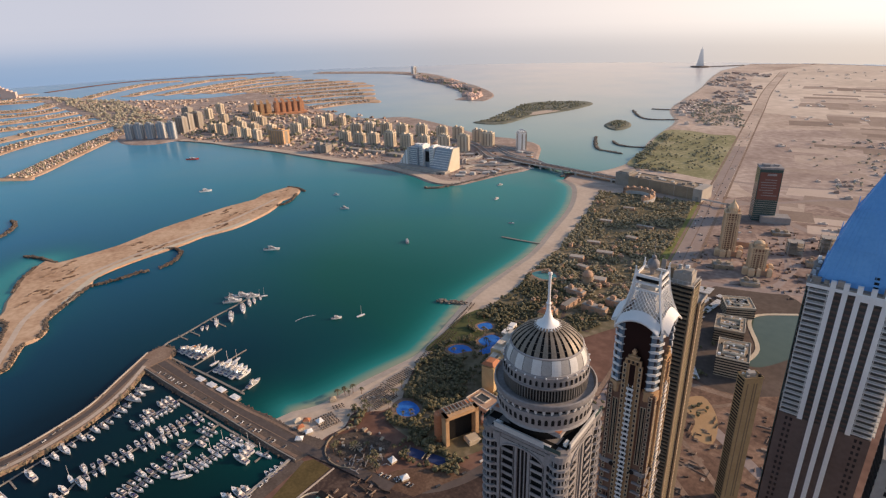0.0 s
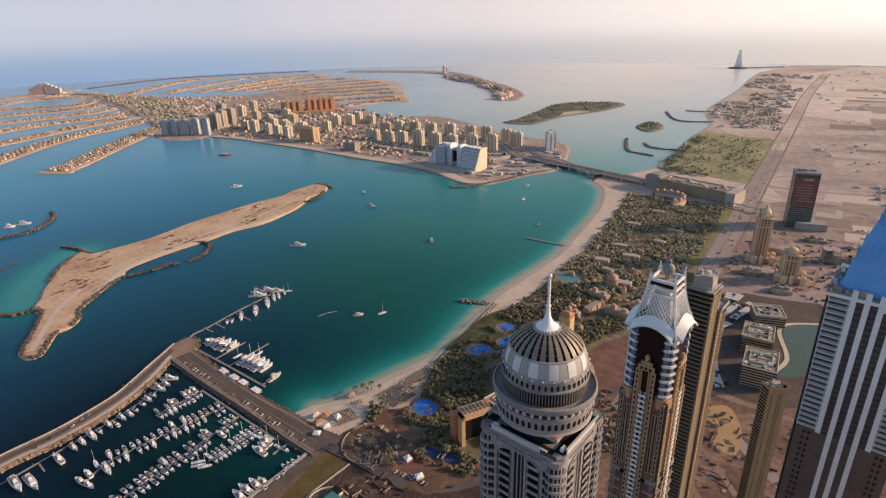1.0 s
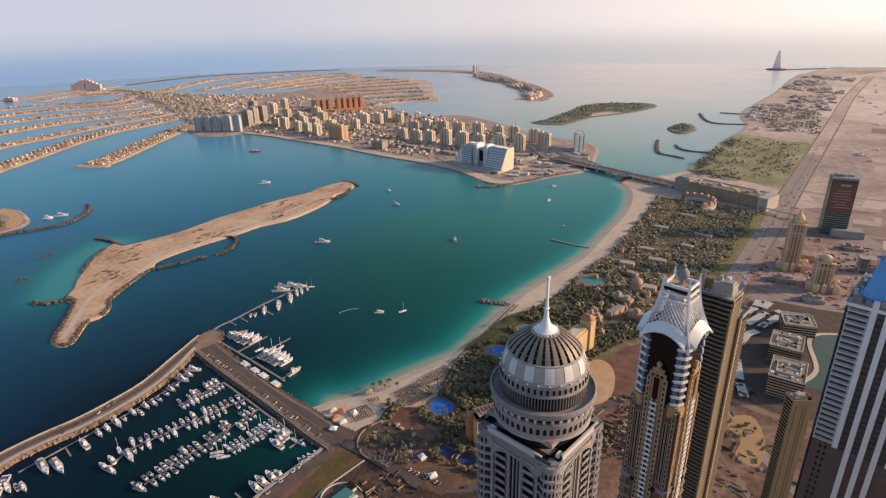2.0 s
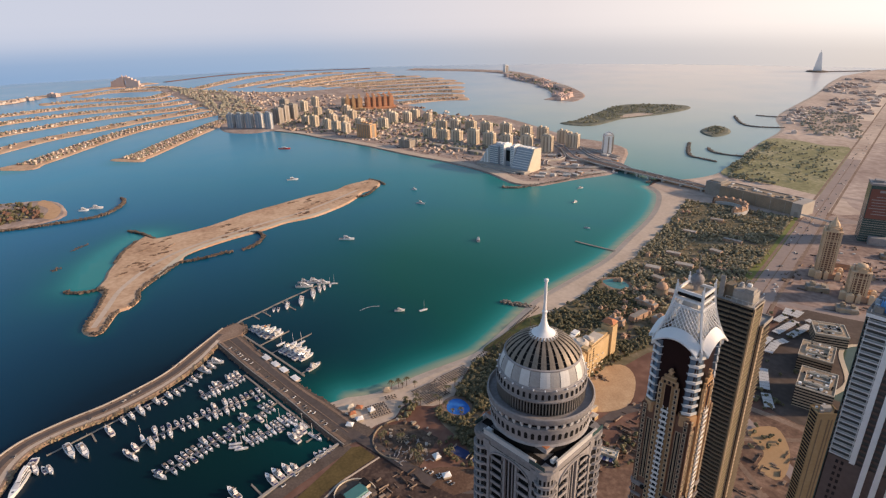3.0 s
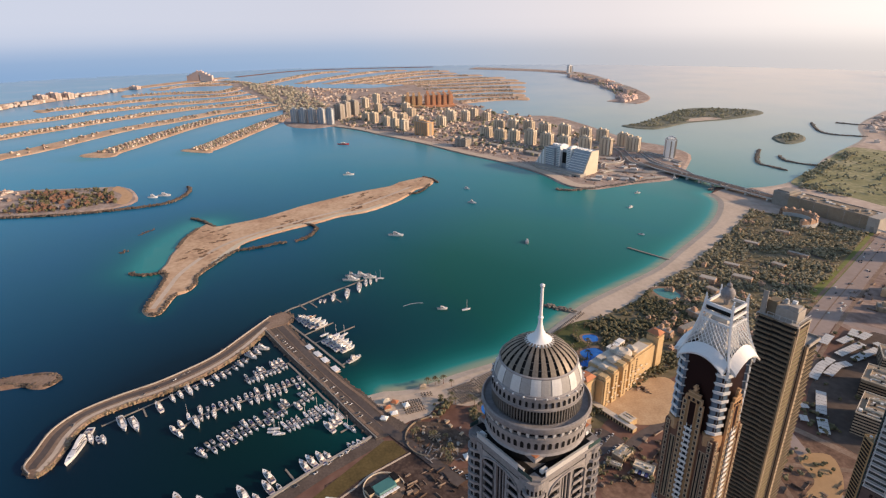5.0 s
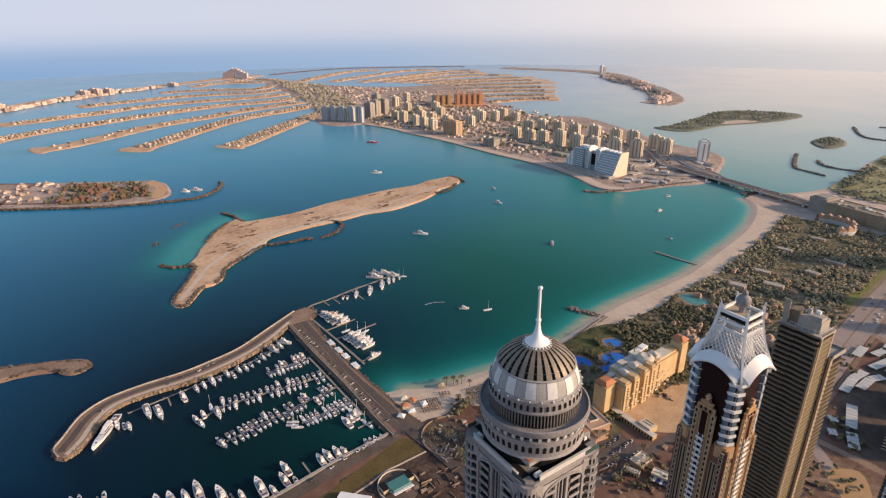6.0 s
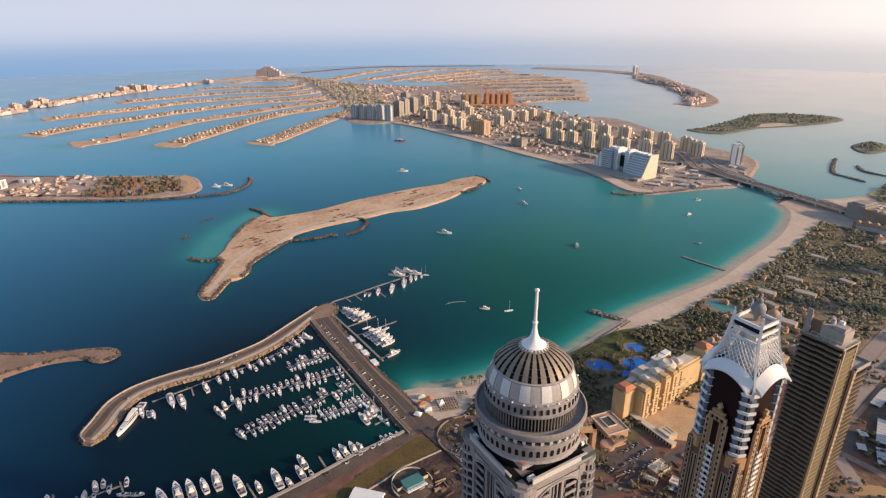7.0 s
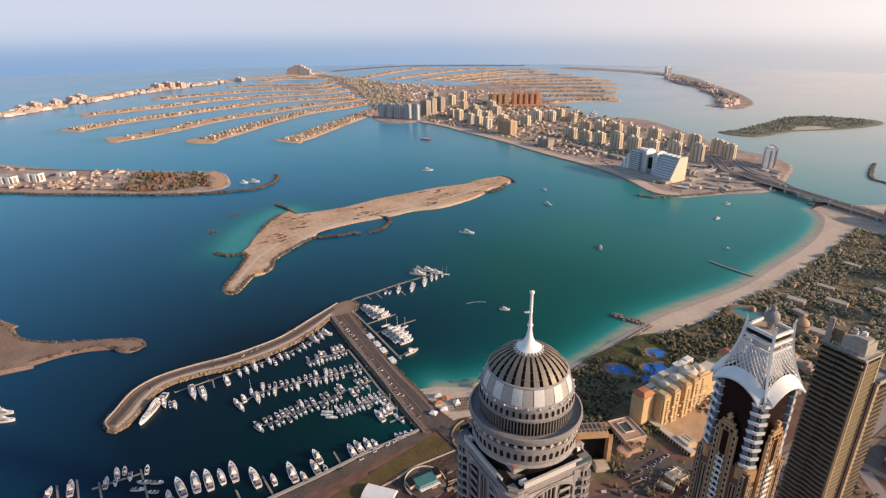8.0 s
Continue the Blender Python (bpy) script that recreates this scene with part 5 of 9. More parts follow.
# This rock is lightened so that its colour carries haze
rocks("bay_rocks", [[(-1108, 850), (-1112, 800), (-1134, 772)], [(-1106, 1075), (-1108, 981), (-1104, 905), (-1106, 850)], [(-620, 440), (-604, 452), (-588, 466)], [(-1259, 1572), (-1142, 1434), (-1084, 1426), (-1042, 1425)], [(-1173, 1553), (-1111, 1516), (-1032, 1550)],
                    [(-1523, 2134), (-1362, 1987), (-1257, 2053)], [(-1483, 2216), (-1390, 2261), (-1300, 2325)], [(-980, 1100), (-990, 1130), (-960, 1180)]], 2.2, 2.6, 1.3, "rock groynes and reefs along the bay", spread=2.0, seed=5, material=surface("hazed_rock", [(0.14, 0.115, 0.095), (0.22, 0.185, 0.155), (0.32, 0.27, 0.23)], 0.09, 0.95, fine=6, spread=0.2))
rocks("reef_rocks", [[(-1187, -144), (-1200, -134), (-1214, -123)], [(-1096, -168), (-1108, -158)]], 1.0, 2.0, 0.5, "dark reef rocks just breaking the water", spread=2.5, seed=15)
rocks("outer_rocks", [[(-793, -402), (-751, -366), (-729, -345), (-712, -301), (-702, -230), (-690, -190), (-672, -192), (-677, -214), (-688, -234), (-684, -270), (-670, -309), (-655, -345)]], 1.3, 2.2, 1.6, "dark boulders along the outer breakwater", seed=6)

# quay with lawn, pool house and tents at the marina's corner
QUAY = [(-444, 136), (-422, 77), (-399, 28), (-383, -11), (-290, -195), (-145, -530)]
structure("quay_edge", Geo().ribbon(QUAY, 3.0, 2.5, -0.5), CONCRETE, "concrete quay edge of the marina", "quay")
structure("quay_walk", Geo().ribbon([(x + 9, y + 4) for x, y in QUAY], 13.0, 2.08), PAVING, "paved promenade behind the quay", "pavement")
structure("quay_lawn", Geo().sheet([(-431, 141), (-428, 150), (-407, 157), (-399, 132), (-388, 103), (-373, 76), (-340, 6), (-352, 0), (-386, 66)][::-1], 2.12), surface("dry_lawn", [(0.065, 0.047, 0.016), (0.105, 0.074, 0.025), (0.15, 0.105, 0.04)], 0.05, 0.95, spread=0.18), "dry olive lawn behind the quay", "lawn")
structure("quay_path", Geo().ribbon(curve_through([(-405, 160), (-397, 134), (-391, 115), (-382, 101), (-371, 78), (-338, 8)], steps=5), 1.8, 2.3, 2.0), SAND, "pale kerbed path round the lawn", "path")
structure("shore_road", Geo().ribbon(curve_through([(-440, 160), (-400, 172), (-360, 190), (-330, 215), (-318, 260), (-322, 330), (-345, 400), (-330, 470), (-296, 520), (-359, 620), (-447, 779)], steps=5), 11, 2.10), ASPHALT, "dark shore road past the hotels", "road")


def pool_house(x, y, turn):
    t = thing("pool_house", "low round pool house with a teal roof and pale terrace walls", "building", x, y, 2.0, turn)
    part("terrace", Geo().lathe([(17, 0), (17, 0.9), (0.1, 0.9)], 20), PAVING, t, "dark paved terrace")
    part("terrace_wall", Geo().lathe([(17.6, 0), (17.6, 1.9), (17.0, 1.9), (17.0, 0)], 24, 0, 0, -20, 200), SANDSTONE, t, "pale curved terrace wall")
    part("roof", Geo().prism([(-9, -6), (9, -6), (11, 0), (9, 6), (-9, 6), (-11, 0)], 3.2, 4.4, [(-8, -5), (8, -5), (9.8, 0), (8, 5), (-8, 5), (-9.8, 0)]), surface("teal_roof", [(0.05, 0.17, 0.17), (0.08, 0.23, 0.225)], 0.2, 0.5), t, "teal metal roof")
    part("hall", Geo().prism([(-8.5, -5.5), (8.5, -5.5), (10.3, 0), (8.5, 5.5), (-8.5, 5.5), (-10.3, 0)], 0.9, 3.2), SANDSTONE, t)
    for sx in (-1, 1):
        part("side_wing", Geo().box(sx * 12.5, 3, 0.9, 5, 8, 3.4), SANDSTONE, t)
        part("wing_roof", Geo().box(sx * 12.5, 3, 4.3, 5.6, 8.6, 0.5), DARK, t)
    for i in range(6):
        part("awning", Geo().prism([(-1.6, 0), (1.6, 0), (1.2, 2.4), (-1.2, 2.4)], 2.6, 3.1), WHITE, t).matrix_basis = pose(-8 + 3.2 * i, -9, 0.6)
    return t


pool_house(-370, 124, 108).scale = (1.05, 1.15, 1.1)


def tent(x, y, turn, l, w, h, label="long white tent canopy", group=""):
    t = thing("tent", label, "tent", x, y, 2.0, turn, group)
    g, n = Geo(), 8
    pr = [(-w / 2 * math.cos(math.pi * i / n), h * (0.35 + 0.65 * math.sin(math.pi * i / n))) for i in range(n + 1)]
    v = [(-l / 2, a, b) for a, b in pr] + [(l / 2, a, b) for a, b in pr]
    g.add(v, [(i, i + 1, n + 2 + i, n + 1 + i) for i in range(n)] + [tuple(range(n, -1, -1)), tuple(range(n + 1, 2 * n + 2))])
    g.smooth = True
    part("canopy", g, WHITE, t)
    for sx in (-1, 1):
        part("side_wall", Geo().box(0, sx * w / 2 * 0.97, 0, l, 0.2, h * 0.36), WHITE, t)
    return t


tent(-364, 82, 60, 28, 18, 5, "broad white marquee beside the quay")


def car_shade(x0, y0, x1, y1, w=10.0):
    """A long flat canopy on posts from one end to the other."""
    l, a = math.hypot(x1 - x0, y1 - y0), math.degrees(math.atan2(y1 - y0, x1 - x0))
    l = max(l, 8.0)
    t = thing("carport", "long white carport with a ribbed roof on a dark plot", "carport", (x0 + x1) / 2, (y0 + y1) / 2, 2.1, a, "white carports")
    n = max(2, int(l / 6))
    for i in range(n):
        part("roof_panel", Geo().prism([(-l / 2 + l * i / n, -w / 2), (-l / 2 + l * (i + 0.94) / n, -w / 2), (-l / 2 + l * (i + 0.94) / n, w / 2), (-l / 2 + l * i / n, w / 2)], 2.9, 3.0, [(-l / 2 + l * (i + 0.3) / n, -w * 0.49), (-l / 2 + l * (i + 0.64) / n, -w * 0.49), (-l / 2 + l * (i + 0.64) / n, w * 0.49), (-l / 2 + l * (i + 0.3) / n, w * 0.49)]), PALE_STONE, t)
    for sx in (-0.45, 0.45):
        for sy in (-0.3, 0.3):
            part("post", Geo().box(sx * l, sy * w, 0, 0.25, 0.25, 2.9), PALE_STONE, t)
    return t


for ends in ((-367, 695, -373, 747), (-353, 703, -357, 752), (-386, 724, -389, 748), (-391, 753, -399, 773), (-382, 756, -387, 779), (-364, 758, -363, 768), (-344, 622, -358, 654), (-358, 654, -364, 680), (-342, 644, -351, 672), (-351, 672, -349, 690), (-323, 608, -296, 573), (-291, 567, -273, 548), (-315, 566, -311, 573), (-300, 548, -296, 553), (-392, 702, -403, 730)):
    car_shade(*ends)


# ---- boats ----
def hull_geo(l, w, h):
    """A hull with its bow towards +x; its waterline at z 0."""
    g = Geo()
    st = [(-0.5, 0.84), (-0.25, 1.0), (0.05, 1.0), (0.25, 0.82), (0.4, 0.45), (0.5, 0.03)]
    rows = []
    for u, k in st:
        sheer = 1.0 + 0.45 * max(0, u) * 2
        rows.append([(u * l * 0.93, -w / 2 * k * 0.7, -0.4), (u * l, -w / 2 * k, h * sheer), (u * l, w / 2 * k, h * sheer), (u * l * 0.93, w / 2 * k * 0.7, -0.4)])
    v = [p for r in rows for p in r]
    f = []
    for i in range(len(st) - 1):
        a, b = 4 * i, 4 * i + 4
        f += [(a, b, b + 1, a + 1), (a + 1, b + 1, b + 2, a + 2), (a + 2, b + 2, b + 3, a + 3)]
    f += [(0, 1, 2, 3), tuple(4 * (len(st) - 1) + i for i in (3, 2, 1, 0))]
    return g.add(v, f)


def wedge(l, w, h, x, z, rake=0.35):
    a, b = x - l / 2, x + l / 2
    return Geo().prism([(a, -w / 2), (b, -w / 2 * 0.8), (b, w / 2 * 0.8), (a, w / 2)], z, z + h, [(a + h * 0.15, -w * 0.42), (b - l * rake, -w * 0.38), (b - l * rake, w * 0.38), (a + h * 0.15, w * 0.42)])


RED = surface("red_hull", [(0.60, 0.05, 0.04), (0.70, 0.07, 0.05)], 0.3, 0.4)
ORANGE = surface("orange_canvas", [(0.62, 0.20, 0.04), (0.72, 0.28, 0.07)], 0.3, 0.6)
NAVY = surface("navy_canvas", [(0.03, 0.04, 0.12), (0.05, 0.06, 0.18)], 0.3, 0.7)


def motor_boat(name, label, l, w, h, decks=1, colour=HULL, canvas=None, flybridge=False):
    t = thing(name, label, "boat", 0, 0, 0, 0)
    hull = part("hull", hull_geo(l, w, h), colour, t)
    part("deck", Geo().prism([(-l * 0.47, -w * 0.38), (-l * 0.12, -w * 0.44), (-l * 0.12, w * 0.44), (-l * 0.47, w * 0.38)], h, h + 0.12), DECK, hull, "tan cockpit deck")
    part("cockpit_seat", Geo().box(-l * 0.42, 0, h + 0.1, l * 0.05, w * 0.6, 0.5).box(-l * 0.24, w * 0.22, h + 0.1, l * 0.14, w * 0.14, 0.5), NAVY, hull, "dark cockpit seats")
    cabin = part("cabin", wedge(l * 0.52, w * 0.72, h * 0.62, l * 0.08, h), HULL, t)
    part("windscreen", wedge(l * 0.30, w * 0.60, h * 0.40, l * 0.05, h * 1.42), GLASS, cabin, "dark raked windscreen")
    part("side_window", wedge(l * 0.40, w * 0.755, h * 0.30, l * 0.07, h * 1.16), GLASS, cabin, "dark band of side windows")
    for i in range(1, decks):
        up = part("upper_deck", wedge(l * (0.46 - 0.10 * i), w * (0.66 - 0.1 * i), h * 0.5, -l * 0.03 * i, h * (1.30 + 0.55 * i)), HULL, t)
        part("deck_window", wedge(l * (0.40 - 0.10 * i), w * (0.675 - 0.1 * i), h * 0.22, -l * 0.03 * i, h * (1.42 + 0.55 * i)), GLASS, up)
    part("foredeck_hatch", Geo().box(l * 0.36, 0, h * 1.28, l * 0.07, w * 0.22, 0.12), GLASS, hull, "dark foredeck hatch")
    if flybridge:
        z = h * (1.30 + 0.55 * (decks - 1)) + h * 0.5
        part("flybridge_seat", Geo().box(-l * 0.06, 0, z, l * 0.10, w * 0.34, 0.5).box(l * 0.03, 0, z, l * 0.02, w * 0.30, 0.8), DECK, t, "tan flybridge seats")
        part("radar_arch", Geo().bar((-l * 0.12, -w * 0.26, z - 0.2), (-l * 0.14, -w * 0.22, z + 1.5), 0.22).bar((-l * 0.12, w * 0.26, z - 0.2), (-l * 0.14, w * 0.22, z + 1.5), 0.22).bar((-l * 0.14, -w * 0.24, z + 1.5), (-l * 0.14, w * 0.24, z + 1.5), 0.3), HULL, t)
    if canvas:
        part("awning", Geo().box(-l * 0.22, 0, h * 1.9, l * 0.26, w * 0.7, 0.15), canvas, t)
    return t


def sail_boat(name, label, l, w):
    t = thing(name, label, "sailing boat", 0, 0, 0, 0)
    part("hull", hull_geo(l, w, 1.1), HULL, t)
    part("cabin", wedge(l * 0.4, w * 0.5, 0.6, 0, 1.1), HULL, t)
    part("mast", Geo().bar((l * 0.08, 0, 1.1), (l * 0.08, 0, l * 1.25), 0.22), HULL, t)
    part("boom", Geo().bar((l * 0.08, 0, 2.6), (-l * 0.32, 0, 2.5), 0.35), NAVY, t, "furled sail on the boom")
    return t


BOATS = [motor_boat("motor_boat", "small white motor boat at its berth", 9.5, 3.5, 1.3),
         motor_boat("motor_boat", "white cabin cruiser with tan cockpit", 12.0, 4.2, 1.6),
         motor_boat("motor_boat", "white motor boat with an awning", 11.0, 3.9, 1.5, canvas=DECK),
         motor_boat("motor_yacht", "white flybridge motor yacht at its berth", 15.0, 5.0, 2.0, 2, flybridge=True),
         sail_boat("sailing_boat", "white sailing boat with a furled sail", 13.0, 3.7),
         motor_boat("motor_yacht", "large white motor yacht with two decks", 21.0, 6.2, 2.4, 3, flybridge=True),
         motor_boat("motor_boat", "white boat with a navy awning", 11.0, 3.9, 1.5, canvas=NAVY),
         motor_boat("motor_yacht", "big white motor yacht moored stern to", 28.0, 7.6, 2.8, 3, flybridge=True)]
model_used = [False] * len(BOATS)


def berth(i, x, y, heading, group="boats in the marina"):
    m = pose(x, y, 0.0, 0, 0, heading)
    if not model_used[i]:
        model_used[i] = True
        BOATS[i].matrix_basis = m
        return tagged(BOATS[i], group=group)
    return tagged(copy_thing(BOATS[i], m), group=group)


def pontoon(line, w, label="weathered grey floating pontoon deck", name="pontoon"):
    t = thing(name, label, "pontoon", 0, 0, 0)
    part("deck", Geo().ribbon(line, w, 0.75, -0.2), PONTOON, t)
    a, b = Vector(line[0][:2]), Vector(line[-1][:2])
    n = max(2, int((b - a).length / 18))
    for i in range(n + 1):
        p = a.lerp(b, i / n)
        part("pile", Geo().lathe([(0.22, -0.5), (0.22, 2.4), (0.02, 2.6)], 6, p.x + w * 0.6, p.y), PONTOON, t)
    return t


rng = random.Random(11)


def boat_row(a, b, kinds, gap, sides=(-1, 1), fill=0.9, off=7.0, start=6.0):
    a, b = Vector(a), Vector(b)
    d = (b - a).normalized()
    h = math.degrees(math.atan2(d.y, d.x))
    pontoon([tuple(a), tuple(b)], 2.0)
    for s in sides:
        u = start
        while u < (b - a).length:
            if rng.random() < fill:
                k = rng.choice(kinds)
                p = a + d * u + Vector((-d.y, d.x)) * s * (off + rng.uniform(-0.7, 0.7) + (1.5 if k in (3, 5) else 0))
                berth(k, p.x, p.y, h + 90 * s + (180 if rng.random() < 0.2 else 0) + rng.uniform(-4, 4))
            u += gap * rng.uniform(0.9, 1.25)


SMALL = (0, 1, 1, 2, 2, 0, 6, 3)
boat_row((-612, 70), (-594, 18), (1, 2, 0, 6, 3), 5.0, off=6.4)
boat_row((-567, 85), (-545, -33), SMALL, 5.9, off=6.4, fill=0.85)
pontoon([(-545, -33), (-525, -54)], 2.0)
for i, x, y, hd in ((3, -536, -49, 200), (3, -530, -56, 205), (3, -520, -50, 30), (4, -548, -42, 190), (5, -533, -34, 15)):
    berth(i, x, y, hd)
boat_row((-541, 94), (-485, -24), SMALL, 5.9, off=6.4, fill=0.85)
for i, x, y, hd in ((6, -489, -31, 230), (3, -480, -28, 40)):
    berth(i, x, y, hd)
boat_row((-508, 106), (-489, 50), (0, 1, 4, 0), 4.6, off=5.6)
for i, x, y, hd in ((4, -493, 41, 72), (4, -488, 40, 70), (4, -483, 45, 74)):
    berth(i, x, y, hd)
pontoon([(-470, 126), (-462, 104)], 1.8)
for i, x, y, hd in ((4, -488, 108, 200), (5, -484, 103, 200), (3, -479, 99, 200), (5, -473, 94, 202), (4, -468, 112, 20), (1, -461, 116, 20)):
    berth(i, x, y, hd)
pontoon([(-612, 70), (-567, 85), (-523, 99), (-507, 105), (-482, 113)], 2.2)
# along the breakwater's inner side
for i, x, y, hd in ((5, -554, -135, 20), (1, -549, -127, 200), (3, -546, -122, 22), (7, -566, -107, 18), (7, -560, -95, 20), (5, -582, -73, 200), (3, -593, -60, 22), (3, -597, -52, 22), (5, -602, -43, 20), (1, -606, -36, 22), (3, -612, -27, 24), (1, -608, -20, 200), (3, -617, -14, 26), (3, -618, -6, 26), (1, -623, 0, 28), (1, -630, 8, 30), (3, -636, 14, 32), (1, -642, 20, 30), (5, -650, 28, 36), (3, -656, 36, 36), (5, -664, 42, 60)):
    berth(i, x + 6, y + 1, hd)
pontoon([(-650, 40), (-612, -22), (-590, -72), (-566, -126)], 1.6)
pontoon([(-580, -88), (-566, -84)], 1.6)
# quay side: longer yachts, bows out
for x, y, hd, i in ((-413, -91, -155, 7), (-417, -79, -162, 7), (-417, -68, -161, 7), (-419, -57, -160, 5), (-423, -47, -163, 7), (-411, -27, -159, 7), (-405, -10, -162, 3), (-405, -99, -161, 3), (-410, 6, -162, 7), (-402, 17, -157, 3), (-412, 27, -159, 5), (-426, 29, -158, 5),
                    (-408, 37, -161, 1), (-426, 62, -162, 5), (-430, 69, -158, 5), (-431, 78, -164, 5), (-431, 85, -160, 3), (-429, 103, -160, 0), (-437, 108, -162, 1), (-437, 113, -164, 1), (-438, 118, -162, 1), (-440, 124, -167, 0), (-432, -204, -178, 3), (-434, -187, -164, 5), (-434, -158, -171, 3), (-445, -152, -161, 3), (-447, -146, -165, 1), (-444, -126, -171, 1),
                    (-438, -139, 10, 1), (-433, -150, 10, 0), (-428, -125, -100, 1), (-420, -128, 80, 1), (-414, -114, -100, 0), (-425, -113, 80, 1), (-400, -128, 5, 3), (-395, -140, 5, 3), (-404, -150, 5, 1)):
    berth(i, x, y, hd)
for line in ([(-430, -168), (-441, -130)], [(-446, -132), (-408, -117), (-372, -104)], [(-441, -201), (-405, -186)], [(-445, -186), (-405, -170)], [(-437, -165), (-400, -150)], [(-405, -96), (-370, -86)], [(-400, -42), (-378, -33)], [(-412, -20), (-384, -8)], [(-430, 45), (-404, 54)]):
    pontoon(line, 1.7)
# jetties on the bay side
pontoon(curve_through([(-735, 72), (-753, 88), (-763, 112), (-787, 158), (-799, 187), (-812, 214)], steps=3), 2.6, "narrow jetty reaching out into the bay", "jetty")
for x, y, hd, i in ((-760, 142, -20, 1), (-762, 136, -20, 1), (-764, 156, -18, 5), (-768, 178, -18, 7), (-782, 200, -15, 7), (-795, 214, -15, 5), (-797, 222, -15, 3), (-802, 233, -15, 4), (-806, 240, 70, 4), (-818, 196, 68, 7), (-826, 214, 70, 7), (-833, 200, 68, 5), (-815, 226, 70, 5)):
    berth(i, x, y, hd, "boats at the bay jetties")
for a, b in (((-763, 105), (-745, 112)), ((-767, 120), (-746, 128)), ((-783, 152), (-748, 164))):
    pontoon([a, b], 1.6)
pontoon([(-716, 82), (-643, 109), (-577, 132)], 2.6, "long jetty beside the pier", "jetty")
for a, b in (((-672, 99), (-691, 141)), ((-646, 109), (-669, 166)), ((-582, 129), (-594, 157))):
    pontoon([a, b], 1.8)
for x, y, i in ((-722, 101, 3), (-715, 106, 5), (-708, 110, 5), (-701, 115, 7), (-692, 120, 7), (-686, 124, 5), (-662, 124, 4), (-656, 138, 4), (-646, 130, 7), (-638, 134, 7), (-630, 138, 7), (-621, 141, 7), (-614, 145, 5), (-652, 148, 4), (-588, 147, 5)):
    berth(i, x, y, 113 + rng.uniform(-4, 4), "boats at the bay jetties")


def pavilion(x, y, turn):
    t = thing("pier_pavilion", "flat-roofed white pavilion beside the jetty", "pavilion", x, y, 0.6, turn, "pier pavilions")
    part("floor", Geo().box(0, 0, 0, 13, 8, 0.4), PONTOON, t)
    part("walls", Geo().box(0, 0, 0.4, 10, 5.5, 2.4), DECK, t)
    part("roof", Geo().box(0, 0, 2.8, 12, 7.2, 0.4).box(0, 0, 3.2, 6, 3, 0.3), HULL, t)
    return t


for x, y in ((-634, 100), (-614, 107), (-597, 113), (-573, 121)):
    pavilion(x, y, 18)
special = motor_boat("ferry", "red-hulled work boat with a white wheelhouse", 40, 9, 3.2, 2, RED)
special.matrix_basis = pose(-1885, 411, 0, 0, 0, 60)
t = motor_boat("dive_boat", "wooden boat with an orange awning", 13, 4.2, 1.7, 1, DECK, ORANGE)
t.matrix_basis = pose(-717, 117, 0, 0, 0, 118)
big = motor_boat("super_yacht", "long sleek white super yacht", 54, 9.0, 3.0, 3)
big.matrix_basis = pose(-538, -142, 0, 0, 0, -16)
t = motor_boat("super_yacht", "large white yacht under way in the bay", 30, 6.8, 2.8, 3, WHITE)
t.matrix_basis = pose(-985, 322, 0, 0, 0, 60)
t = motor_boat("super_yacht", "white yacht at anchor", 30, 7.2, 2.8, 3, WHITE)
t.matrix_basis = pose(-1480, 339, 0, 0, 0, 75)
for x, y, hd, i in ((-1227, 577, 30, 3), (-1117, 542, 40, 5), (-948, 846, 100, 3), (-854, 537, 150, 5), (-670, 296, 70, 3), (-655, 327, 90, 4), (-803, 757, 30, 1), (-566, -297, 85, 5), (-552, -290, 85, 5), (-578, -312, 85, 3), (-1030, 930, 80, 3), (-1120, 1055, 70, 5), (-1095, 1098, 70, 5)):
    berth(i, x, y, hd, "boats in the bay")
stuff("wake_foam", Geo().ribbon(curve_through([(-700, 246), (-703, 258), (-702, 268), (-699, 276)], steps=5), 0.8, 0.06), HULL, "thin white wake of a boat", "wake")

# ---- bay piers ----
for line in ([(-758, 690), (-724, 703), (-686, 720)],):
    t = thing("bathing_pier", "narrow dark pier across the beach", "pier", 0, 0, 0)
    part("deck", Geo().ribbon(line, 3.6, 1.6, 1.0), PONTOON, t)
    for i in range(8):
        p = Vector(line[0]).lerp(Vector(line[2]), i / 7)
        part("post", Geo().box(p.x, p.y, -1, 0.8, 0.8, 2.2), PONTOON, t)


# ---- gardens, roads and plots ----
structure("desert_plain", Geo().sheet(curve_through([(-700, 1300), (-1000, 1940), (-1400, 2600), (-1900, 3900), (-1900, 4700), (1000, 4950), (3400, 3500), (2200, 1500), (300, 1000), (-300, 1060), (-480, 1230)], True, 3)[::-1], 2.06), DESERT, "pale dusty plain with plots inland", "ground")
structure("far_plain", Geo().sheet([(-1240, 2420), (-1880, 3900), (-1890, 4800), (1000, 5070), (3590, 3595), (2200, 2600), (600, 2450)][::-1], 2.09), FAR_PLAIN, "desert plain towards the horizon, paled by painted haze", "ground")
MID_PLAIN = surface("mauve_plain", [(0.28, 0.205, 0.178), (0.39, 0.30, 0.26), (0.56, 0.45, 0.385)], 0.006, 0.95, fine=9, spread=0.15)
structure("mid_plain", Geo().sheet(curve_through([(-680, 1390), (-870, 1850), (-930, 2080), (-600, 2260), (-100, 2050), (500, 2150), (1100, 1700), (300, 1010), (-300, 1060), (-480, 1230)], True, 4)[::-1], 2.072), MID_PLAIN, "mauve-brown plain with works inland of the highway", "ground")
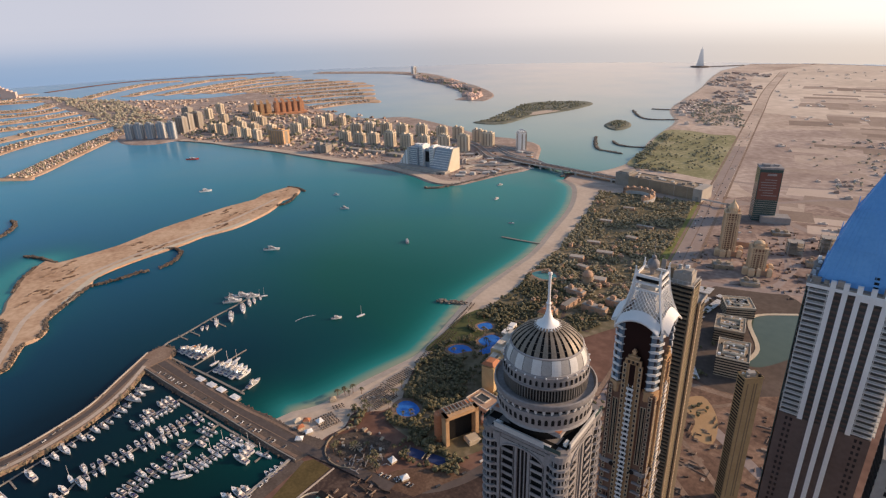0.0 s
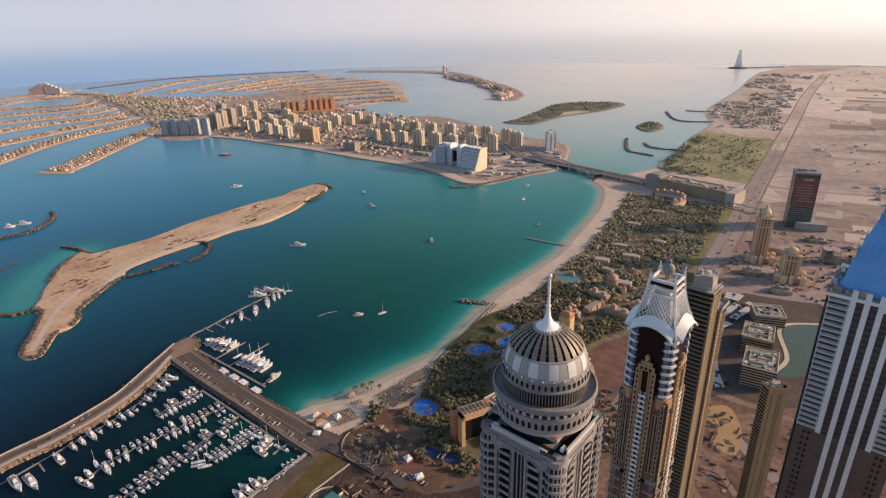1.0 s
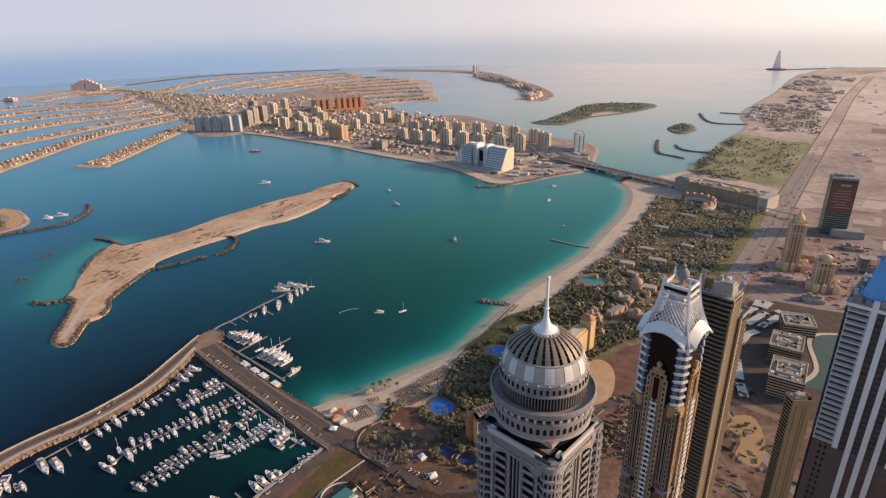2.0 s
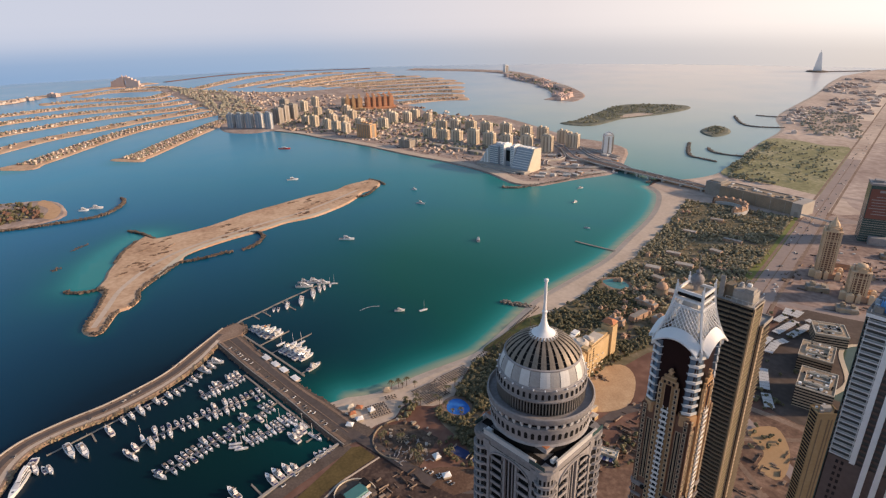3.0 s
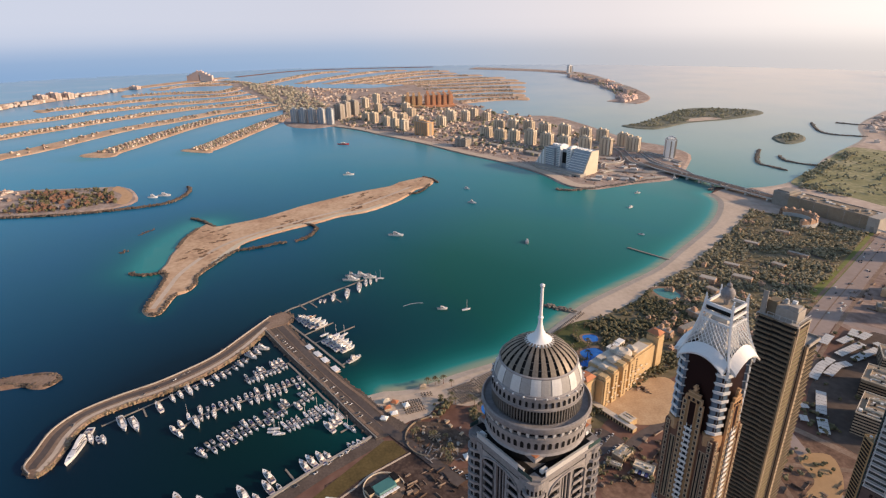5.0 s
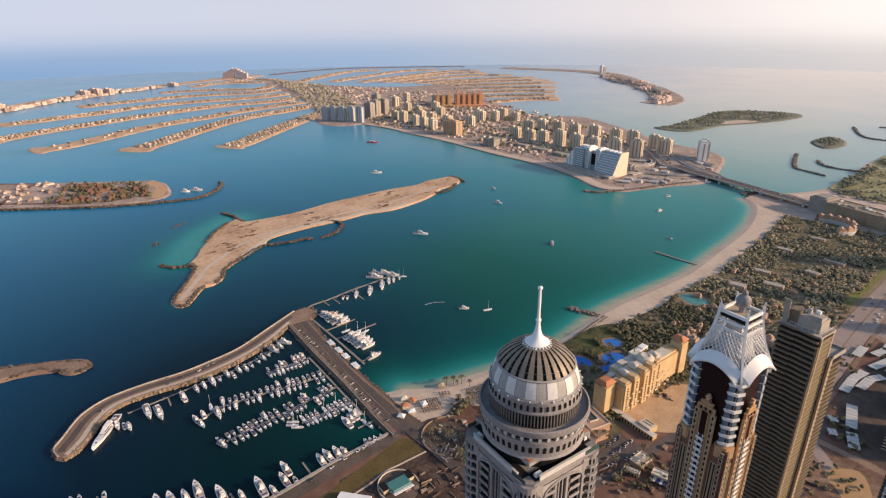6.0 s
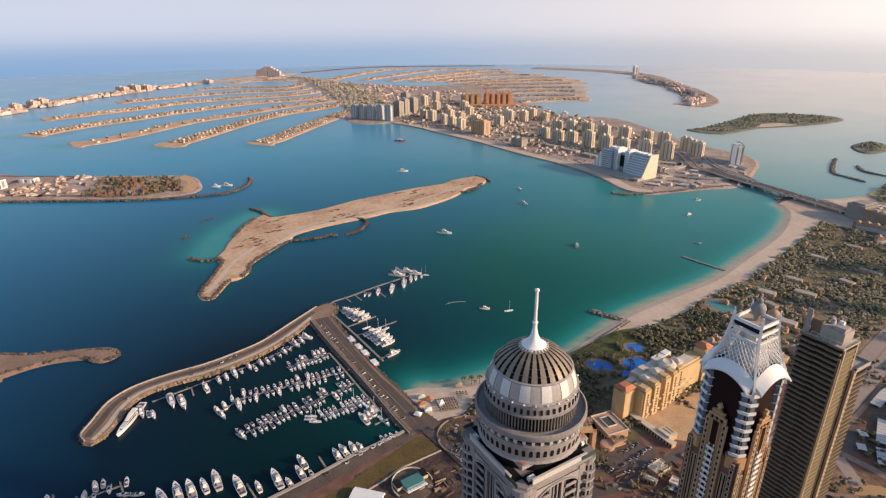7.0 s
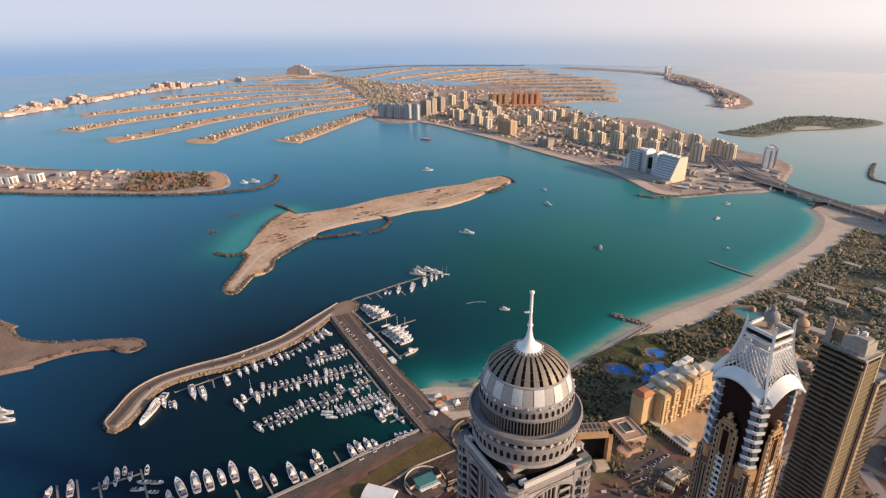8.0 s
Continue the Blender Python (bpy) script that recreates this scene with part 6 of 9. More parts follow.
structure("plot_ground", Geo().sheet(curve_through([(-440, 770), (-500, 900), (-560, 1060), (-620, 1180), (-540, 1330), (-380, 1290), (-200, 1100), (0, 980), (-60, 800), (-190, 820), (-300, 800)], True, 3)[::-1], 2.082), PLOT, "brown dusty plots beside the highway", "ground")
structure("coast_flat", Geo().sheet(curve_through(COAST[1:], steps=3) + [(-2240, 4530), (-1900, 4780), (-1860, 3800), (-1350, 2600), (-950, 1900), (-690, 1320), (-640, 1200), (-760, 1200)], 2.055), DESERT, "pale sandy flats along the far coast", "ground")
structure("bridge_verge", Geo().sheet([(-955, 1080), (-972, 1130), (-945, 1195), (-800, 1200), (-640, 1165), (-630, 1150), (-760, 1110), (-828, 1061)][::-1], 2.075), DESERT, "sandy verge at the foot of the bridge", "verge")
# Earth darkened below its own tone: the dimness of this corner is painted in
structure("dark_lots", Geo().sheet([(-425, 160), (-395, 75), (-365, 70), (-300, -60), (-200, -60), (-190, 150), (-285, 280), (-318, 262), (-345, 250), (-372, 176), (-384, 172), (-412, 160)], 2.05), surface("dimmed_lot_earth", [(0.035, 0.021, 0.018), (0.062, 0.038, 0.031), (0.118, 0.078, 0.062)], 0.04, 0.95, fine=8, spread=0.15), "trampled earth lots by the marina, dimness painted in", "ground")
structure("orange_earth", Geo().sheet([(-300, 300), (-180, 280), (-100, 330), (-60, 420), (-120, 560), (-190, 600), (-260, 560), (-330, 450)], 2.052), surface("orange_site_earth", [(0.10, 0.054, 0.038), (0.17, 0.099, 0.068), (0.29, 0.18, 0.125)], 0.025, 0.95, fine=9, spread=0.14), "orange-brown earth of the sites between the towers", "ground")
GARDEN_EDGE = [(-828, 1061), (-750, 927), (-706, 842), (-646, 729), (-621, 659), (-582, 569), (-560, 491), (-548, 439), (-527, 393), (-500, 321), (-470, 284), (-450, 264), (-446, 238), (-420, 235),
               (-385, 240), (-345, 240), (-335, 300), (-372, 360), (-400, 430), (-415, 520), (-400, 600), (-430, 700), (-470, 800), (-540, 960), (-590, 1080), (-630, 1150), (-760, 1110)]
structure("garden_ground", Geo().sheet(GARDEN_EDGE[::-1], 2.09), GARDEN, "planted resort gardens behind the beach", "garden")
LAWN = curve_through([(-648, 1178), (-596, 1053), (-540, 922), (-505, 823), (-479, 818), (-490, 880), (-543, 985), (-606, 1110)], True, 3)
structure("lawn_strip", Geo().sheet(LAWN[::-1] if sum(a[0] * b[1] - b[0] * a[1] for a, b in zip(LAWN, LAWN[1:] + LAWN[:1])) < 0 else LAWN, 2.13), surface("watered_lawn", [(0.115, 0.135, 0.035), (0.17, 0.185, 0.05), (0.24, 0.24, 0.09)], 0.02, 0.95, fine=8), "bright green lawn along the highway", "lawn")
structure("resort_lawn", Geo().sheet(curve_through([(-520, 345), (-500, 372), (-490, 400), (-520, 450), (-556, 475), (-560, 440), (-540, 390)], True, 4)[::-1], 2.14), surface("resort_grass", [(0.05, 0.06, 0.02), (0.075, 0.085, 0.028), (0.10, 0.105, 0.04)], 0.03, 0.95), "olive lawn beside the beach", "lawn")
# Grass paled so that its colour carries some haze
structure("golf_course", Geo().sheet(curve_through([(-1161, 1819), (-1103, 1878), (-1004, 1872), (-932, 1880), (-740, 1438), (-700, 1350), (-811, 1340), (-900, 1320), (-958, 1340), (-1045, 1558)][::-1], True, 4), 2.12), surface("golf_grass", [(0.18, 0.175, 0.085), (0.26, 0.245, 0.125), (0.43, 0.38, 0.25)], 0.012, 0.95, fine=8, spread=0.18), "green golf course beyond the bridge", "golf course")
# plots of bare earth, gravel and scrub on the plain inland
g, r = Geo(), random.Random(51)
for i in range(230):
    y = 1130 + 2300 * r.random() ** 1.3
    x = -0.42 * (y - 1190) - 560 + 60 + r.random() ** 1.2 * 1500
    s = 0.5 + y / 2400
    w, d, a = r.uniform(40, 190) * s, r.uniform(25, 90) * s, radians(24 + r.uniform(-5, 5))
    c, q = math.cos(a), math.sin(a)
    g.add([(x + u * w * c - v * d * q, y + u * w * q + v * d * c, 2.10 + 0.0004 * i) for u, v in ((0, 0), (1, 0.06 * r.random()), (0.96, 1), (0.04 * r.random(), 0.94))], [(0, 1, 2, 3)])
stuff("plain_plots", g, surface("plain_plot_earth", [(0.24, 0.175, 0.142), (0.36, 0.275, 0.228), (0.54, 0.43, 0.36)], 0.02, 0.95, fine=10, per_island=0.9, spread=0.4), "bare brown and sandy plots on the plain", "plots")
HIGHWAY = [(-447, 779), (-511, 931), (-596, 1133), (-692, 1362), (-858, 1758), (-1130, 2406), (-1433, 3129), (-1800, 4100)]
hw_line = curve_through([(-300, 430), (-359, 587)] + HIGHWAY, steps=5)
structure("highway", Geo().ribbon(hw_line[:31], 34, 2.19), PALE_ROAD, "wide grey highway along the coast", "road")
for off in (-21, 21):
    structure("highway_verge", Geo().ribbon([(x + off * 0.92, y + off * 0.39) for x, y in hw_line], 5, 2.2), DUSTY_PAVING, "sandy verge of the highway", "verge")
# Far stretch takes the desert's pale tone to carry haze
structure("far_highway", Geo().ribbon(hw_line[30:], 34, 2.20), DESERT, "far stretch of the coastal highway, faded by painted haze", "road")
structure("highway_median", Geo().ribbon(hw_line[:31], 1.6, 2.3, 2.0), DUSTY_PAVING, "dusty strip between the lanes", "verge")
for lane, (pts, w) in enumerate((([(-640, 1186), (-560, 1230), (-470, 1180), (-360, 1130), (-120, 1100)], 16), ([(-620, 1130), (-520, 1280), (-420, 1420), (-150, 1600)], 14), ([(-430, 780), (-340, 830), (-240, 900), (0, 980)], 14), ([(-330, 860), (-350, 980), (-400, 1080), (-470, 1190)], 10), ([(-690, 1362), (-560, 1420), (-380, 1560), (-50, 1900)], 14), ([(-296, 520), (-200, 480), (-60, 420)], 12), ([(-517, 1259), (-469, 1156), (-429, 1088), (-383, 1003), (-352, 948), (-334, 892), (-336, 850), (-370, 812), (-430, 782)], 11))):
    structure("road", Geo().ribbon(curve_through(pts, steps=6), w, 2.14 + 0.005 * lane), PALE_ROAD, "dusty side road through sandy plots", "road")
for pts in ([(-390, 790), (-330, 850), (-250, 800), (-190, 640), (-230, 560), (-300, 560), (-360, 660)],):
    structure("dark_plot", Geo().sheet(curve_through(pts, True, 4), 2.11), surface("dark_earth", [(0.062, 0.043, 0.036), (0.095, 0.068, 0.056), (0.145, 0.107, 0.088)], 0.02, 0.95), "dark earth of a building plot", "plot")
for lane, (pts, w) in enumerate((([(-310, 440), (-250, 420), (-180, 385), (-110, 350)], 6), ([(-290, 470), (-220, 445), (-150, 405), (-95, 385)], 5), ([(-265, 470), (-235, 520), (-215, 560)], 5), ([(-318, 520), (-250, 545), (-190, 560), (-130, 545)], 8), ([(-240, 330), (-215, 390), (-200, 440)], 5))):
    structure("site_lane", Geo().ribbon(curve_through(pts, steps=6), w, 2.14 + 0.004 * lane), DUSTY_PAVING, "dusty lane across the building site", "road")
structure("lagoon", Geo().sheet(curve_through([(-299, 722), (-301, 752), (-268, 792), (-222, 760), (-225, 690), (-240, 632), (-258, 628), (-262, 668)], True, 4), 2.17), POND, "still greenish lagoon", "water")
structure("lagoon_bank", Geo().ribbon(curve_through([(-257, 625), (-262, 668), (-300, 722), (-303, 754), (-270, 796)], steps=5), 5, 2.6, 2.0), SANDSTONE, "pale edge of the lagoon", "bank")
structure("sand_lot", Geo().sheet(curve_through([(-262, 498), (-252, 528), (-222, 505), (-205, 466), (-225, 462), (-235, 485)], True, 4), 2.18), surface("orange_sand", [(0.36, 0.22, 0.11), (0.46, 0.295, 0.155)], 0.05, 0.95), "orange sand in a building pit", "plot")
structure("car_park", Geo().sheet([(-344, 286), (-330, 315), (-340, 362), (-366, 352), (-372, 330)], 2.12), ASPHALT, "dark car park between the hotels", "car park")
structure("courtyard", Geo().sheet(curve_through([(-403, 372), (-370, 376), (-352, 398), (-352, 430), (-384, 468), (-412, 472), (-420, 430), (-412, 395)], True, 4), 2.16), surface("courtyard_sand", [(0.38, 0.24, 0.135), (0.48, 0.32, 0.19), (0.58, 0.42, 0.27)], 0.06, 0.95, fine=8, spread=0.2), "sunlit sandy hotel courtyard", "courtyard")
# Play ground and lot earth are darkened; the dimness there is in the colour
structure("site_ground", Geo().sheet([(-448, 176), (-436, 206), (-402, 222), (-376, 190), (-384, 172), (-412, 160)], 2.15), surface("site_earth", [(0.05, 0.035, 0.027), (0.085, 0.061, 0.047), (0.155, 0.115, 0.09)], 0.12, 0.95, fine=5, spread=0.15), "trampled earth of a play ground", "plot")
structure("beach_lot", Geo().sheet([(-372, 176), (-330, 200), (-322, 250), (-350, 236), (-366, 205)], 2.13), surface("red_earth", [(0.085, 0.046, 0.030), (0.13, 0.074, 0.048), (0.19, 0.12, 0.08)], 0.05, 0.95, spread=0.16), "reddish earth lot with vehicles", "plot")


def pool(x, y, pts, label="bright blue swimming pool", water=POOL):
    t = thing("swimming_pool", label, "swimming pool", x, y, 2.1)
    part("deck", Geo().sheet(curve_through([(a * 1.75, b * 1.75) for a, b in pts], True, 4), 0.14), DUSTY_PAVING, t)
    part("water", Geo().sheet(curve_through([(a * 1.3, b * 1.3) for a, b in pts], True, 4), 0.2), water, t)
    return t


pool(-434, 262, [(-9, -6), (2, -9), (10, 0), (6, 8), (-6, 9), (-12, 3)])
pool(-493, 379, [(-8, -8), (3, -7), (6, 2), (9, 9), (-2, 10), (-9, 3)])
pool(-486, 424, [(-7, -9), (7, -9), (7, 9), (-7, 9)])
pool(-517, 443, [(-7, -5), (3, -7), (7, 3), (0, 8), (-6, 5)])
pool(-470, 408, [(-4, -8), (4, -8), (4, 8), (-4, 8)], "pale blue pool with a terrace")
for x, y in ((-373, 232), (-353, 243)):
    t = thing("tennis_court", "dull blue tennis court behind trees", "tennis court", x, y, 2.1, 25)
    part("surface", Geo().box(0, 0, 0, 19, 11, 0.1), surface("court_blue", [(0.02, 0.035, 0.12), (0.03, 0.055, 0.16)], 0.1, 0.8), t)
    for sx in (-9.4, 9.4):
        part("fence", Geo().box(sx, 0, 0, 0.2, 11, 2.6), PONTOON, t)
pool(-582, 625, [(-14, -9), (6, -11), (16, 0), (8, 11), (-10, 9)], "turquoise water park pool", surface("teal_pool", [(0.05, 0.19, 0.19), (0.10, 0.28, 0.27)], 0.15, 0.2, spread=0.2))


# ---- trees ----
ICO = [(0, 0, 1), (0.89, 0, 0.45), (0.28, 0.85, 0.45), (-0.72, 0.53, 0.45), (-0.72, -0.53, 0.45), (0.28, -0.85, 0.45), (0.72, 0.53, -0.45), (-0.28, 0.85, -0.45), (-0.89, 0, -0.45), (-0.28, -0.85, -0.45), (0.72, -0.53, -0.45), (0, 0, -1)]
ICO_F = [(0, 1, 2), (0, 2, 3), (0, 3, 4), (0, 4, 5), (0, 5, 1), (1, 6, 2), (2, 7, 3), (3, 8, 4), (4, 9, 5), (5, 10, 1), (2, 6, 7), (3, 7, 8), (4, 8, 9), (5, 9, 10), (1, 10, 6)]


def tree_into(g, r, x, y, z, size):
    """A crown of ragged clumps on a short stem."""
    h = size * r.uniform(0.5, 0.95)
    for _ in range(r.randint(4, 6)):
        a, d = r.uniform(0, 6.283), r.uniform(0.1, 0.62) * size * 0.5
        cx, cy, cz = x + d * math.cos(a), y + d * math.sin(a), z + h * r.uniform(0.42, 0.85)
        s = size * r.uniform(0.2, 0.36)
        g.add([(cx + px * s * r.uniform(0.65, 1.3), cy + py * s * r.uniform(0.65, 1.3), cz + pz * s * r.uniform(0.6, 1.1)) for px, py, pz in ICO], ICO_F)


def grove(name, label, poly, n, size, seed, z=2.1, clear=(), leaf=LEAF):
    g, r = Geo(), random.Random(seed)
    xs, ys = [p[0] for p in poly], [p[1] for p in poly]
    made = 0
    while made < n:
        x, y = r.uniform(min(xs), max(xs)), r.uniform(min(ys), max(ys))
        if noise.noise(Vector((x * 0.02, y * 0.02, seed))) < -0.12 and r.random() < 0.85:
            made += 0.2
            continue
        if inside(LAWN, x, y) and r.random() < 0.94:
            continue
        if not inside(poly, x, y) or any(math.hypot(x - cx, y - cy) < cr for cx, cy, cr in clear):
            continue
        tree_into(g, r, x, y, z, size * r.uniform(0.6, 1.35))
        made += 1
    return stuff(name, g, leaf, label, "trees")


OPEN = [(-434, 262, 19), (-493, 379, 20), (-486, 424, 20), (-517, 443, 16), (-470, 408, 14), (-582, 625, 24), (-415, 352, 20), (-425, 395, 28), (-440, 430, 26), (-365, 270, 26), (-392, 325, 22), (-365, 226, 15), (-340, 238, 15), (-530, 400, 22), (-540, 440, 18), (-400, 400, 22)]
GROVE_NEAR = [(-606, 620), (-582, 569), (-560, 491), (-548, 439), (-527, 393), (-500, 321), (-470, 284), (-450, 264), (-446, 238), (-430, 235), (-380, 245), (-350, 250), (-345, 300), (-380, 350), (-410, 430), (-425, 520), (-412, 620)]
GROVE_FAR = [(-828, 1061), (-750, 927), (-706, 842), (-646, 729), (-606, 620), (-412, 620), (-440, 700), (-474, 800), (-500, 835), (-545, 945), (-600, 1075), (-636, 1152), (-740, 1100)]
grove("garden_trees", "dense dark green resort trees and palms behind the beach", GROVE_NEAR, 3000, 4.8, 21, clear=OPEN)
# Olive foliage lightened to carry the haze over the farther park
grove("park_grove", "dense dusty olive trees in the farther resort park, lightened by painted haze", GROVE_FAR, 4700, 5.2, 36, clear=OPEN, leaf=surface("olive_foliage", [(0.155, 0.132, 0.075), (0.25, 0.215, 0.13), (0.37, 0.315, 0.215)], 0.05, 0.85, fine=6, per_island=0.5, spread=0.3))
grove("hotel_trees", "thick dark green trees between the pools and the hotel", [(-468, 288), (-444, 262), (-385, 240), (-350, 246), (-392, 300), (-430, 350), (-480, 345)], 420, 5.6, 34, clear=[(-434, 262, 17), (-368, 280, 22), (-373, 232, 10), (-353, 243, 10), (-394, 322, 16), (-414, 360, 14)])
grove("court_trees", "dark trees round the tennis courts", [(-400, 236), (-385, 215), (-345, 228), (-325, 246), (-340, 262), (-375, 250)], 90, 5.0, 35, clear=[(-373, 232, 9), (-353, 243, 9)])
grove("street_trees", "dusty trees along the shore road and car parks", [(-345, 240), (-312, 230), (-296, 330), (-250, 420), (-232, 520), (-300, 500), (-330, 420), (-312, 340)], 170, 5.0, 31)
grove("lagoon_trees", "trees on the dark plots by the lagoon", [(-410, 690), (-330, 580), (-280, 540), (-240, 600), (-330, 760), (-400, 780)], 90, 5.0, 32, clear=[(-352, 650, 20), (-347, 672, 20), (-326, 738, 30), (-300, 668, 30), (-262, 604, 34), (-404, 724, 16), (-374, 719, 16), (-308, 596, 18)])
grove("park_trees", "dark trees round the far resort and golf course", [(-870, 1330), (-985, 1490), (-1100, 1790), (-1120, 1760), (-1000, 1440), (-900, 1290), (-780, 1350)], 420, 9.0, 22, leaf=HAZED_LEAF)
grove("golf_trees", "scattered trees on the golf course", [(-880, 1330), (-985, 1500), (-1110, 1800), (-945, 1860), (-740, 1420)], 260, 7.0, 27, leaf=HAZED_LEAF)
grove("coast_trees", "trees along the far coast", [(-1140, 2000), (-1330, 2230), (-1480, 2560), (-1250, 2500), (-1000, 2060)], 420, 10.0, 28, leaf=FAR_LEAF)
grove("plain_scrub", "scrub between the plots inland, greyed by painted haze", [(-520, 1480), (-760, 1960), (-300, 2500), (500, 2200), (200, 1500), (-200, 1250)], 420, 9.0, 33, leaf=FAR_LEAF)
grove("island_trees", "dark trees covering the low island", [(-1769, 1470), (-1790, 1570), (-1950, 1884), (-1970, 2030), (-1850, 2160), (-1770, 2130), (-1725, 1925), (-1732, 1728), (-1680, 1528)], 620, 8.0, 23, z=3.0, leaf=HAZED_LEAF, clear=[(-1752, 1820, 60)])
grove("round_island_trees", "dark trees covering the round island", [(-1365, 1770), (-1405, 1870), (-1361, 1870), (-1305, 1804), (-1295, 1728)], 90, 8.0, 24, z=3.0, leaf=HAZED_LEAF)
grove("crescent_trees", "garden trees among the villas of the crescent's end", [(-1640, -430), (-1600, -305), (-1575, -235), (-1440, -215), (-1420, -300), (-1440, -440)], 460, 7.5, 25, z=2.5)
grove("trunk_trees", "trees between the apartment blocks of the palm trunk", [(-1400, 900), (-1900, 700), (-2400, 400), (-2900, 420), (-2700, 900), (-2100, 1200), (-1500, 1250)], 700, 12.0, 26, z=2.5, leaf=HAZED_LEAF)
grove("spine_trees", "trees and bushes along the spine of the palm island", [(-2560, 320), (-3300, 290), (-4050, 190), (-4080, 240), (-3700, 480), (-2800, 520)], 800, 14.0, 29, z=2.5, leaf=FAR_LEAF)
grove("beach_bushes", "clumps of bushes along the edge of the beach", [(-484, 206), (-480, 222), (-460, 224), (-444, 214), (-446, 200), (-466, 202)], 34, 6.0, 30)

# date palms round the pools
def date_palm():
    t = thing("palm_tree", "tall date palm with drooping fronds in the resort garden", "palm tree", -440, 250, 2.1, 0, "palms in the resort")
    part("trunk", Geo().lathe([(0.32, 0), (0.24, 3), (0.22, 7.5), (0.35, 7.8), (0.05, 8.1)], 7), BROWN, t)
    g = Geo()
    for i in range(11):
        a = i * 2.4
        c, s = math.cos(a), math.sin(a)
        prev = None
        for u, z in ((0.2, 8.0), (1.4, 8.7), (2.7, 8.0), (3.6, 6.6)):
            w = 0.5 * (1 - abs(u - 1.6) / 2.6)
            cur = [(c * u - s * w, s * u + c * w, z - 0.25), (c * u, s * u, z), (c * u + s * w, s * u - c * w, z - 0.25)]
            if prev:
                g.add(prev + cur, [(0, 1, 4, 3), (1, 2, 5, 4)])
            prev = cur
    part("crown", g, LEAF, t)
    return t


palm = date_palm()
r = random.Random(3)
for i in range(125):
    u = r.random()
    cx, cy = r.choice(((-434, 262), (-493, 379), (-486, 424), (-517, 443), (-470, 408), (-415, 300), (-440, 330), (-395, 240), (-450, 290), (-400, 180), (-480, 220), (-340, 330)))
    a, d = r.uniform(0, 6.28), r.uniform(12, 32)
    m = pose(cx + d * math.cos(a), cy + d * math.sin(a), 2.1, 0, 0, r.uniform(0, 360)) @ Matrix.Scale(r.uniform(0.8, 1.3), 4)
    copy_thing(palm, m)

# sun shades in rows on the beach
g = Geo()
r = random.Random(8)


def shade_row(a, b, n, rows, gap):
    a, b = Vector(a), Vector(b)
    d = (b - a).normalized()
    q = Vector((d.y, -d.x))
    for j in range(rows):
        for i in range(n):
            if r.random() < 0.06:
                continue
            p = a.lerp(b, i / (n - 1)) + q * gap * j
            g.lathe([(1.15, 2.0), (0.6, 2.5), (0.05, 2.9)], 7, p.x, p.y)
            g.box(p.x, p.y, 0.0, 0.12, 0.12, 2.4)
            g.box(p.x + d.x * 1.5, p.y + d.y * 1.5, 0.0, 0.6, 1.5, 0.35)


shade_row((-488, 200), (-486, 210), 4, 2, 3.6)
shade_row((-480, 174), (-480, 194), 8, 5, 4.6)
shade_row((-482, 230), (-487, 260), 13, 7, 4.5)
shade_row((-490, 262), (-498, 305), 15, 4, 4.2)
shade_row((-502, 318), (-540, 395), 24, 4, 4.6)
shade_row((-545, 402), (-580, 470), 22, 2, 4.6)
shades = stuff("beach_shades", g, surface("thatch", [(0.045, 0.032, 0.026), (0.08, 0.06, 0.048), (0.12, 0.095, 0.075)], 0.3, 0.95, per_island=0.5), "rows of brown thatched sun shades on the sand", "sun shades")
shades.location.z = 2.05


# ---- hotels and blocks ----
def block(name, label, x, y, turn, w, d, h, wall, group="", tops=True, category="building", glass=FAR_GLASS, bay=9.0):
    """A block of flats: a stepped body with bays, upright window strips, a roof and roof houses."""
    t = thing(name, label, category, x, y, 2.0, turn, group)
    body = part("wall", Geo().box(0, 0, 0, w, d, h), wall, t)
    n = max(2, int(w / bay))
    for i in range(n):
        px = -w / 2 + w * (i + 0.5) / n
        for s in (-1, 1):
            part("bay", Geo().box(px, s * d / 2, 0, w / n * 0.42, 2.4, h * (0.93 if i % 2 else 1.0)), wall, t)
    part("roof", Geo().box(0, 0, h, w * 0.96, d * 0.9, 0.5), CONCRETE, t)
    for i in range(n):
        px = -w / 2 + w * (i + (1.0 if i < n - 1 else 0.98)) / n - 0.4
        for s in (-1, 1):
            part("window_strip", Geo().box(px, s * (d / 2 + 0.05), 3, w / n * 0.30, 0.3, h - 6), glass, body)
    for s in (-1, 1):
        part("window_strip", Geo().box(s * (w / 2 + 0.05), 0, 3, 0.3, d * 0.4, h - 6), glass, body)
    if tops:
        part("roof_house", Geo().box(-w * 0.22, 0, h + 0.5, w * 0.22, d * 0.5, 4.2).box(-w * 0.22, 0, h + 4.7, w * 0.12, d * 0.3, 1.6), wall, t)
        part("roof_house", Geo().box(w * 0.25, 0, h + 0.5, w * 0.18, d * 0.5, 3.4), wall, t)
        if h > 45:
            part("roof_crest", Geo().prism([(-w * 0.1, -d * 0.2), (w * 0.1, -d * 0.2), (w * 0.1, d * 0.2), (-w * 0.1, d * 0.2)], h + 0.5, h + 7, [(-w * 0.03, -d * 0.06), (w * 0.03, -d * 0.06), (w * 0.03, d * 0.06), (-w * 0.03, d * 0.06)]), wall, t)
    return t


FLATS = "cream apartment block with dark window strips on the palm trunk"
r = random.Random(17)
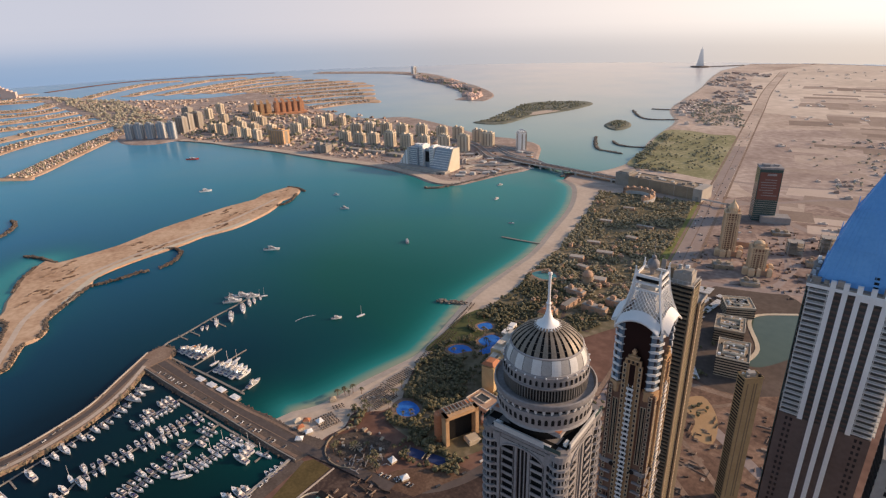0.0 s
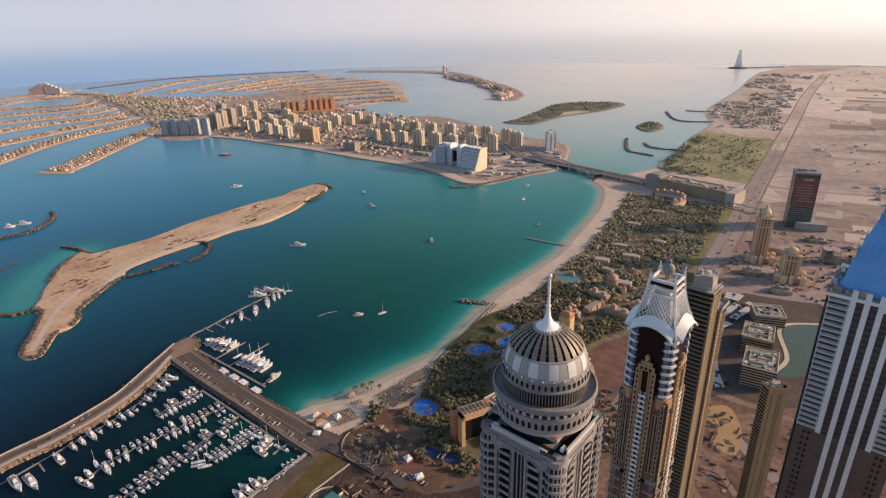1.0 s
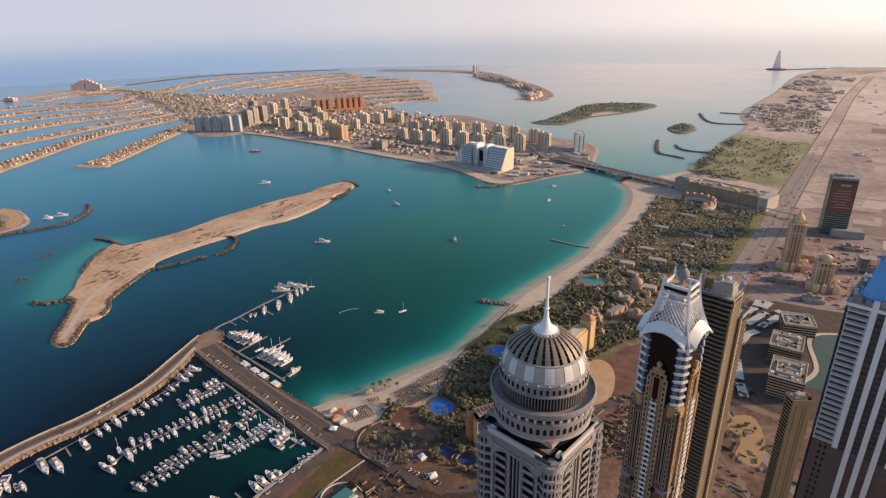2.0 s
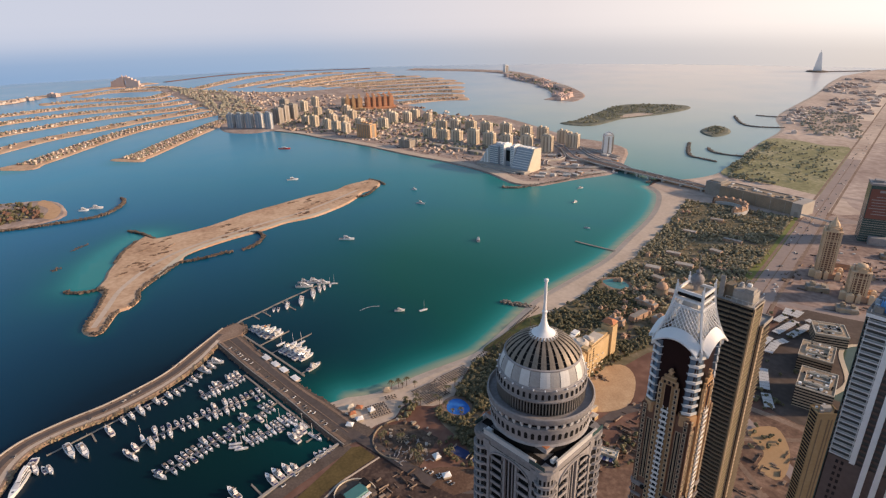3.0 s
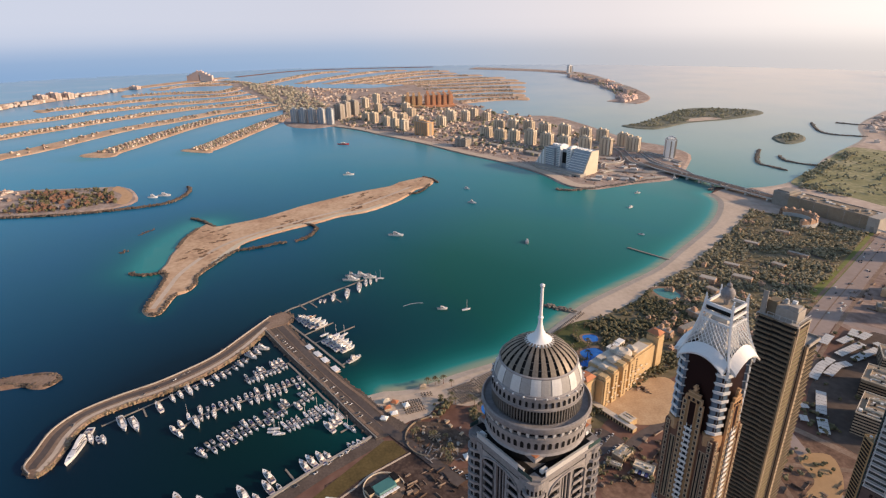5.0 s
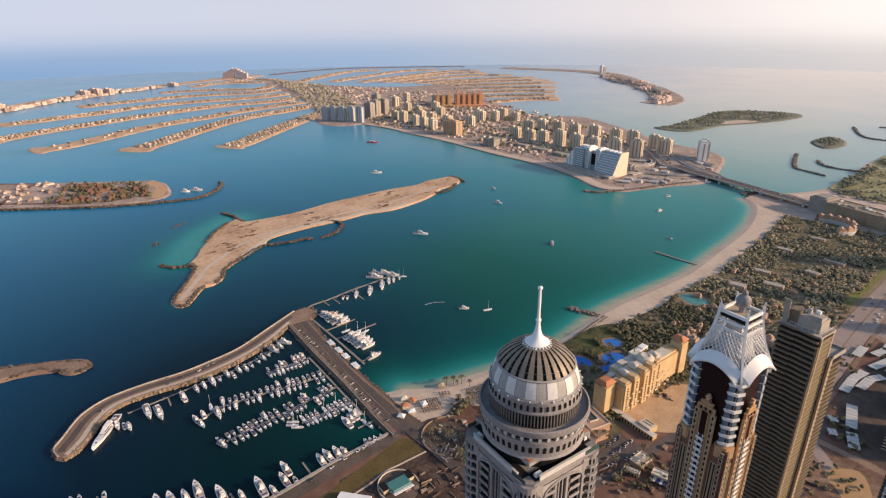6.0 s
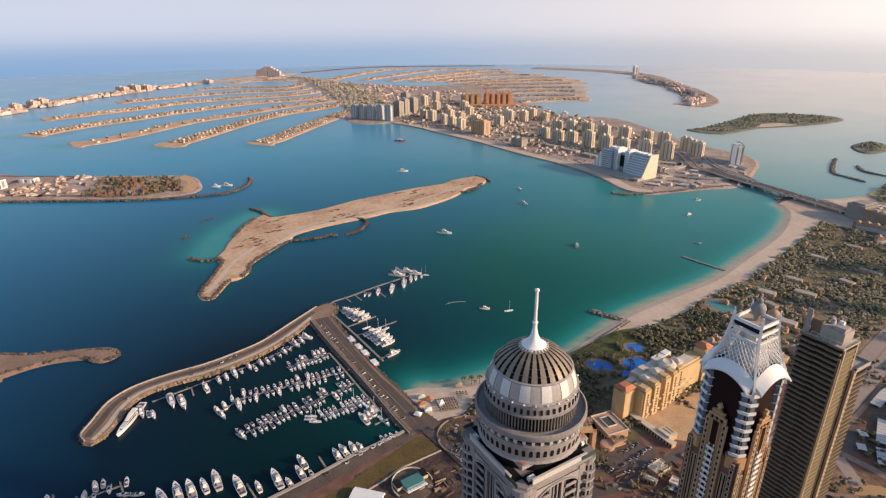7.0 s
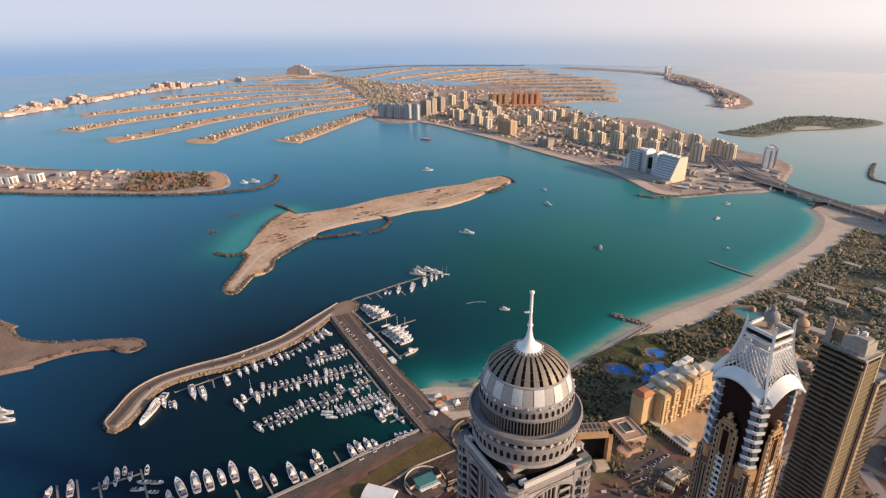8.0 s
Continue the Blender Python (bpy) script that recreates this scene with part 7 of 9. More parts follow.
rows_of_flats = [((-1790, 895), 46), ((-1734, 921), 48), ((-1682, 946), 50), ((-1614, 970), 55), ((-1557, 997), 52), ((-1498, 1024), 55), ((-1440, 1060), 56), ((-1390, 1100), 58), ((-1397, 1205), 52),
                 ((-1902, 1000), 44), ((-1850, 1030), 48), ((-1812, 1075), 52), ((-1752, 1105), 50), ((-1679, 1140), 52), ((-1598, 1170), 50), ((-1540, 1195), 50), ((-1470, 1225), 48),
                 ((-2040, 823), 50), ((-2136, 905), 46), ((-2122, 959), 48), ((-2177, 1018), 46), ((-2100, 1040), 44), ((-2220, 930), 42)]
for (x, y), h in rows_of_flats:
    block("apartment_block", FLATS, x, y, 27 + r.uniform(-4, 4), r.uniform(32, 40), r.uniform(18, 22), h * r.uniform(0.68, 0.88), SANDSTONE, "apartment blocks on the trunk")
for x, y, h in ((-2311, 601, 40), (-2250, 615, 44), (-2164, 640, 46), (-2095, 655, 46), (-2032, 672, 46), (-2280, 700, 40), (-2200, 720, 42), (-2403, 723, 44), (-2461, 817, 42), (-2330, 800, 40), (-2120, 760, 38), (-2500, 700, 44), (-2676, 686, 50), (-2795, 771, 52), (-2600, 620, 44), (-2720, 900, 40)):
    block("apartment_block", "sandstone-coloured apartment block on the palm trunk", x, y, 20 + r.uniform(-10, 10), r.uniform(30, 40), r.uniform(18, 24), h * r.uniform(0.74, 0.92), SANDSTONE, "apartment blocks on the trunk")
block("apartment_block", "golden sunlit apartment block at the water's edge", -1922, 712, 28, 62, 34, 47, GOLD, "apartment blocks on the trunk")
for x, y, h in ((-2395, 322, 58), (-2372, 352, 60), (-2350, 385, 60), (-2326, 418, 62), (-2286, 446, 66)):
    block("glass_apartment_tower", "blue-grey glass apartment tower at the water's edge", x, y, 50, 24, 22, h * 0.92, TRUNK_GLASS, "glass towers on the trunk", glass=PALE_STONE)
for x, y, h in ((-2382, 505, 62), (-2430, 540, 64), (-2467, 585, 62), (-2500, 560, 80)):
    block("apartment_block", "pale stone apartment tower near the glass towers", x, y, 30, 36, 26, h, CONCRETE, "apartment blocks on the trunk")
# Terracotta lightened so that its colour carries haze
HAZED_TERRACOTTA = surface("hazed_terracotta", [(0.44, 0.20, 0.11), (0.54, 0.27, 0.155), (0.62, 0.35, 0.21)], 0.03, 0.85, spread=0.2)


def terracotta_hotel(x, y, turn, w, d, h, wall, label):
    """A stepped hotel: a long body with projecting towers, each with a cap, and window strips between them."""
    t = thing("terracotta_hotel", label, "hotel", x, y, 2.0, turn)
    body = part("wall", Geo().box(0, 0, 0, w, d, h * 0.82), wall, t)
    n = max(3, int(w / 22))
    for i in range(n):
        px = -w / 2 + w * (i + 0.5) / n
        th = h * (1.0 if i in (0, n - 1) else 0.9 + 0.05 * (i % 2))
        for s in (-1, 1):
            tower = part("tower", Geo().box(px, s * (d / 2 - 2), 0, w / n * 0.42, 10, th), wall, t)
            part("tower_cap", Geo().prism([(px - w / n * 0.23, s * (d / 2 - 2) - 5.5), (px + w / n * 0.23, s * (d / 2 - 2) - 5.5), (px + w / n * 0.23, s * (d / 2 - 2) + 5.5), (px - w / n * 0.23, s * (d / 2 - 2) + 5.5)], th, th + 5, [(px - 1, s * (d / 2 - 2) - 1), (px + 1, s * (d / 2 - 2) - 1), (px + 1, s * (d / 2 - 2) + 1), (px - 1, s * (d / 2 - 2) + 1)]), wall, tower)
            if i < n - 1:
                part("window_strip", Geo().box(px + w / n / 2, s * (d / 2 + 0.05), 5, w / n * 0.3, 0.3, h * 0.7), BROWN, body)
    part("roof", Geo().box(0, 0, h * 0.82, w * 0.9, d * 0.6, 2.0), CONCRETE, t)
    part("podium", Geo().box(0, -d * 0.2, 0, w * 1.15, d * 1.3, 9), wall, t)
    return t


# Gold stands for the sunlight on this end of the terracotta hotel
terracotta_hotel(-2600, 900, 72, 80, 52, 60, GOLD, "large hotel in painted sunlit gold with towers and stepped roofline")
terracotta_hotel(-2570, 1015, 75, 130, 56, 64, HAZED_TERRACOTTA, "broad terracotta hotel with capped towers")
block("low_hotel", "grey unfinished building near the trunk beach", -1690, 765, 25, 46, 30, 24, CONCRETE)
for x, y, a, w in ((-1560, 880, 25, 60), (-1640, 850, 25, 50), (-1480, 905, 20, 60), (-1760, 820, 25, 50), (-1420, 950, 30, 40)):
    block("trunk_hall", "low brown building among plots on the trunk", x, y, a, w, 22, 8, CONCRETE, tops=False)


def sloped_hotel(x, y, turn):
    """Two blocks whose outer ends lean in like a ramp, joined by a lower glazed hall."""
    t = thing("sloped_hotel", "white and glass beach hotel with two sloping end walls", "hotel", x, y, 2.0, turn)
    def ramp(x0, x1, x2, d, h, mat):
        g = Geo()
        v = [(x0, -d / 2, 0), (x2, -d / 2, 0), (x2, -d / 2, h), (x1, -d / 2, h)]
        v += [(px, d / 2, pz) for px, _, pz in v]
        return g.add(v, [(0, 1, 2, 3), (7, 6, 5, 4), (0, 3, 7, 4), (1, 5, 6, 2), (3, 2, 6, 7), (0, 4, 5, 1)] if x2 > x0 else [(3, 2, 1, 0), (4, 5, 6, 7), (4, 7, 3, 0), (2, 6, 5, 1), (7, 6, 2, 3), (1, 5, 4, 0)])
    part("west_block", ramp(-92, -58, -26, 46, 56, TRUNK_GLASS), TRUNK_GLASS, t, "blue glass block with a sloping end")
    sec = [(-32, 0), (-4, 60), (24, 60), (24, 0)]
    part("east_block", Geo().add([(px, y, z) for px in (26, 80) for y, z in sec], [(0, 1, 2, 3), (7, 6, 5, 4), (0, 4, 5, 1), (1, 5, 6, 2), (2, 6, 7, 3)]), TRUNK_GLASS, t, "blue glass block with a sloping front")
    # Warm sandstone here paints the low sun onto the end wall
    part("east_end_wall", Geo().add([(px, y * 1.06, z * 1.02) for px in (80, 84) for y, z in sec], [(0, 1, 2, 3), (7, 6, 5, 4), (0, 4, 5, 1), (1, 5, 6, 2), (2, 6, 7, 3)]), SANDSTONE, t, "end wall with a sloping front edge, sunlit cream put into its colour")
    part("west_end_wall", Geo().add([(-93, -24, 0), (-93, 24, 0), (-58.5, 24, 57), (-58.5, -24, 57), (-90, -24, 0), (-90, 24, 0), (-55.5, 24, 57), (-55.5, -24, 57)], [(3, 2, 1, 0), (4, 5, 6, 7), (4, 7, 3, 0), (2, 6, 5, 1), (7, 6, 2, 3)]), STONE, t)
    part("link_hall", Geo().box(0, 8, 0, 52, 26, 50).box(0, 8, 50, 40, 20, 3), TRUNK_GLASS, t, "glazed hall between the blocks")
    for px in (-19, 17):
        part("link_tower", Geo().box(px, 2, 0, 13, 34, 62).box(px, 2, 62, 8, 20, 3), WHITE, t, "white tower flanking the hall")
        for i in range(12):
            part("window_band", Geo().box(px, -15.1, 4 + 4.8 * i, 10, 0.4, 2.2), TRUNK_GLASS, t)
    # Flat dark panel; the depth of a recess is only in its colour
    part("recess", Geo().box(-1, -5.3, 16, 20, 0.8, 30), DARK, t, "dark panel standing for the recess between the towers")
    part("podium", Geo().box(0, -34, 0, 170, 24, 7).box(0, -50, 0, 120, 12, 3.5), CONCRETE, t)
    for i in range(9):
        part("balcony_line", Geo().box(-44, -23.6, 5 + 5.6 * i, 36, 0.8, 1.2), WHITE, t)
        part("balcony_line", Geo().box(53, -32.3 + 28 * (5 + 5.9 * i) / 60, 5 + 5.9 * i, 52, 0.8, 1.2), WHITE, t)
    for i in range(7):
        part("terrace_step", Geo().box(-90 + 5.2 * i, 0, 0, 6, 49, 7 + 8 * i), WHITE if i % 2 else PALE_STONE, t, "white stepped terrace")
    for px in (-46, -36, 34, 44, 56, 70):
        part("roof_house", Geo().box(px, 4, 56, 7, 14, 6.5), WHITE, t)
    return t


sloped_hotel(-1293, 902, 17)
t = block("twin_hotel", "white and blue twin-tower hotel at the trunk's tip", -1305, 1268, 60, 22, 30, 52, TRUNK_GLASS, category="hotel")
t = block("twin_hotel", "white tower of the hotel at the trunk's tip", -1284, 1244, 60, 24, 32, 54, WHITE, category="hotel")


def transit_hall():
    t = thing("transit_hall", "long tan transit hall with a plain wall beside the bridge", "hall", -729, 1177, 2.0, 7)
    part("wall", Geo().box(0, 0, 0, 168, 46, 26), SHADED_TAN, t)
    part("parapet", Geo().box(0, -23, 26, 168, 0.8, 1.4).box(0, 23, 26, 168, 0.8, 1.4).box(-84, 0, 26, 0.8, 46, 1.4).box(84, 0, 26, 0.8, 46, 1.4), CONCRETE, t)
    part("end_block", Geo().box(-103, 0, 0, 36, 40, 30).box(-103, 0, 30, 26, 28, 2.5), CONCRETE, t, "grey glazed end block")
    part("corner_block", Geo().box(86, -4, 0, 20, 52, 28), CONCRETE, t)
    rr = random.Random(15)
    for i in range(16):
        part("roof_unit", Geo().box(-76 + 10 * i, rr.uniform(-14, 14), 26, rr.uniform(4, 8), rr.uniform(5, 12), rr.uniform(1.5, 4)), rr.choice((PALE_STONE, CONCRETE, SHADED_TAN)), t)
    for i in range(5):
        part("wall_joint", Geo().box(-60 + 30 * i, -23.1, 1, 0.6, 0.3, 24), CONCRETE, t)
    return t


def crescent_resort(x, y, turn):
    """A curved terrace of rooms round a court with pools."""
    t = thing("crescent_resort", "curved pink resort building round a court with dark pools", "resort", x, y, 2.0, turn)
    for r0, r1, h in ((34, 46, 7), (36, 44, 11), (38, 43, 14)):
        part("terrace", Geo().lathe([(r0, 0), (r0, h), (r1, h), (r1, 0)], 30, 0, 0, -40, 150), PALE_STONE if h < 8 else PINK_TAN, t)
    for k in range(9):
        a = radians(-34 + 22 * k)
        part("pavilion", Geo().box(40 * math.cos(a), 40 * math.sin(a), 0, 9, 8, 15, math.degrees(a)).prism([(40 * math.cos(a) + u, 40 * math.sin(a) + v) for u, v in ((-4.5, -4.5), (4.5, -4.5), (4.5, 4.5), (-4.5, 4.5))], 15, 18.5, [(40 * math.cos(a) + u, 40 * math.sin(a) + v) for u, v in ((-0.5, -0.5), (0.5, -0.5), (0.5, 0.5), (-0.5, 0.5))]), PINK_TAN, t)
    part("court", Geo().lathe([(0.1, 0.35), (33, 0.35), (33, 0)], 30), GARDEN, t)
    for px, py, w, d in ((-8, -6, 20, 9), (8, 8, 12, 14), (-14, 12, 10, 8)):
        part("pool", Geo().sheet(curve_through([(px - w / 2, py - d / 2), (px + w / 2, py - d / 3), (px + w / 2.4, py + d / 2), (px - w / 3, py + d / 2.2)], True, 3), 0.5), POND, t, "dark blue-green pool")
    return t


crescent_resort(-745, 1080, 10)


def bridge():
    t = thing("bridge", "long low road bridge on piers across the channel", "bridge", 0, 0, 0)
    line = curve_through([(-640, 1190), (-740, 1182), (-839, 1165), (-966, 1146), (-1060, 1135), (-1150, 1120), (-1240, 1120)], steps=5)
    part("deck", Geo().ribbon(line, 30, 9.5, 8.0), CONCRETE, t)
    part("roadway", Geo().ribbon(line, 25, 9.56), ASPHALT, t)
    for off in (-14.6, 14.6):
        part("parapet", Geo().ribbon([(x, y + off) for x, y in line], 0.8, 10.8, 7.6), PALE_STONE, t)
    for i in range(3, len(line) - 4, 2):
        x, y = line[i]
        for off in (-9, 9):
            part("pier", Geo().box(x, y + off, -1, 5, 6, 9.2), PALE_STONE, t)
    return t


bridge()
transit_hall()


def flyover(line, w, z):
    t = thing("flyover", "raised road with pale parapets at the trunk's tip", "flyover", 0, 0, 0)
    pts = curve_through(line, steps=6)
    part("deck", Geo().ribbon(pts, w, z, 2.3), CONCRETE, t)
    part("roadway", Geo().ribbon(pts, w - 3.0, z + 0.06), surface("worn_roadway", [(0.17, 0.125, 0.108), (0.24, 0.185, 0.16), (0.32, 0.255, 0.225)], 0.03, 0.9) if "worn_roadway" not in bpy.data.materials else bpy.data.materials["worn_roadway"], t)
    for off in (-0.5, 0.5):
        part("parapet", Geo().ribbon(shifted(pts, off * (w - 0.8)), 0.9, z + 1.3, z), PALE_STONE, t)
    return t


flyover([(-1060, 1135), (-1158, 1160), (-1210, 1128), (-1260, 1106), (-1321, 1130), (-1427, 1176), (-1561, 1186)], 20, 7.0)
flyover([(-1150, 1152), (-1158, 1086), (-1180, 1043), (-1215, 1000), (-1212, 960)], 11, 5.6)
flyover([(-1214, 1225), (-1294, 1228), (-1370, 1226), (-1431, 1196)], 12, 5.2)
flyover([(-1112, 1085), (-1122, 1027), (-1147, 990), (-1184, 980)], 9, 3.6)
flyover([(-1250, 990), (-1286, 1022), (-1284, 1060), (-1298, 1092), (-1340, 1118)], 11, 6.2)
flyover([(-1165, 1170), (-1240, 1170), (-1310, 1190), (-1420, 1240)], 13, 4.4)
r = random.Random(93)
for x, y in ((-1133, 972), (-1130, 1015), (-1120, 990), (-1150, 940), (-1160, 905), (-1205, 1060), (-1235, 1050), (-1255, 1215), (-1300, 1255), (-1240, 1080), (-1190, 1190), (-1330, 1075), (-1340, 1020), (-1180, 930)):
    t = thing("site_hut", "low pale site building by the flyovers", "building", x, y, 2.5, r.uniform(0, 60), "site buildings")
    w, d, h = r.uniform(12, 26), r.uniform(8, 14), r.uniform(3, 6)
    part("wall", Geo().box(0, 0, 0, w, d, h), r.choice((PALE_STONE, CONCRETE, PINK_TAN)), t)
    part("roof", Geo().box(0, 0, h, w + 0.8, d + 0.8, 0.5).box(w * 0.2, 0, h + 0.5, 3, 3, 1.4), PALE_STONE, t)
DUSTY_ROAD = surface("dusty_pale_road", [(0.36, 0.30, 0.255), (0.46, 0.39, 0.335)], 0.02, 0.9)
for pts, w in (([(-1240, 1120), (-1330, 1110), (-1440, 1010), (-1600, 900), (-1800, 800), (-2100, 680), (-2400, 620), (-2800, 560), (-3400, 420), (-4050, 200)], 22), ([(-1180, 1125), (-1230, 1060), (-1280, 1030), (-1340, 1060), (-1330, 1110)], 10), ([(-1160, 1110), (-1140, 1040), (-1150, 960), (-1200, 960), (-1260, 1020)], 10), ([(-1250, 1150), (-1330, 1190), (-1340, 1250)], 9), ([(-1300, 1040), (-1250, 1000), (-1180, 1010), (-1170, 1070), (-1240, 1110)], 9)):
    structure("trunk_road", Geo().ribbon(curve_through(pts, steps=6), w, 2.62), DUSTY_ROAD, "pale road on the palm trunk", "road")
structure("trunk_beach", Geo().ribbon(curve_through([(-1112, 868), (-1150, 832), (-1245, 832), (-1330, 822), (-1450, 791), (-1560, 746), (-1663, 711), (-1775, 676), (-1900, 626), (-2000, 581), (-2090, 550), (-2180, 505), (-2240, 462)], steps=4), 30, 2.64), SAND, "pale beach along the palm trunk", "beach")


def gold_hotel(x, y, turn):
    t = thing("beach_hotel", "tall ochre beach hotel with white roofs and a domed hall", "hotel", x, y, 2.0, turn)
    part("gate_block", Geo().box(-8, -42, 0, 15, 16, 34).box(-8, -42, 34, 11, 12, 2.2), CREAM_GOLD, t)
    part("tiled_roof", Geo().prism([(-16, -50.5), (0, -50.5), (0, -33.5), (-16, -33.5)], 36.2, 39.5, [(-12, -47), (-4, -47), (-4, -37), (-12, -37)]), TERRACOTTA, t, "orange tiled roof")
    part("south_wing", Geo().box(0, -20, 0, 17, 26, 33).box(0, -20, 33, 15, 23, 1.2), CREAM_GOLD, t)
    for i, (px, py, h) in enumerate(((4, -27, 35), (5, -13, 37), (6, 3, 39), (5, 18, 38), (2, 32, 36))):
        part("bay_tower", Geo().box(px, py, 0, 12, 9, h).box(px, py, h, 9, 6.5, 2), CREAM_GOLD, t)
        for z in np.arange(3, h - 4, 3.2):
            part("window", Geo().box(px + 6.1, py, z, 0.3, 2.2, 1.7), GLASS, t)
    part("main_wing", Geo().box(-3, 12, 0, 18, 44, 35), CREAM_GOLD, t)
    part("west_wing", Geo().box(-19, 16, 0, 15, 52, 31).box(-17, -16, 0, 12, 26, 27), CREAM_GOLD, t)
    part("west_roof", Geo().box(-19, 16, 31, 14, 50, 0.9).box(-17, -16, 27, 11, 25, 0.9).box(-20, 4, 31.9, 8, 9, 3).box(-18, 30, 31.9, 9, 10, 3.4).box(-17, -20, 27.9, 7, 8, 2.6), ROOF_WHITE, t, "limewashed roofs with stair houses")
    part("main_roof", Geo().box(-3, 12, 35, 17, 42, 1.0).box(-4, 6, 36, 9, 12, 2.5).box(-2, 50, 35.5, 13, 24, 0.8), ROOF_WHITE, t, "white flat roofs")
    part("north_wing", Geo().box(-3, 56, 0, 18, 46, 33).box(-3, 56, 33, 14, 36, 2.5), CREAM_GOLD, t)
    part("north_tower", Geo().box(1, 82, 0, 15, 13, 42).box(1, 82, 42, 11, 9, 3), CREAM_GOLD, t)
    part("tower_roof", Geo().prism([(-7, 75), (9, 75), (9, 89), (-7, 89)], 45, 49, [(-2, 80), (4, 80), (4, 84), (-2, 84)]), TERRACOTTA, t, "orange tiled roof of the end tower")
    for py, h in ((-14, 36.2), (2, 38.5), (40, 37.5)):
        part("roof_pavilion", Geo().box(-4, py, h - 1.5, 10, 7, 3.2).prism([(-10, py - 4), (2, py - 4), (2, py + 4), (-10, py + 4)], h + 1.7, h + 3.4, [(-5, py - 1), (-3, py - 1), (-3, py + 1), (-5, py + 1)]), ROOF_WHITE, t)
    for i in range(14):
        part("balcony", Geo().box(11.3, -24 + 5.6 * i, 5.0 + 3 * (i % 3), 1.2, 3.4, 1.0).box(11.3, -24 + 5.6 * i, 17.0 + 3 * (i % 3), 1.2, 3.4, 1.0), SANDSTONE, t)
    part("rotunda", Geo().lathe([(9.5, 35), (9.5, 38.5), (8.2, 39.2), (8.0, 40.2), (5.0, 41.6), (4.6, 41.0), (0.1, 40.6)], 28, -6, 26), ROOF_WHITE, t, "white ring-shaped rotunda roof")
    for i in range(7):
        part("pool_terrace", Geo().box(-22 - 0.5 * i, -16 + 7 * i, 0, 8, 5.5, 3.0 + 0.3 * (i % 2)), ROOF_WHITE, t)
    return t


gold_hotel(-412, 398, 20)


def court_arcade(x, y, turn, l):
    t = thing("court_arcade", "low cream arcade closing the sandy hotel courtyard", "arcade", x, y, 2.0, turn)
    part("wall", Geo().box(0, 0, 0, l, 6, 4.6), CREAM_GOLD, t)
    part("roof", Geo().box(0, 0, 4.6, l + 0.8, 6.8, 0.5), ROOF_WHITE, t)
    n = int(l / 3.4)
    for i in range(n):
        part("arch", Geo().box(-l / 2 + l * (i + 0.5) / n, -3.05, 0.3, 1.8, 0.3, 3.2), DARK, t)
    part("gate_house", Geo().box(l * 0.24, 7, 0, 15, 12, 6.5).box(l * 0.24, 7, 6.5, 10, 0.6, 1.0).box(l * 0.24, 11, 6.5, 10, 0.6, 1.0), CREAM_GOLD, t)
    part("gate_roof", Geo().box(l * 0.24, 7, 6.5, 14, 11, 0.4), ROOF_WHITE, t)
    return t


court_arcade(-375, 371, 15, 56)


def pool_bar(x, y, turn):
    t = thing("pool_bar", "low white pool bar with stepped flat roofs", "bar", x, y, 2.1, turn)
    part("wall", Geo().box(0, 0, 0, 30, 8, 3.6), ROOF_WHITE, t)
    part("roof", Geo().box(-5, 0, 3.6, 18, 9, 0.5).box(10, 0.5, 3.6, 11, 8, 1.4), WHITE, t, "white flat roof")
    for i in range(5):
        part("opening", Geo().box(-12 + 5.6 * i, -4.05, 0.6, 3.2, 0.3, 2.2), DARK, t)
    return t


pool_bar(-488, 460, 110)


def frame_hotel(x, y, turn):
    t = thing("frame_hotel", "terracotta hotel block with a tall framed opening", "hotel", x, y, 2.0, turn)
    part("back_block", Geo().box(-5, 0, 0, 9, 46, 35), TERRACOTTA, t)
    # Posts and beam are gold: sunlight on the frame put into the colour
    for s in (-1, 1):
        part("frame_post", Geo().box(4.5, s * 20.5, 0, 12, 4.6, 36), GOLD, t)
    part("frame_beam", Geo().box(4.5, 0, 31.8, 12, 45.6, 4.2), GOLD, t)
    part("glazed_recess", Geo().box(0.4, 0, 0, 2.0, 36.5, 31.8), DARK, t, "dark glazed recess")
    part("porch", Geo().box(16, 10, 0, 14, 16, 4.5).box(16, 10, 4.5, 11, 13, 0.6), SANDSTONE, t)
    part("end_bay", Geo().lathe([(6, 0), (6, 33), (5, 34), (0.1, 34)], 16, -6, -23), TERRACOTTA, t)
    for i in range(8):
        part("roof_pergola", Geo().box(-1, -18 + 5 * i, 36, 13, 0.7, 2.2), CONCRETE, t)
    for px in (-6, 4):
        part("roof_rail", Geo().box(px, 0, 38.0, 0.7, 40, 0.5), CONCRETE, t)
    return t


frame_hotel(-368, 280, -8).scale = (0.85, 0.82, 0.95)
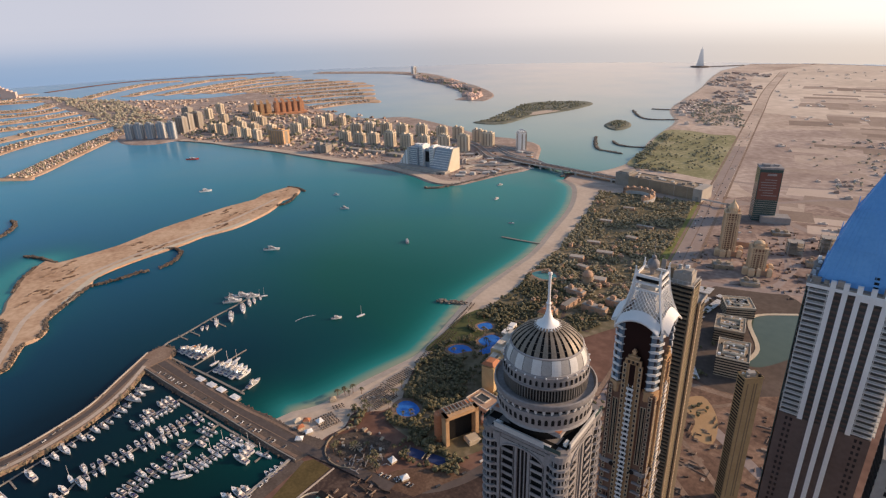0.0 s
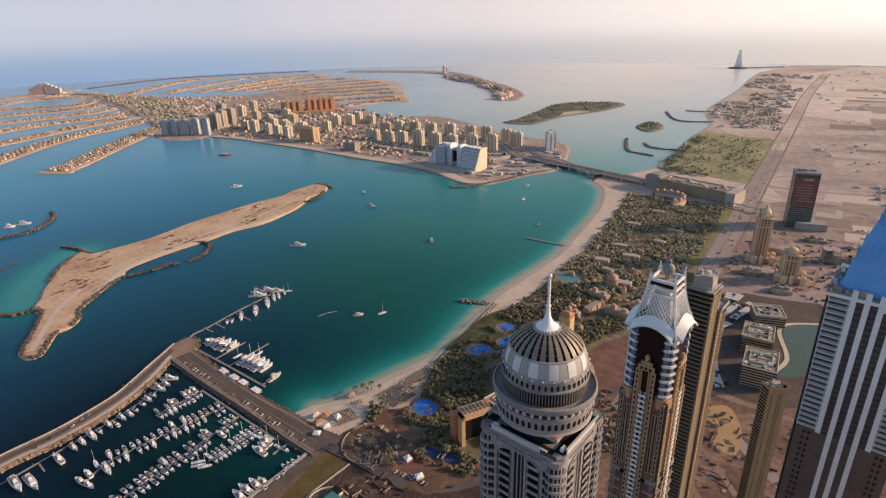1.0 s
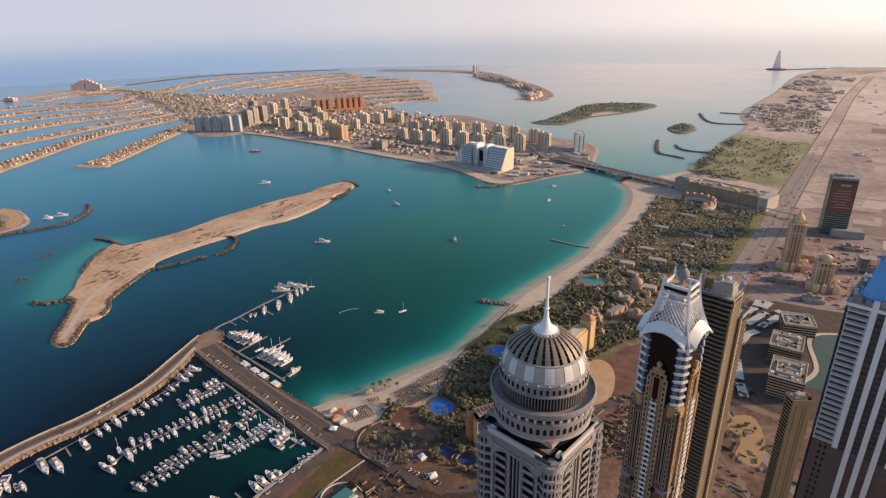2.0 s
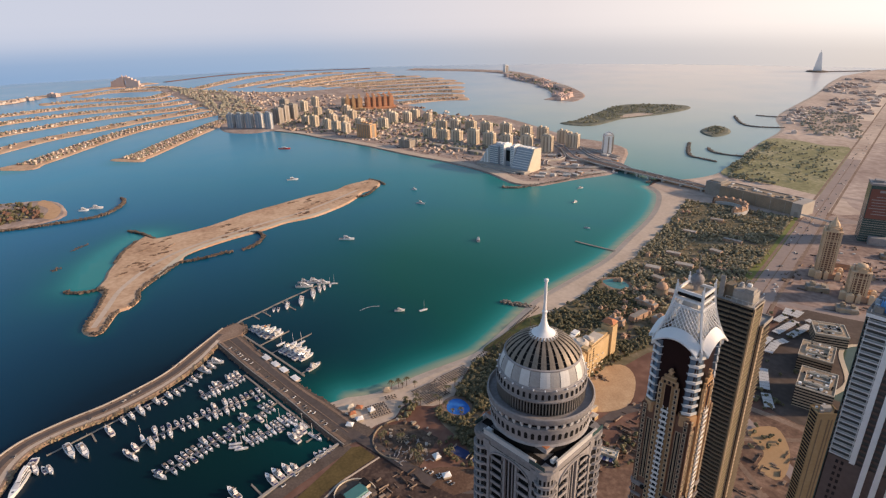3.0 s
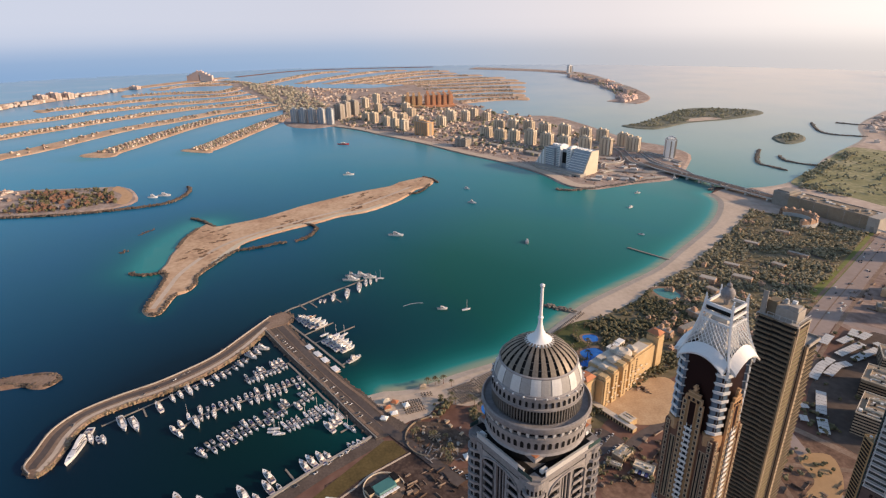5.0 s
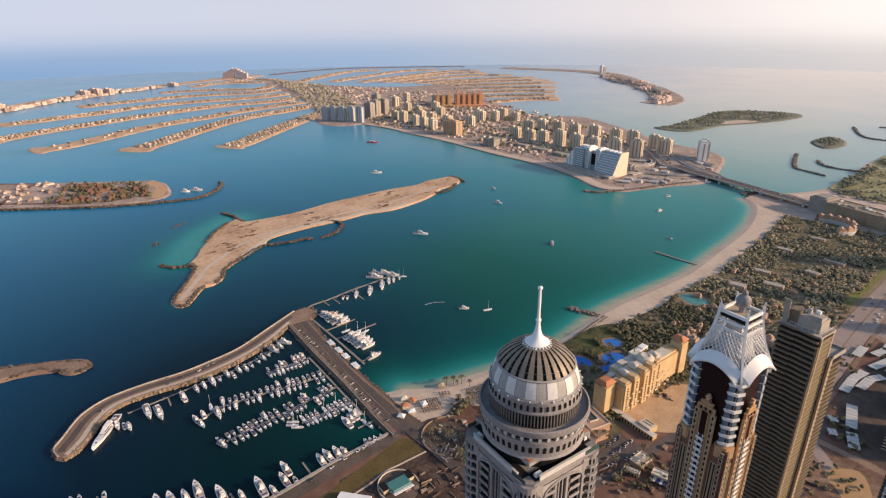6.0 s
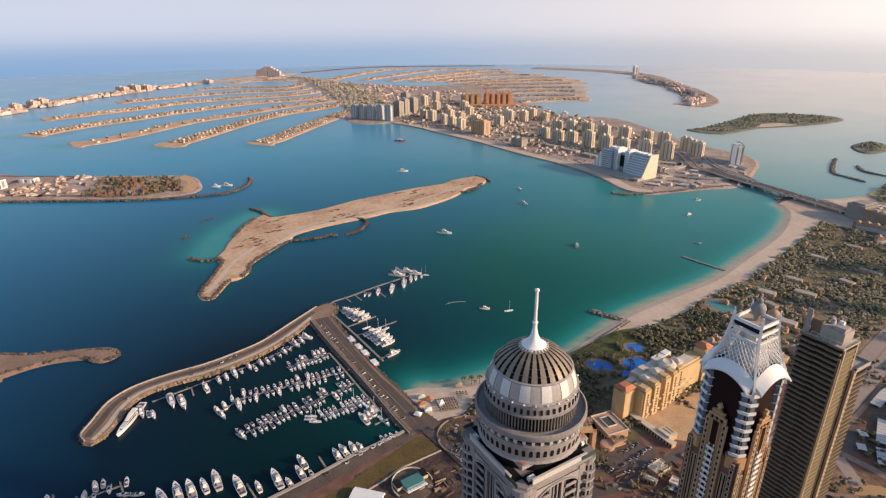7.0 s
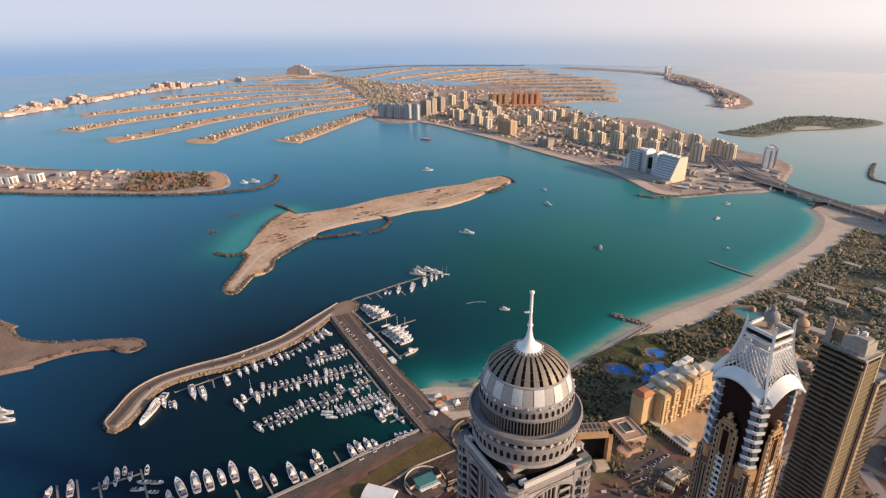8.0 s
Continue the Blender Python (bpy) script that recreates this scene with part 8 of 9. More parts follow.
def resort_hall(x, y, turn):
    t = thing("resort_hall", "low pinkish-tan flat-roofed hall with a framed skylight", "hall", x, y, 2.0, turn)
    part("wall", Geo().box(0, 0, 0, 30, 24, 8).box(18, -4, 0, 12, 14, 6), PINK_TAN, t)
    part("roof", Geo().box(0, 0, 8, 31, 25, 0.6).box(18, -4, 6, 12.6, 14.6, 0.5), PINK_TAN, t)
    part("parapet", Geo().box(0, -12, 8.6, 31, 0.7, 1.1).box(0, 12, 8.6, 31, 0.7, 1.1).box(-15, 0, 8.6, 0.7, 24, 1.1).box(15, 0, 8.6, 0.7, 24, 1.1), ROOF_WHITE, t)
    sky_frame = part("skylight_frame", Geo().box(-2, -5.2, 8.6, 15, 0.8, 1.4).box(-2, 5.2, 8.6, 15, 0.8, 1.4).box(-9.2, 0, 8.6, 0.8, 9.6, 1.4).box(5.2, 0, 8.6, 0.8, 9.6, 1.4), ROOF_WHITE, t)
    part("skylight_glass", Geo().box(-2, 0, 8.6, 13.4, 9.4, 0.5), SMOKED_GLASS, sky_frame)
    part("porch", Geo().lathe([(7, 0), (7, 4), (6, 4.4), (0.1, 4.8)], 20, 20, -16), PINK_TAN, t)
    for i in range(6):
        part("door", Geo().box(-12 + 4.8 * i, -12.1, 0.2, 2.4, 0.3, 3.6), DARK, t)
    return t


resort_hall(-388, 331, 6)
for x, y, a, w, d, h in ((-486, 535, 20, 26, 16, 16), (-506, 610, 10, 40, 18, 13), (-486, 575, 100, 40, 16, 11), (-452, 590, 15, 44, 20, 15), (-440, 625, 15, 40, 20, 17), (-512, 668, 30, 34, 24, 12), (-592, 712, 30, 30, 22, 11), (-575, 765, 30, 36, 20, 10), (-620, 790, 30, 30, 16, 9), (-560, 690, 10, 24, 16, 10), (-680, 900, 25, 30, 16, 9), (-610, 930, 20, 40, 14, 8), (-700, 1000, 30, 30, 18, 9), (-590, 860, 15, 26, 18, 9)):
    block("resort_villa", "low pinkish-tan resort building among trees", x, y, a, w * 0.8, d * 0.6, h * 0.62, PINK_TAN, "resort buildings", tops=h > 12, bay=22)
t = thing("domed_pavilion", "small domed resort pavilion of pale stone", "pavilion", -520, 655, 2.0)
part("wall", Geo().lathe([(9, 0), (9, 12), (9.6, 12.2), (9.6, 13)], 20), SHADED_TAN, t)
g = Geo().lathe([(8.5, 13), (8, 16), (6, 19), (3, 20.8), (0.2, 21.5)], 20)
g.smooth = True
part("dome", g, PINK_TAN, t)


def playground(x, y):
    t = thing("play_ground", "walled play ground with pale stone structures", "play ground", x, y, 2.1)
    g = Geo().lathe([(30, 0), (30, 1.6), (29, 1.6), (29, 0)], 28, 0, 0, 150, 330)
    part("ring_wall", g, SHADED_TAN, t)
    g = Geo()
    for i in range(10):
        a = 2 * math.pi * i / 10
        g.prism([(0, 0), (6.5 * math.cos(a - 0.12), 6.5 * math.sin(a - 0.12)), (6.5 * math.cos(a + 0.12), 6.5 * math.sin(a + 0.12))], 0, 0.8)
    part("star_plinth", g, SHADED_TAN, t)
    rr = random.Random(4)
    for i in range(38):
        a, d = rr.uniform(0, 6.28), rr.uniform(8, 30)
        part("stone_block", Geo().box(d * math.cos(a), d * math.sin(a), 0, rr.uniform(1.5, 5), rr.uniform(1.2, 3), rr.uniform(0.6, 2.4), rr.uniform(0, 180)), rr.choice((BROWN, CONCRETE, SHADED_TAN, PAVING)), t)
    for i in range(26):
        px, py = rr.uniform(14, 40), rr.uniform(-20, 12)
        part("steel_frame", Geo().bar((px, py, 0.5), (px + rr.uniform(-6, 6), py + rr.uniform(-6, 6), rr.uniform(0.6, 4)), 0.7), STONE, t)
    return t


playground(-418, 190)
for x, y, mat, lab in ((-484, 168, TERRACOTTA, "red-roofed beach hut"), (-474, 178, WHITE, "white beach tent roof"), (-466, 162, WHITE, "white pitched beach tent"), (-478, 158, TERRACOTTA, "red-roofed beach hut"), (-490, 160, SANDSTONE, "sand-coloured beach hut"), (-462, 150, WHITE, "white pitched beach tent"), (-500, 206, SHADED_TAN, "small thatched beach bar"), (-378, 208, WHITE, "white service cabin"), (-352, 205, WHITE, "white service cabin")):
    t = thing("beach_hut", lab + " on the sand by the pier" if x < -400 else lab + " on the reddish lot", "hut", x, y, 2.05, random.Random(x).uniform(0, 90))
    part("wall", Geo().box(0, 0, 0, 6.5, 5.5, 2.6), SANDSTONE, t)
    part("roof", Geo().prism([(-4, -3.4), (4, -3.4), (4, 3.4), (-4, 3.4)], 2.6, 4.6, [(-1, -0.4), (1, -0.4), (1, 0.4), (-1, 0.4)]), mat, t)


def office(x, y, turn, w, d, h):
    t = thing("office_block", "low office block with cluttered flat roof", "office building", x, y, 2.0, turn, "office blocks by the lagoon")
    body = part("wall", Geo().box(0, 0, 0, w, d, h), SHADED_TAN, t)
    for z in np.arange(1.5, h - 1.5, 3.4):
        part("window_band", Geo().box(0, 0, z, w + 0.5, d + 0.5, 1.5), DARK, body)
    part("parapet", Geo().box(0, -d / 2, h, w, 0.6, 1.2).box(0, d / 2, h, w, 0.6, 1.2).box(-w / 2, 0, h, 0.6, d, 1.2).box(w / 2, 0, h, 0.6, d, 1.2), SANDSTONE, t)
    rr = random.Random(int(x))
    part("roof_deck", Geo().box(0, 0, h, w - 1.4, d - 1.4, 0.3), SHADED_TAN, t)
    part("plant_screen", Geo().box(0, -d * 0.24, h + 0.3, w * 0.66, 0.5, 2.2).box(0, d * 0.24, h + 0.3, w * 0.66, 0.5, 2.2).box(-w * 0.33, 0, h + 0.3, 0.5, d * 0.48, 2.2).box(w * 0.33, 0, h + 0.3, 0.5, d * 0.48, 2.2), SANDSTONE, t, "pale screen round the roof plant")
    for i in range(24):
        part("roof_unit", Geo().box(rr.uniform(-0.42, 0.42) * w, rr.uniform(-0.42, 0.42) * d, h + 0.3, rr.uniform(1.2, 3.6), rr.uniform(1.2, 3.2), rr.uniform(0.8, 2.2)), rr.choice((WHITE, CONCRETE, DARK, PALE_STONE, DARK)), t)
    for i in range(5):
        part("roof_duct", Geo().box(rr.uniform(-0.2, 0.2) * w, rr.uniform(-0.4, 0.4) * d, h + 0.3, w * rr.uniform(0.2, 0.5), 0.9, 1.0), PALE_STONE, t)
    return t


office(-326, 738, 40, 36, 34, 16)
office(-300, 668, 25, 34, 40, 20)
office(-262, 604, 25, 34, 46, 24)


def banner_tower(x, y, turn):
    t = thing("banner_tower", "dark glass office tower with a large red banner", "office tower", x, y, 2.0, turn)
    w, d, h = 40, 34, 104
    part("body", Geo().box(0, 0, 0, w, d, h), TEAL_GLASS, t)
    part("crown", Geo().box(0, 0, h, w + 1, d + 1, 3.5).box(-8, 0, h + 3.5, 12, 14, 4).box(10, 2, h + 3.5, 8, 10, 3), STONE, t)
    # Red dulled so that its colour carries haze
    part("banner", Geo().box(0, -d / 2 - 0.4, 44, w - 3, 0.5, 54), surface("red_banner", [(0.17, 0.07, 0.055), (0.22, 0.095, 0.075)], 0.05, 0.8), t, "red banner dulled by painted haze, with pale lettering bars")
    rr = random.Random(6)
    for i in range(7):
        part("lettering_bar", Geo().box(rr.uniform(-4, 4), -d / 2 - 0.75, 52 + 5.2 * i, rr.uniform(14, 30), 0.15, 1.3), STONE, t)
    part("sign_bar", Geo().box(2, -d / 2 - 0.75, 92, 16, 0.2, 4), STONE, t)
    for z in np.arange(4, 42, 4.2):
        part("floor_band", Geo().box(0, 0, z, w + 0.5, d + 0.5, 0.6), CONCRETE, t)
    part("podium", Geo().box(20, -16, 0, 52, 30, 12).box(20, -16, 12, 50, 28, 1), STONE, t)
    return t


banner_tower(-497, 1152, 35)
GOLD_RENDER = surface("golden_render", [(0.50, 0.35, 0.22), (0.60, 0.44, 0.29), (0.70, 0.54, 0.38)], 0.06, 0.8, fine=10)


def gabled_tower(x, y, turn, w, d, h, label, cap):
    """A sand-coloured tower with recessed window columns between piers and an arched head on each side."""
    t = thing("office_tower", label, "tower block", x, y, 2.0, turn)
    body = part("wall", Geo().box(0, 0, 0, w - 1.4, d - 1.4, h), BROWN, t, "brown wall behind the piers")
    for px, pw in ((-0.5, 0.13), (-0.31, 0.06), (-0.12, 0.06), (0.12, 0.06), (0.31, 0.06), (0.5, 0.13)):
        for s in (-1, 1):
            part("pier", Geo().box(px * (w - pw * w), s * (d / 2 - 0.4), 0, pw * w, 1.4, h - 1), GOLD_RENDER, t)
            part("pier", Geo().box(s * (w / 2 - 0.4), px * (d - pw * d), 0, 1.4, pw * d, h - 1), GOLD_RENDER, t)
    for z in np.arange(5, h - 3, 3.6):
        part("floor_band", Geo().box(0, 0, z, w - 0.7, d - 0.7, 0.9), GOLD_RENDER, t)
    part("cornice", Geo().box(0, 0, h * 0.8, w + 0.5, d + 0.5, 1.0), GOLD_RENDER, t)
    part("cornice", Geo().box(0, 0, h - 1, w + 1.2, d + 1.2, 1.6), GOLD_RENDER, t)
    # arched heads
    for k in range(4):
        ww = (w, d)[k % 2] * 0.5
        g = Geo()
        arc = [(ww / 2 * math.cos(radians(a)), ww * 0.45 * math.sin(radians(a))) for a in range(0, 181, 20)]
        off = (d, w)[k % 2] / 2 - 0.2
        n = len(arc)
        pts = [(px, -off, h + 0.6 + pz) for px, pz in arc] + [(px, -off + 1.6, h + 0.6 + pz) for px, pz in arc]
        g.add(pts, [tuple(range(n)), tuple(range(2 * n - 1, n - 1, -1))] + [(i, n + i, n + i + 1, i + 1) for i in range(n - 1)] + [(n - 1, 2 * n - 1, n, 0)])
        ob = part("arched_head", g, GOLD_RENDER, t)
        ob.matrix_basis = pose(0, 0, 0, rz=90 * k)
    part("top_stage", Geo().box(0, 0, h + 0.6, w * 0.62, d * 0.62, 6), GOLD_RENDER, t)
    if cap:
        part("pointed_cap", Geo().lathe([(w * 0.34, h + 6.6), (w * 0.33, h + 9), (w * 0.22, h + 13), (w * 0.09, h + 17), (0.3, h + 22), (0.05, h + 24)], 8), GOLD_RENDER, t)
    else:
        part("low_dome", Geo().lathe([(w * 0.3, h + 6.6), (w * 0.27, h + 8.4), (w * 0.16, h + 10), (0.05, h + 10.6)], 14), GOLD_RENDER, t)
    part("podium", Geo().box(4, 3, 0, w * 1.6, d * 1.5, 7).box(4, 3, 7, w * 1.55, d * 1.45, 0.8), PINK_TAN, t)
    for px, py, pw, pd in ((-16, -12, 8, 7), (-8, -19, 9, 6), (18, -14, 7, 8), (22, 6, 8, 12), (8, 21, 14, 6), (2, -17, 6, 5)):
        part("podium_hall", Geo().box(px, py, 0, pw, pd, 11).prism([(px - pw / 2, py - pd / 2), (px + pw / 2, py - pd / 2), (px + pw / 2, py + pd / 2), (px - pw / 2, py + pd / 2)], 11, 13.5, [(px - pw / 5, py - pd / 5), (px + pw / 5, py - pd / 5), (px + pw / 5, py + pd / 5), (px - pw / 5, py + pd / 5)]), GOLD_RENDER, t)
    return t


gabled_tower(-447, 929, 35, 23, 22, 76, "slim golden tower with dark window columns and arched heads", True)
gabled_tower(-378, 890, 35, 24, 22, 44, "golden block with dark window columns and a low dome", False)
t = thing("flat_hall", "wide low hall with a plain mauve roof between the towers", "building", -455, 1006, 2.0, 35)
part("wall", Geo().box(0, 0, 0, 38, 62, 9), PINK_TAN, t)
part("roof", Geo().box(0, 0, 9, 38.6, 62.6, 0.5), PLOT, t, "plain mauve-brown flat roof")
for px, py in ((-14, -20), (-6, 18), (12, 24), (10, -24)):
    part("roof_unit", Geo().box(px, py, 9.5, 4, 3, 1.6), PALE_STONE, t)
t = thing("footbridge", "pale footbridge over the highway", "footbridge", -606, 1163, 2.0, 5)
part("deck", Geo().box(0, 0, 6.6, 66, 3.6, 1.0), PALE_STONE, t)
for s in (-1.8, 1.8):
    part("railing", Geo().box(0, s, 7.6, 66, 0.15, 1.1), PALE_STONE, t)
for px in (-30, -4, 24):
    part("column", Geo().box(px, 0, 0, 1.2, 1.8, 6.6), CONCRETE, t)
part("stair_hall", Geo().box(-34, 0, 0, 7, 6, 11).box(34, 0, 0, 7, 6, 11), CONCRETE, t)
r = random.Random(31)
for x, y, w, d, h in ((-420, 870, 30, 20, 9), (-405, 975, 18, 14, 8), (-430, 1090, 30, 20, 7), (-330, 985, 22, 16, 9), (-300, 930, 30, 22, 7), (-360, 840, 26, 18, 8), (-318, 1010, 20, 14, 12), (-280, 1000, 24, 18, 9)):
    block("roadside_hall", "low tan building beside the highway", x, y, 35, w, d, h * 0.7, SHADED_TAN, tops=True)
for x, y, h in ((-372, 1010, 26), (-340, 1060, 30)):
    t = thing("building_frame", "open concrete frame of an unfinished building", "building", x, y, 2.0, 35)
    for i in range(int(h / 4)):
        part("floor_slab", Geo().box(0, 0, 4 * i + 3.4, 24, 20, 0.5), CONCRETE, t)
    for px in (-11, 0, 11):
        for py in (-9, 9):
            part("column", Geo().box(px, py, 0, 0.9, 0.9, h), CONCRETE, t)


# ---- the city beyond: low blocks in plots, far too many to count ----
def city(name, label, poly, n, size, height, seed, material=CITY):
    g, rr = Geo(), random.Random(seed)
    xs, ys = [p[0] for p in poly], [p[1] for p in poly]
    k = 0
    while k < n:
        x, y = rr.uniform(min(xs), max(xs)), rr.uniform(min(ys), max(ys))
        if not inside(poly, x, y):
            continue
        k += 1
        if noise.noise(Vector((x * 0.004, y * 0.004, seed))) < -0.1:
            continue
        w, d, h = rr.uniform(0.6, 1.6) * size, rr.uniform(0.6, 1.4) * size, rr.uniform(0.5, 1.6) * height
        a = 25 + rr.choice((0, 90)) + rr.uniform(-4, 4)
        g.box(x, y, 2, w, d, h, a)
        g.box(x + rr.uniform(-2, 2), y + rr.uniform(-2, 2), 2 + h, w * 0.4, d * 0.4, 2.5, a)
    return stuff(name, g, material, label, "buildings")


city("resort_roofs", "small tan roofs of villas and kiosks among the resort trees", [(-545, 520), (-600, 640), (-690, 830), (-790, 1000), (-640, 1090), (-560, 930), (-500, 800), (-450, 690), (-430, 560), (-470, 500)], 120, 6, 3.5, 47, PINK_TAN)
for pts in ([(-430, 500), (-480, 560), (-500, 640), (-480, 720), (-520, 800), (-580, 880), (-620, 980)], [(-560, 560), (-530, 620), (-560, 700), (-620, 760), (-640, 840), (-700, 900), (-720, 1000)], [(-470, 700), (-540, 720), (-600, 700)], [(-500, 810), (-600, 840), (-690, 830)], [(-560, 950), (-650, 960), (-740, 950)], [(-500, 480), (-470, 520), (-420, 540)]):
    structure("garden_path", Geo().ribbon(curve_through(pts, steps=6), 5.0, 2.2), PAVING, "tan path winding through the resort garden", "path")
city("near_plots", "low buildings and sheds on dusty plots inland", [(-380, 1100), (-640, 1500), (-800, 1850), (-500, 2300), (600, 1900), (300, 1150), (-150, 700), (-250, 1000)], 700, 10, 3, 41)
city("far_city", "distant low city inland, paled by painted haze", [(-800, 1950), (-1150, 2550), (-1500, 3300), (-1850, 4300), (-1400, 4700), (700, 4700), (1800, 3000), (600, 2000)], 500, 15, 2.2, 42, FAR_CITY)
city("coast_city", "buildings between the highway and the far coast", [(-1160, 1950), (-1450, 2350), (-1640, 2800), (-1850, 3350), (-2050, 3850), (-1780, 3900), (-1400, 2950), (-1050, 2080)], 420, 20, 6, 43)
city("trunk_houses", "low buildings and shops along the palm trunk", [(-1330, 880), (-1900, 660), (-2250, 480), (-2600, 380), (-3300, 300), (-4000, 190), (-3650, 560), (-3300, 900), (-2700, 1130), (-2100, 1250), (-1400, 1250)], 1500, 11, 4.2, 44, VILLA)
city("crescent_houses", "reddish villas on the crescent's end", [(-1620, -430), (-1590, -305), (-1565, -240), (-1450, -225), (-1430, -300), (-1445, -430)], 70, 9, 6, 45, BROWN)
city("crescent_sheds", "sheds and plots on the crescent's end", [(-1960, -1200), (-1740, -720), (-1660, -450), (-1460, -450), (-1530, -720), (-1640, -1250)], 330, 11, 4, 46, VILLA)
for pts in ([(-1640, -1180), (-1560, -760), (-1500, -560), (-1455, -420)], [(-1860, -1000), (-1730, -700), (-1660, -480)], [(-1700, -640), (-1520, -680)], [(-1660, -520), (-1480, -540)]):
    structure("crescent_road", Geo().ribbon(curve_through(pts, steps=4), 12, 2.62), BROWN, "brown road on the crescent's end", "road")
for x, y, h in ((-1590, -725, 20), (-1600, -668, 22), (-1640, -610, 12), (-1620, -790, 22)):
    block("crescent_hotel", "white hotel block on the crescent's end", x, y, 65, 44, 20, h, WHITE, "hotels on the crescent", tops=False, bay=60)
structure("crescent_beach", Geo().sheet(curve_through([(-1600, -228), (-1504, -188), (-1426, -192), (-1440, -215), (-1510, -212), (-1570, -240)], True, 4), 2.6), GOLD, "golden sand at the crescent's end", "beach")
for x, y, l in ((-1467, -115, 30), (-1462, -140, 22)):
    t = motor_boat("floating_restaurant", "white two-deck boat moored inside the hook", l, 8, 3.0, 3)
    t.matrix_basis = pose(x, y, 0, 0, 0, 75)

# scrub and heaps on the bare island, drawn out along it
g, rr = Geo(), random.Random(9)
for i in range(330):
    x, y = rr.uniform(-1360, -880), rr.uniform(-90, 510)
    if not inside(ISLAND, x, y) or any(math.hypot(x - a, y - b) < 13 for a, b in ISLAND):
        continue
    if noise.noise(Vector((x * 0.012, y * 0.012, 3.0))) < -0.12:
        continue
    for _ in range(rr.randint(2, 6)):
        along, across, s = rr.uniform(-11, 11), rr.uniform(-3, 3), rr.uniform(1.2, 3.6)
        px, py = x - 0.42 * along + 0.9 * across, y + 0.9 * along + 0.42 * across
        g.add([(px + (a - 0.6 * b) * s * rr.uniform(0.7, 1.3), py + (b * 1.7 + 0.5 * a) * s * rr.uniform(0.7, 1.3), 2.6 + c * s * 0.3) for a, b, c in ICO], ICO_F)
stuff("island_scrub", g, surface("dry_scrub", [(0.10, 0.055, 0.033), (0.19, 0.115, 0.07), (0.40, 0.28, 0.19)], 0.1, 0.95, per_island=0.9, spread=0.35), "low brown scrub and heaps on the sandy island", "scrub")
structure("island_track", Geo().ribbon(curve_through([(-830, -96), (-890, -80), (-960, -58), (-1050, 0), (-1100, 70), (-1150, 180), (-1200, 310), (-1290, 450)], steps=5), 8, 2.56), SAND, "pale vehicle track along the sandy island", "track")
structure("island_beach", Geo().ribbon(curve_through([(-975, -10), (-1014, 12), (-1056, 40), (-1078, 66), (-1096, 100), (-1112, 140), (-1134, 208), (-1150, 245), (-1157, 300), (-1182, 350)], steps=5), 12, 2.58), surface("white_sand", [(0.52, 0.45, 0.34), (0.62, 0.55, 0.44)], 0.03, 0.95), "white sand fringe of the island", "beach")


# ---- the farthest landmarks ----
PINK = surface("pink_render", [(0.54, 0.39, 0.34), (0.66, 0.50, 0.44)], 0.03, 0.85)
city("crescent_villas", "pinkish villas along the eastern crescent", [(-3600, 2400), (-3100, 2380), (-2560, 2150), (-2330, 1950), (-2280, 1850), (-2420, 1930), (-2800, 2130), (-3200, 2220), (-3600, 2340)], 500, 20, 7, 47, PINK)
grove("crescent_park", "dusky trees along the eastern crescent", [(-3600, 2440), (-3100, 2380), (-2560, 2150), (-2330, 1950), (-2280, 1850), (-2420, 1930), (-2800, 2130), (-3200, 2220), (-3600, 2380)], 200, 13, 48, leaf=HAZED_LEAF)


def arched_hotel(x, y, turn):
    t = thing("arched_hotel", "pink hotel with two stepped wings and a pointed arch", "hotel", x, y, 2.0, turn)
    m = PINK
    for s in (-1, 1):
        for px, w, h in ((30, 34, 86), (62, 34, 76), (95, 36, 62), (130, 36, 50)):
            part("wing", Geo().box(s * px, 0, 0, w, 34, h), m, t)
        part("turret", Geo().lathe([(7, 82), (7, 90), (4, 97), (0.3, 104)], 10, s * 24, 0), m, t)
    part("arch_span", Geo().box(0, 0, 58, 30, 30, 24).prism([(-16, -15), (16, -15), (16, 15), (-16, 15)], 82, 92, [(-5, -8), (5, -8), (5, 8), (-5, 8)]), m, t)
    part("podium", Geo().box(0, 26, 0, 330, 60, 12), m, t)
    return t


arched_hotel(-4441, -46, 62).scale = (0.62, 0.7, 0.74)
city("crescent_resorts", "pale resort buildings and villas on the western crescent", [(-2760, -1340), (-3057, -1175), (-3396, -1025), (-3704, -812), (-4048, -540), (-4030, -470), (-3690, -740), (-3396, -950), (-3057, -1090), (-2780, -1240)], 420, 20, 11, 49, CITY)
for x, y, w, h in ((-3656, -831, 60, 40), (-3699, -779, 60, 44), (-3743, -725, 50, 36), (-3204, -1122, 50, 30), (-3262, -1104, 50, 34), (-3081, -1245, 60, 24), (-2994, -1263, 50, 20), (-3159, -1182, 40, 24), (-4092, -423, 50, 20)):
    block("crescent_hotel", "pale resort hotel on the western crescent", x, y, 45, w * 1.3, 34, h * 0.85, PINK, "hotels on the crescent", bay=60)
for x, y, w, h in ((-3456, 2330, 90, 30), (-3196, 2290, 120, 34), (-3063, 2280, 90, 36), (-2854, 2230, 90, 30), (-2662, 2150, 100, 34), (-2540, 2090, 60, 40)):
    block("crescent_hotel", "pinkish resort hotel on the eastern crescent", x, y, -20, w, 50, h * 0.6, PINK, "hotels on the crescent", tops=False, bay=60)
block("crescent_hotel", "white hotel on the eastern crescent", -3720, 2480, -10, 40, 30, 50, WHITE, "hotels on the crescent", bay=60)


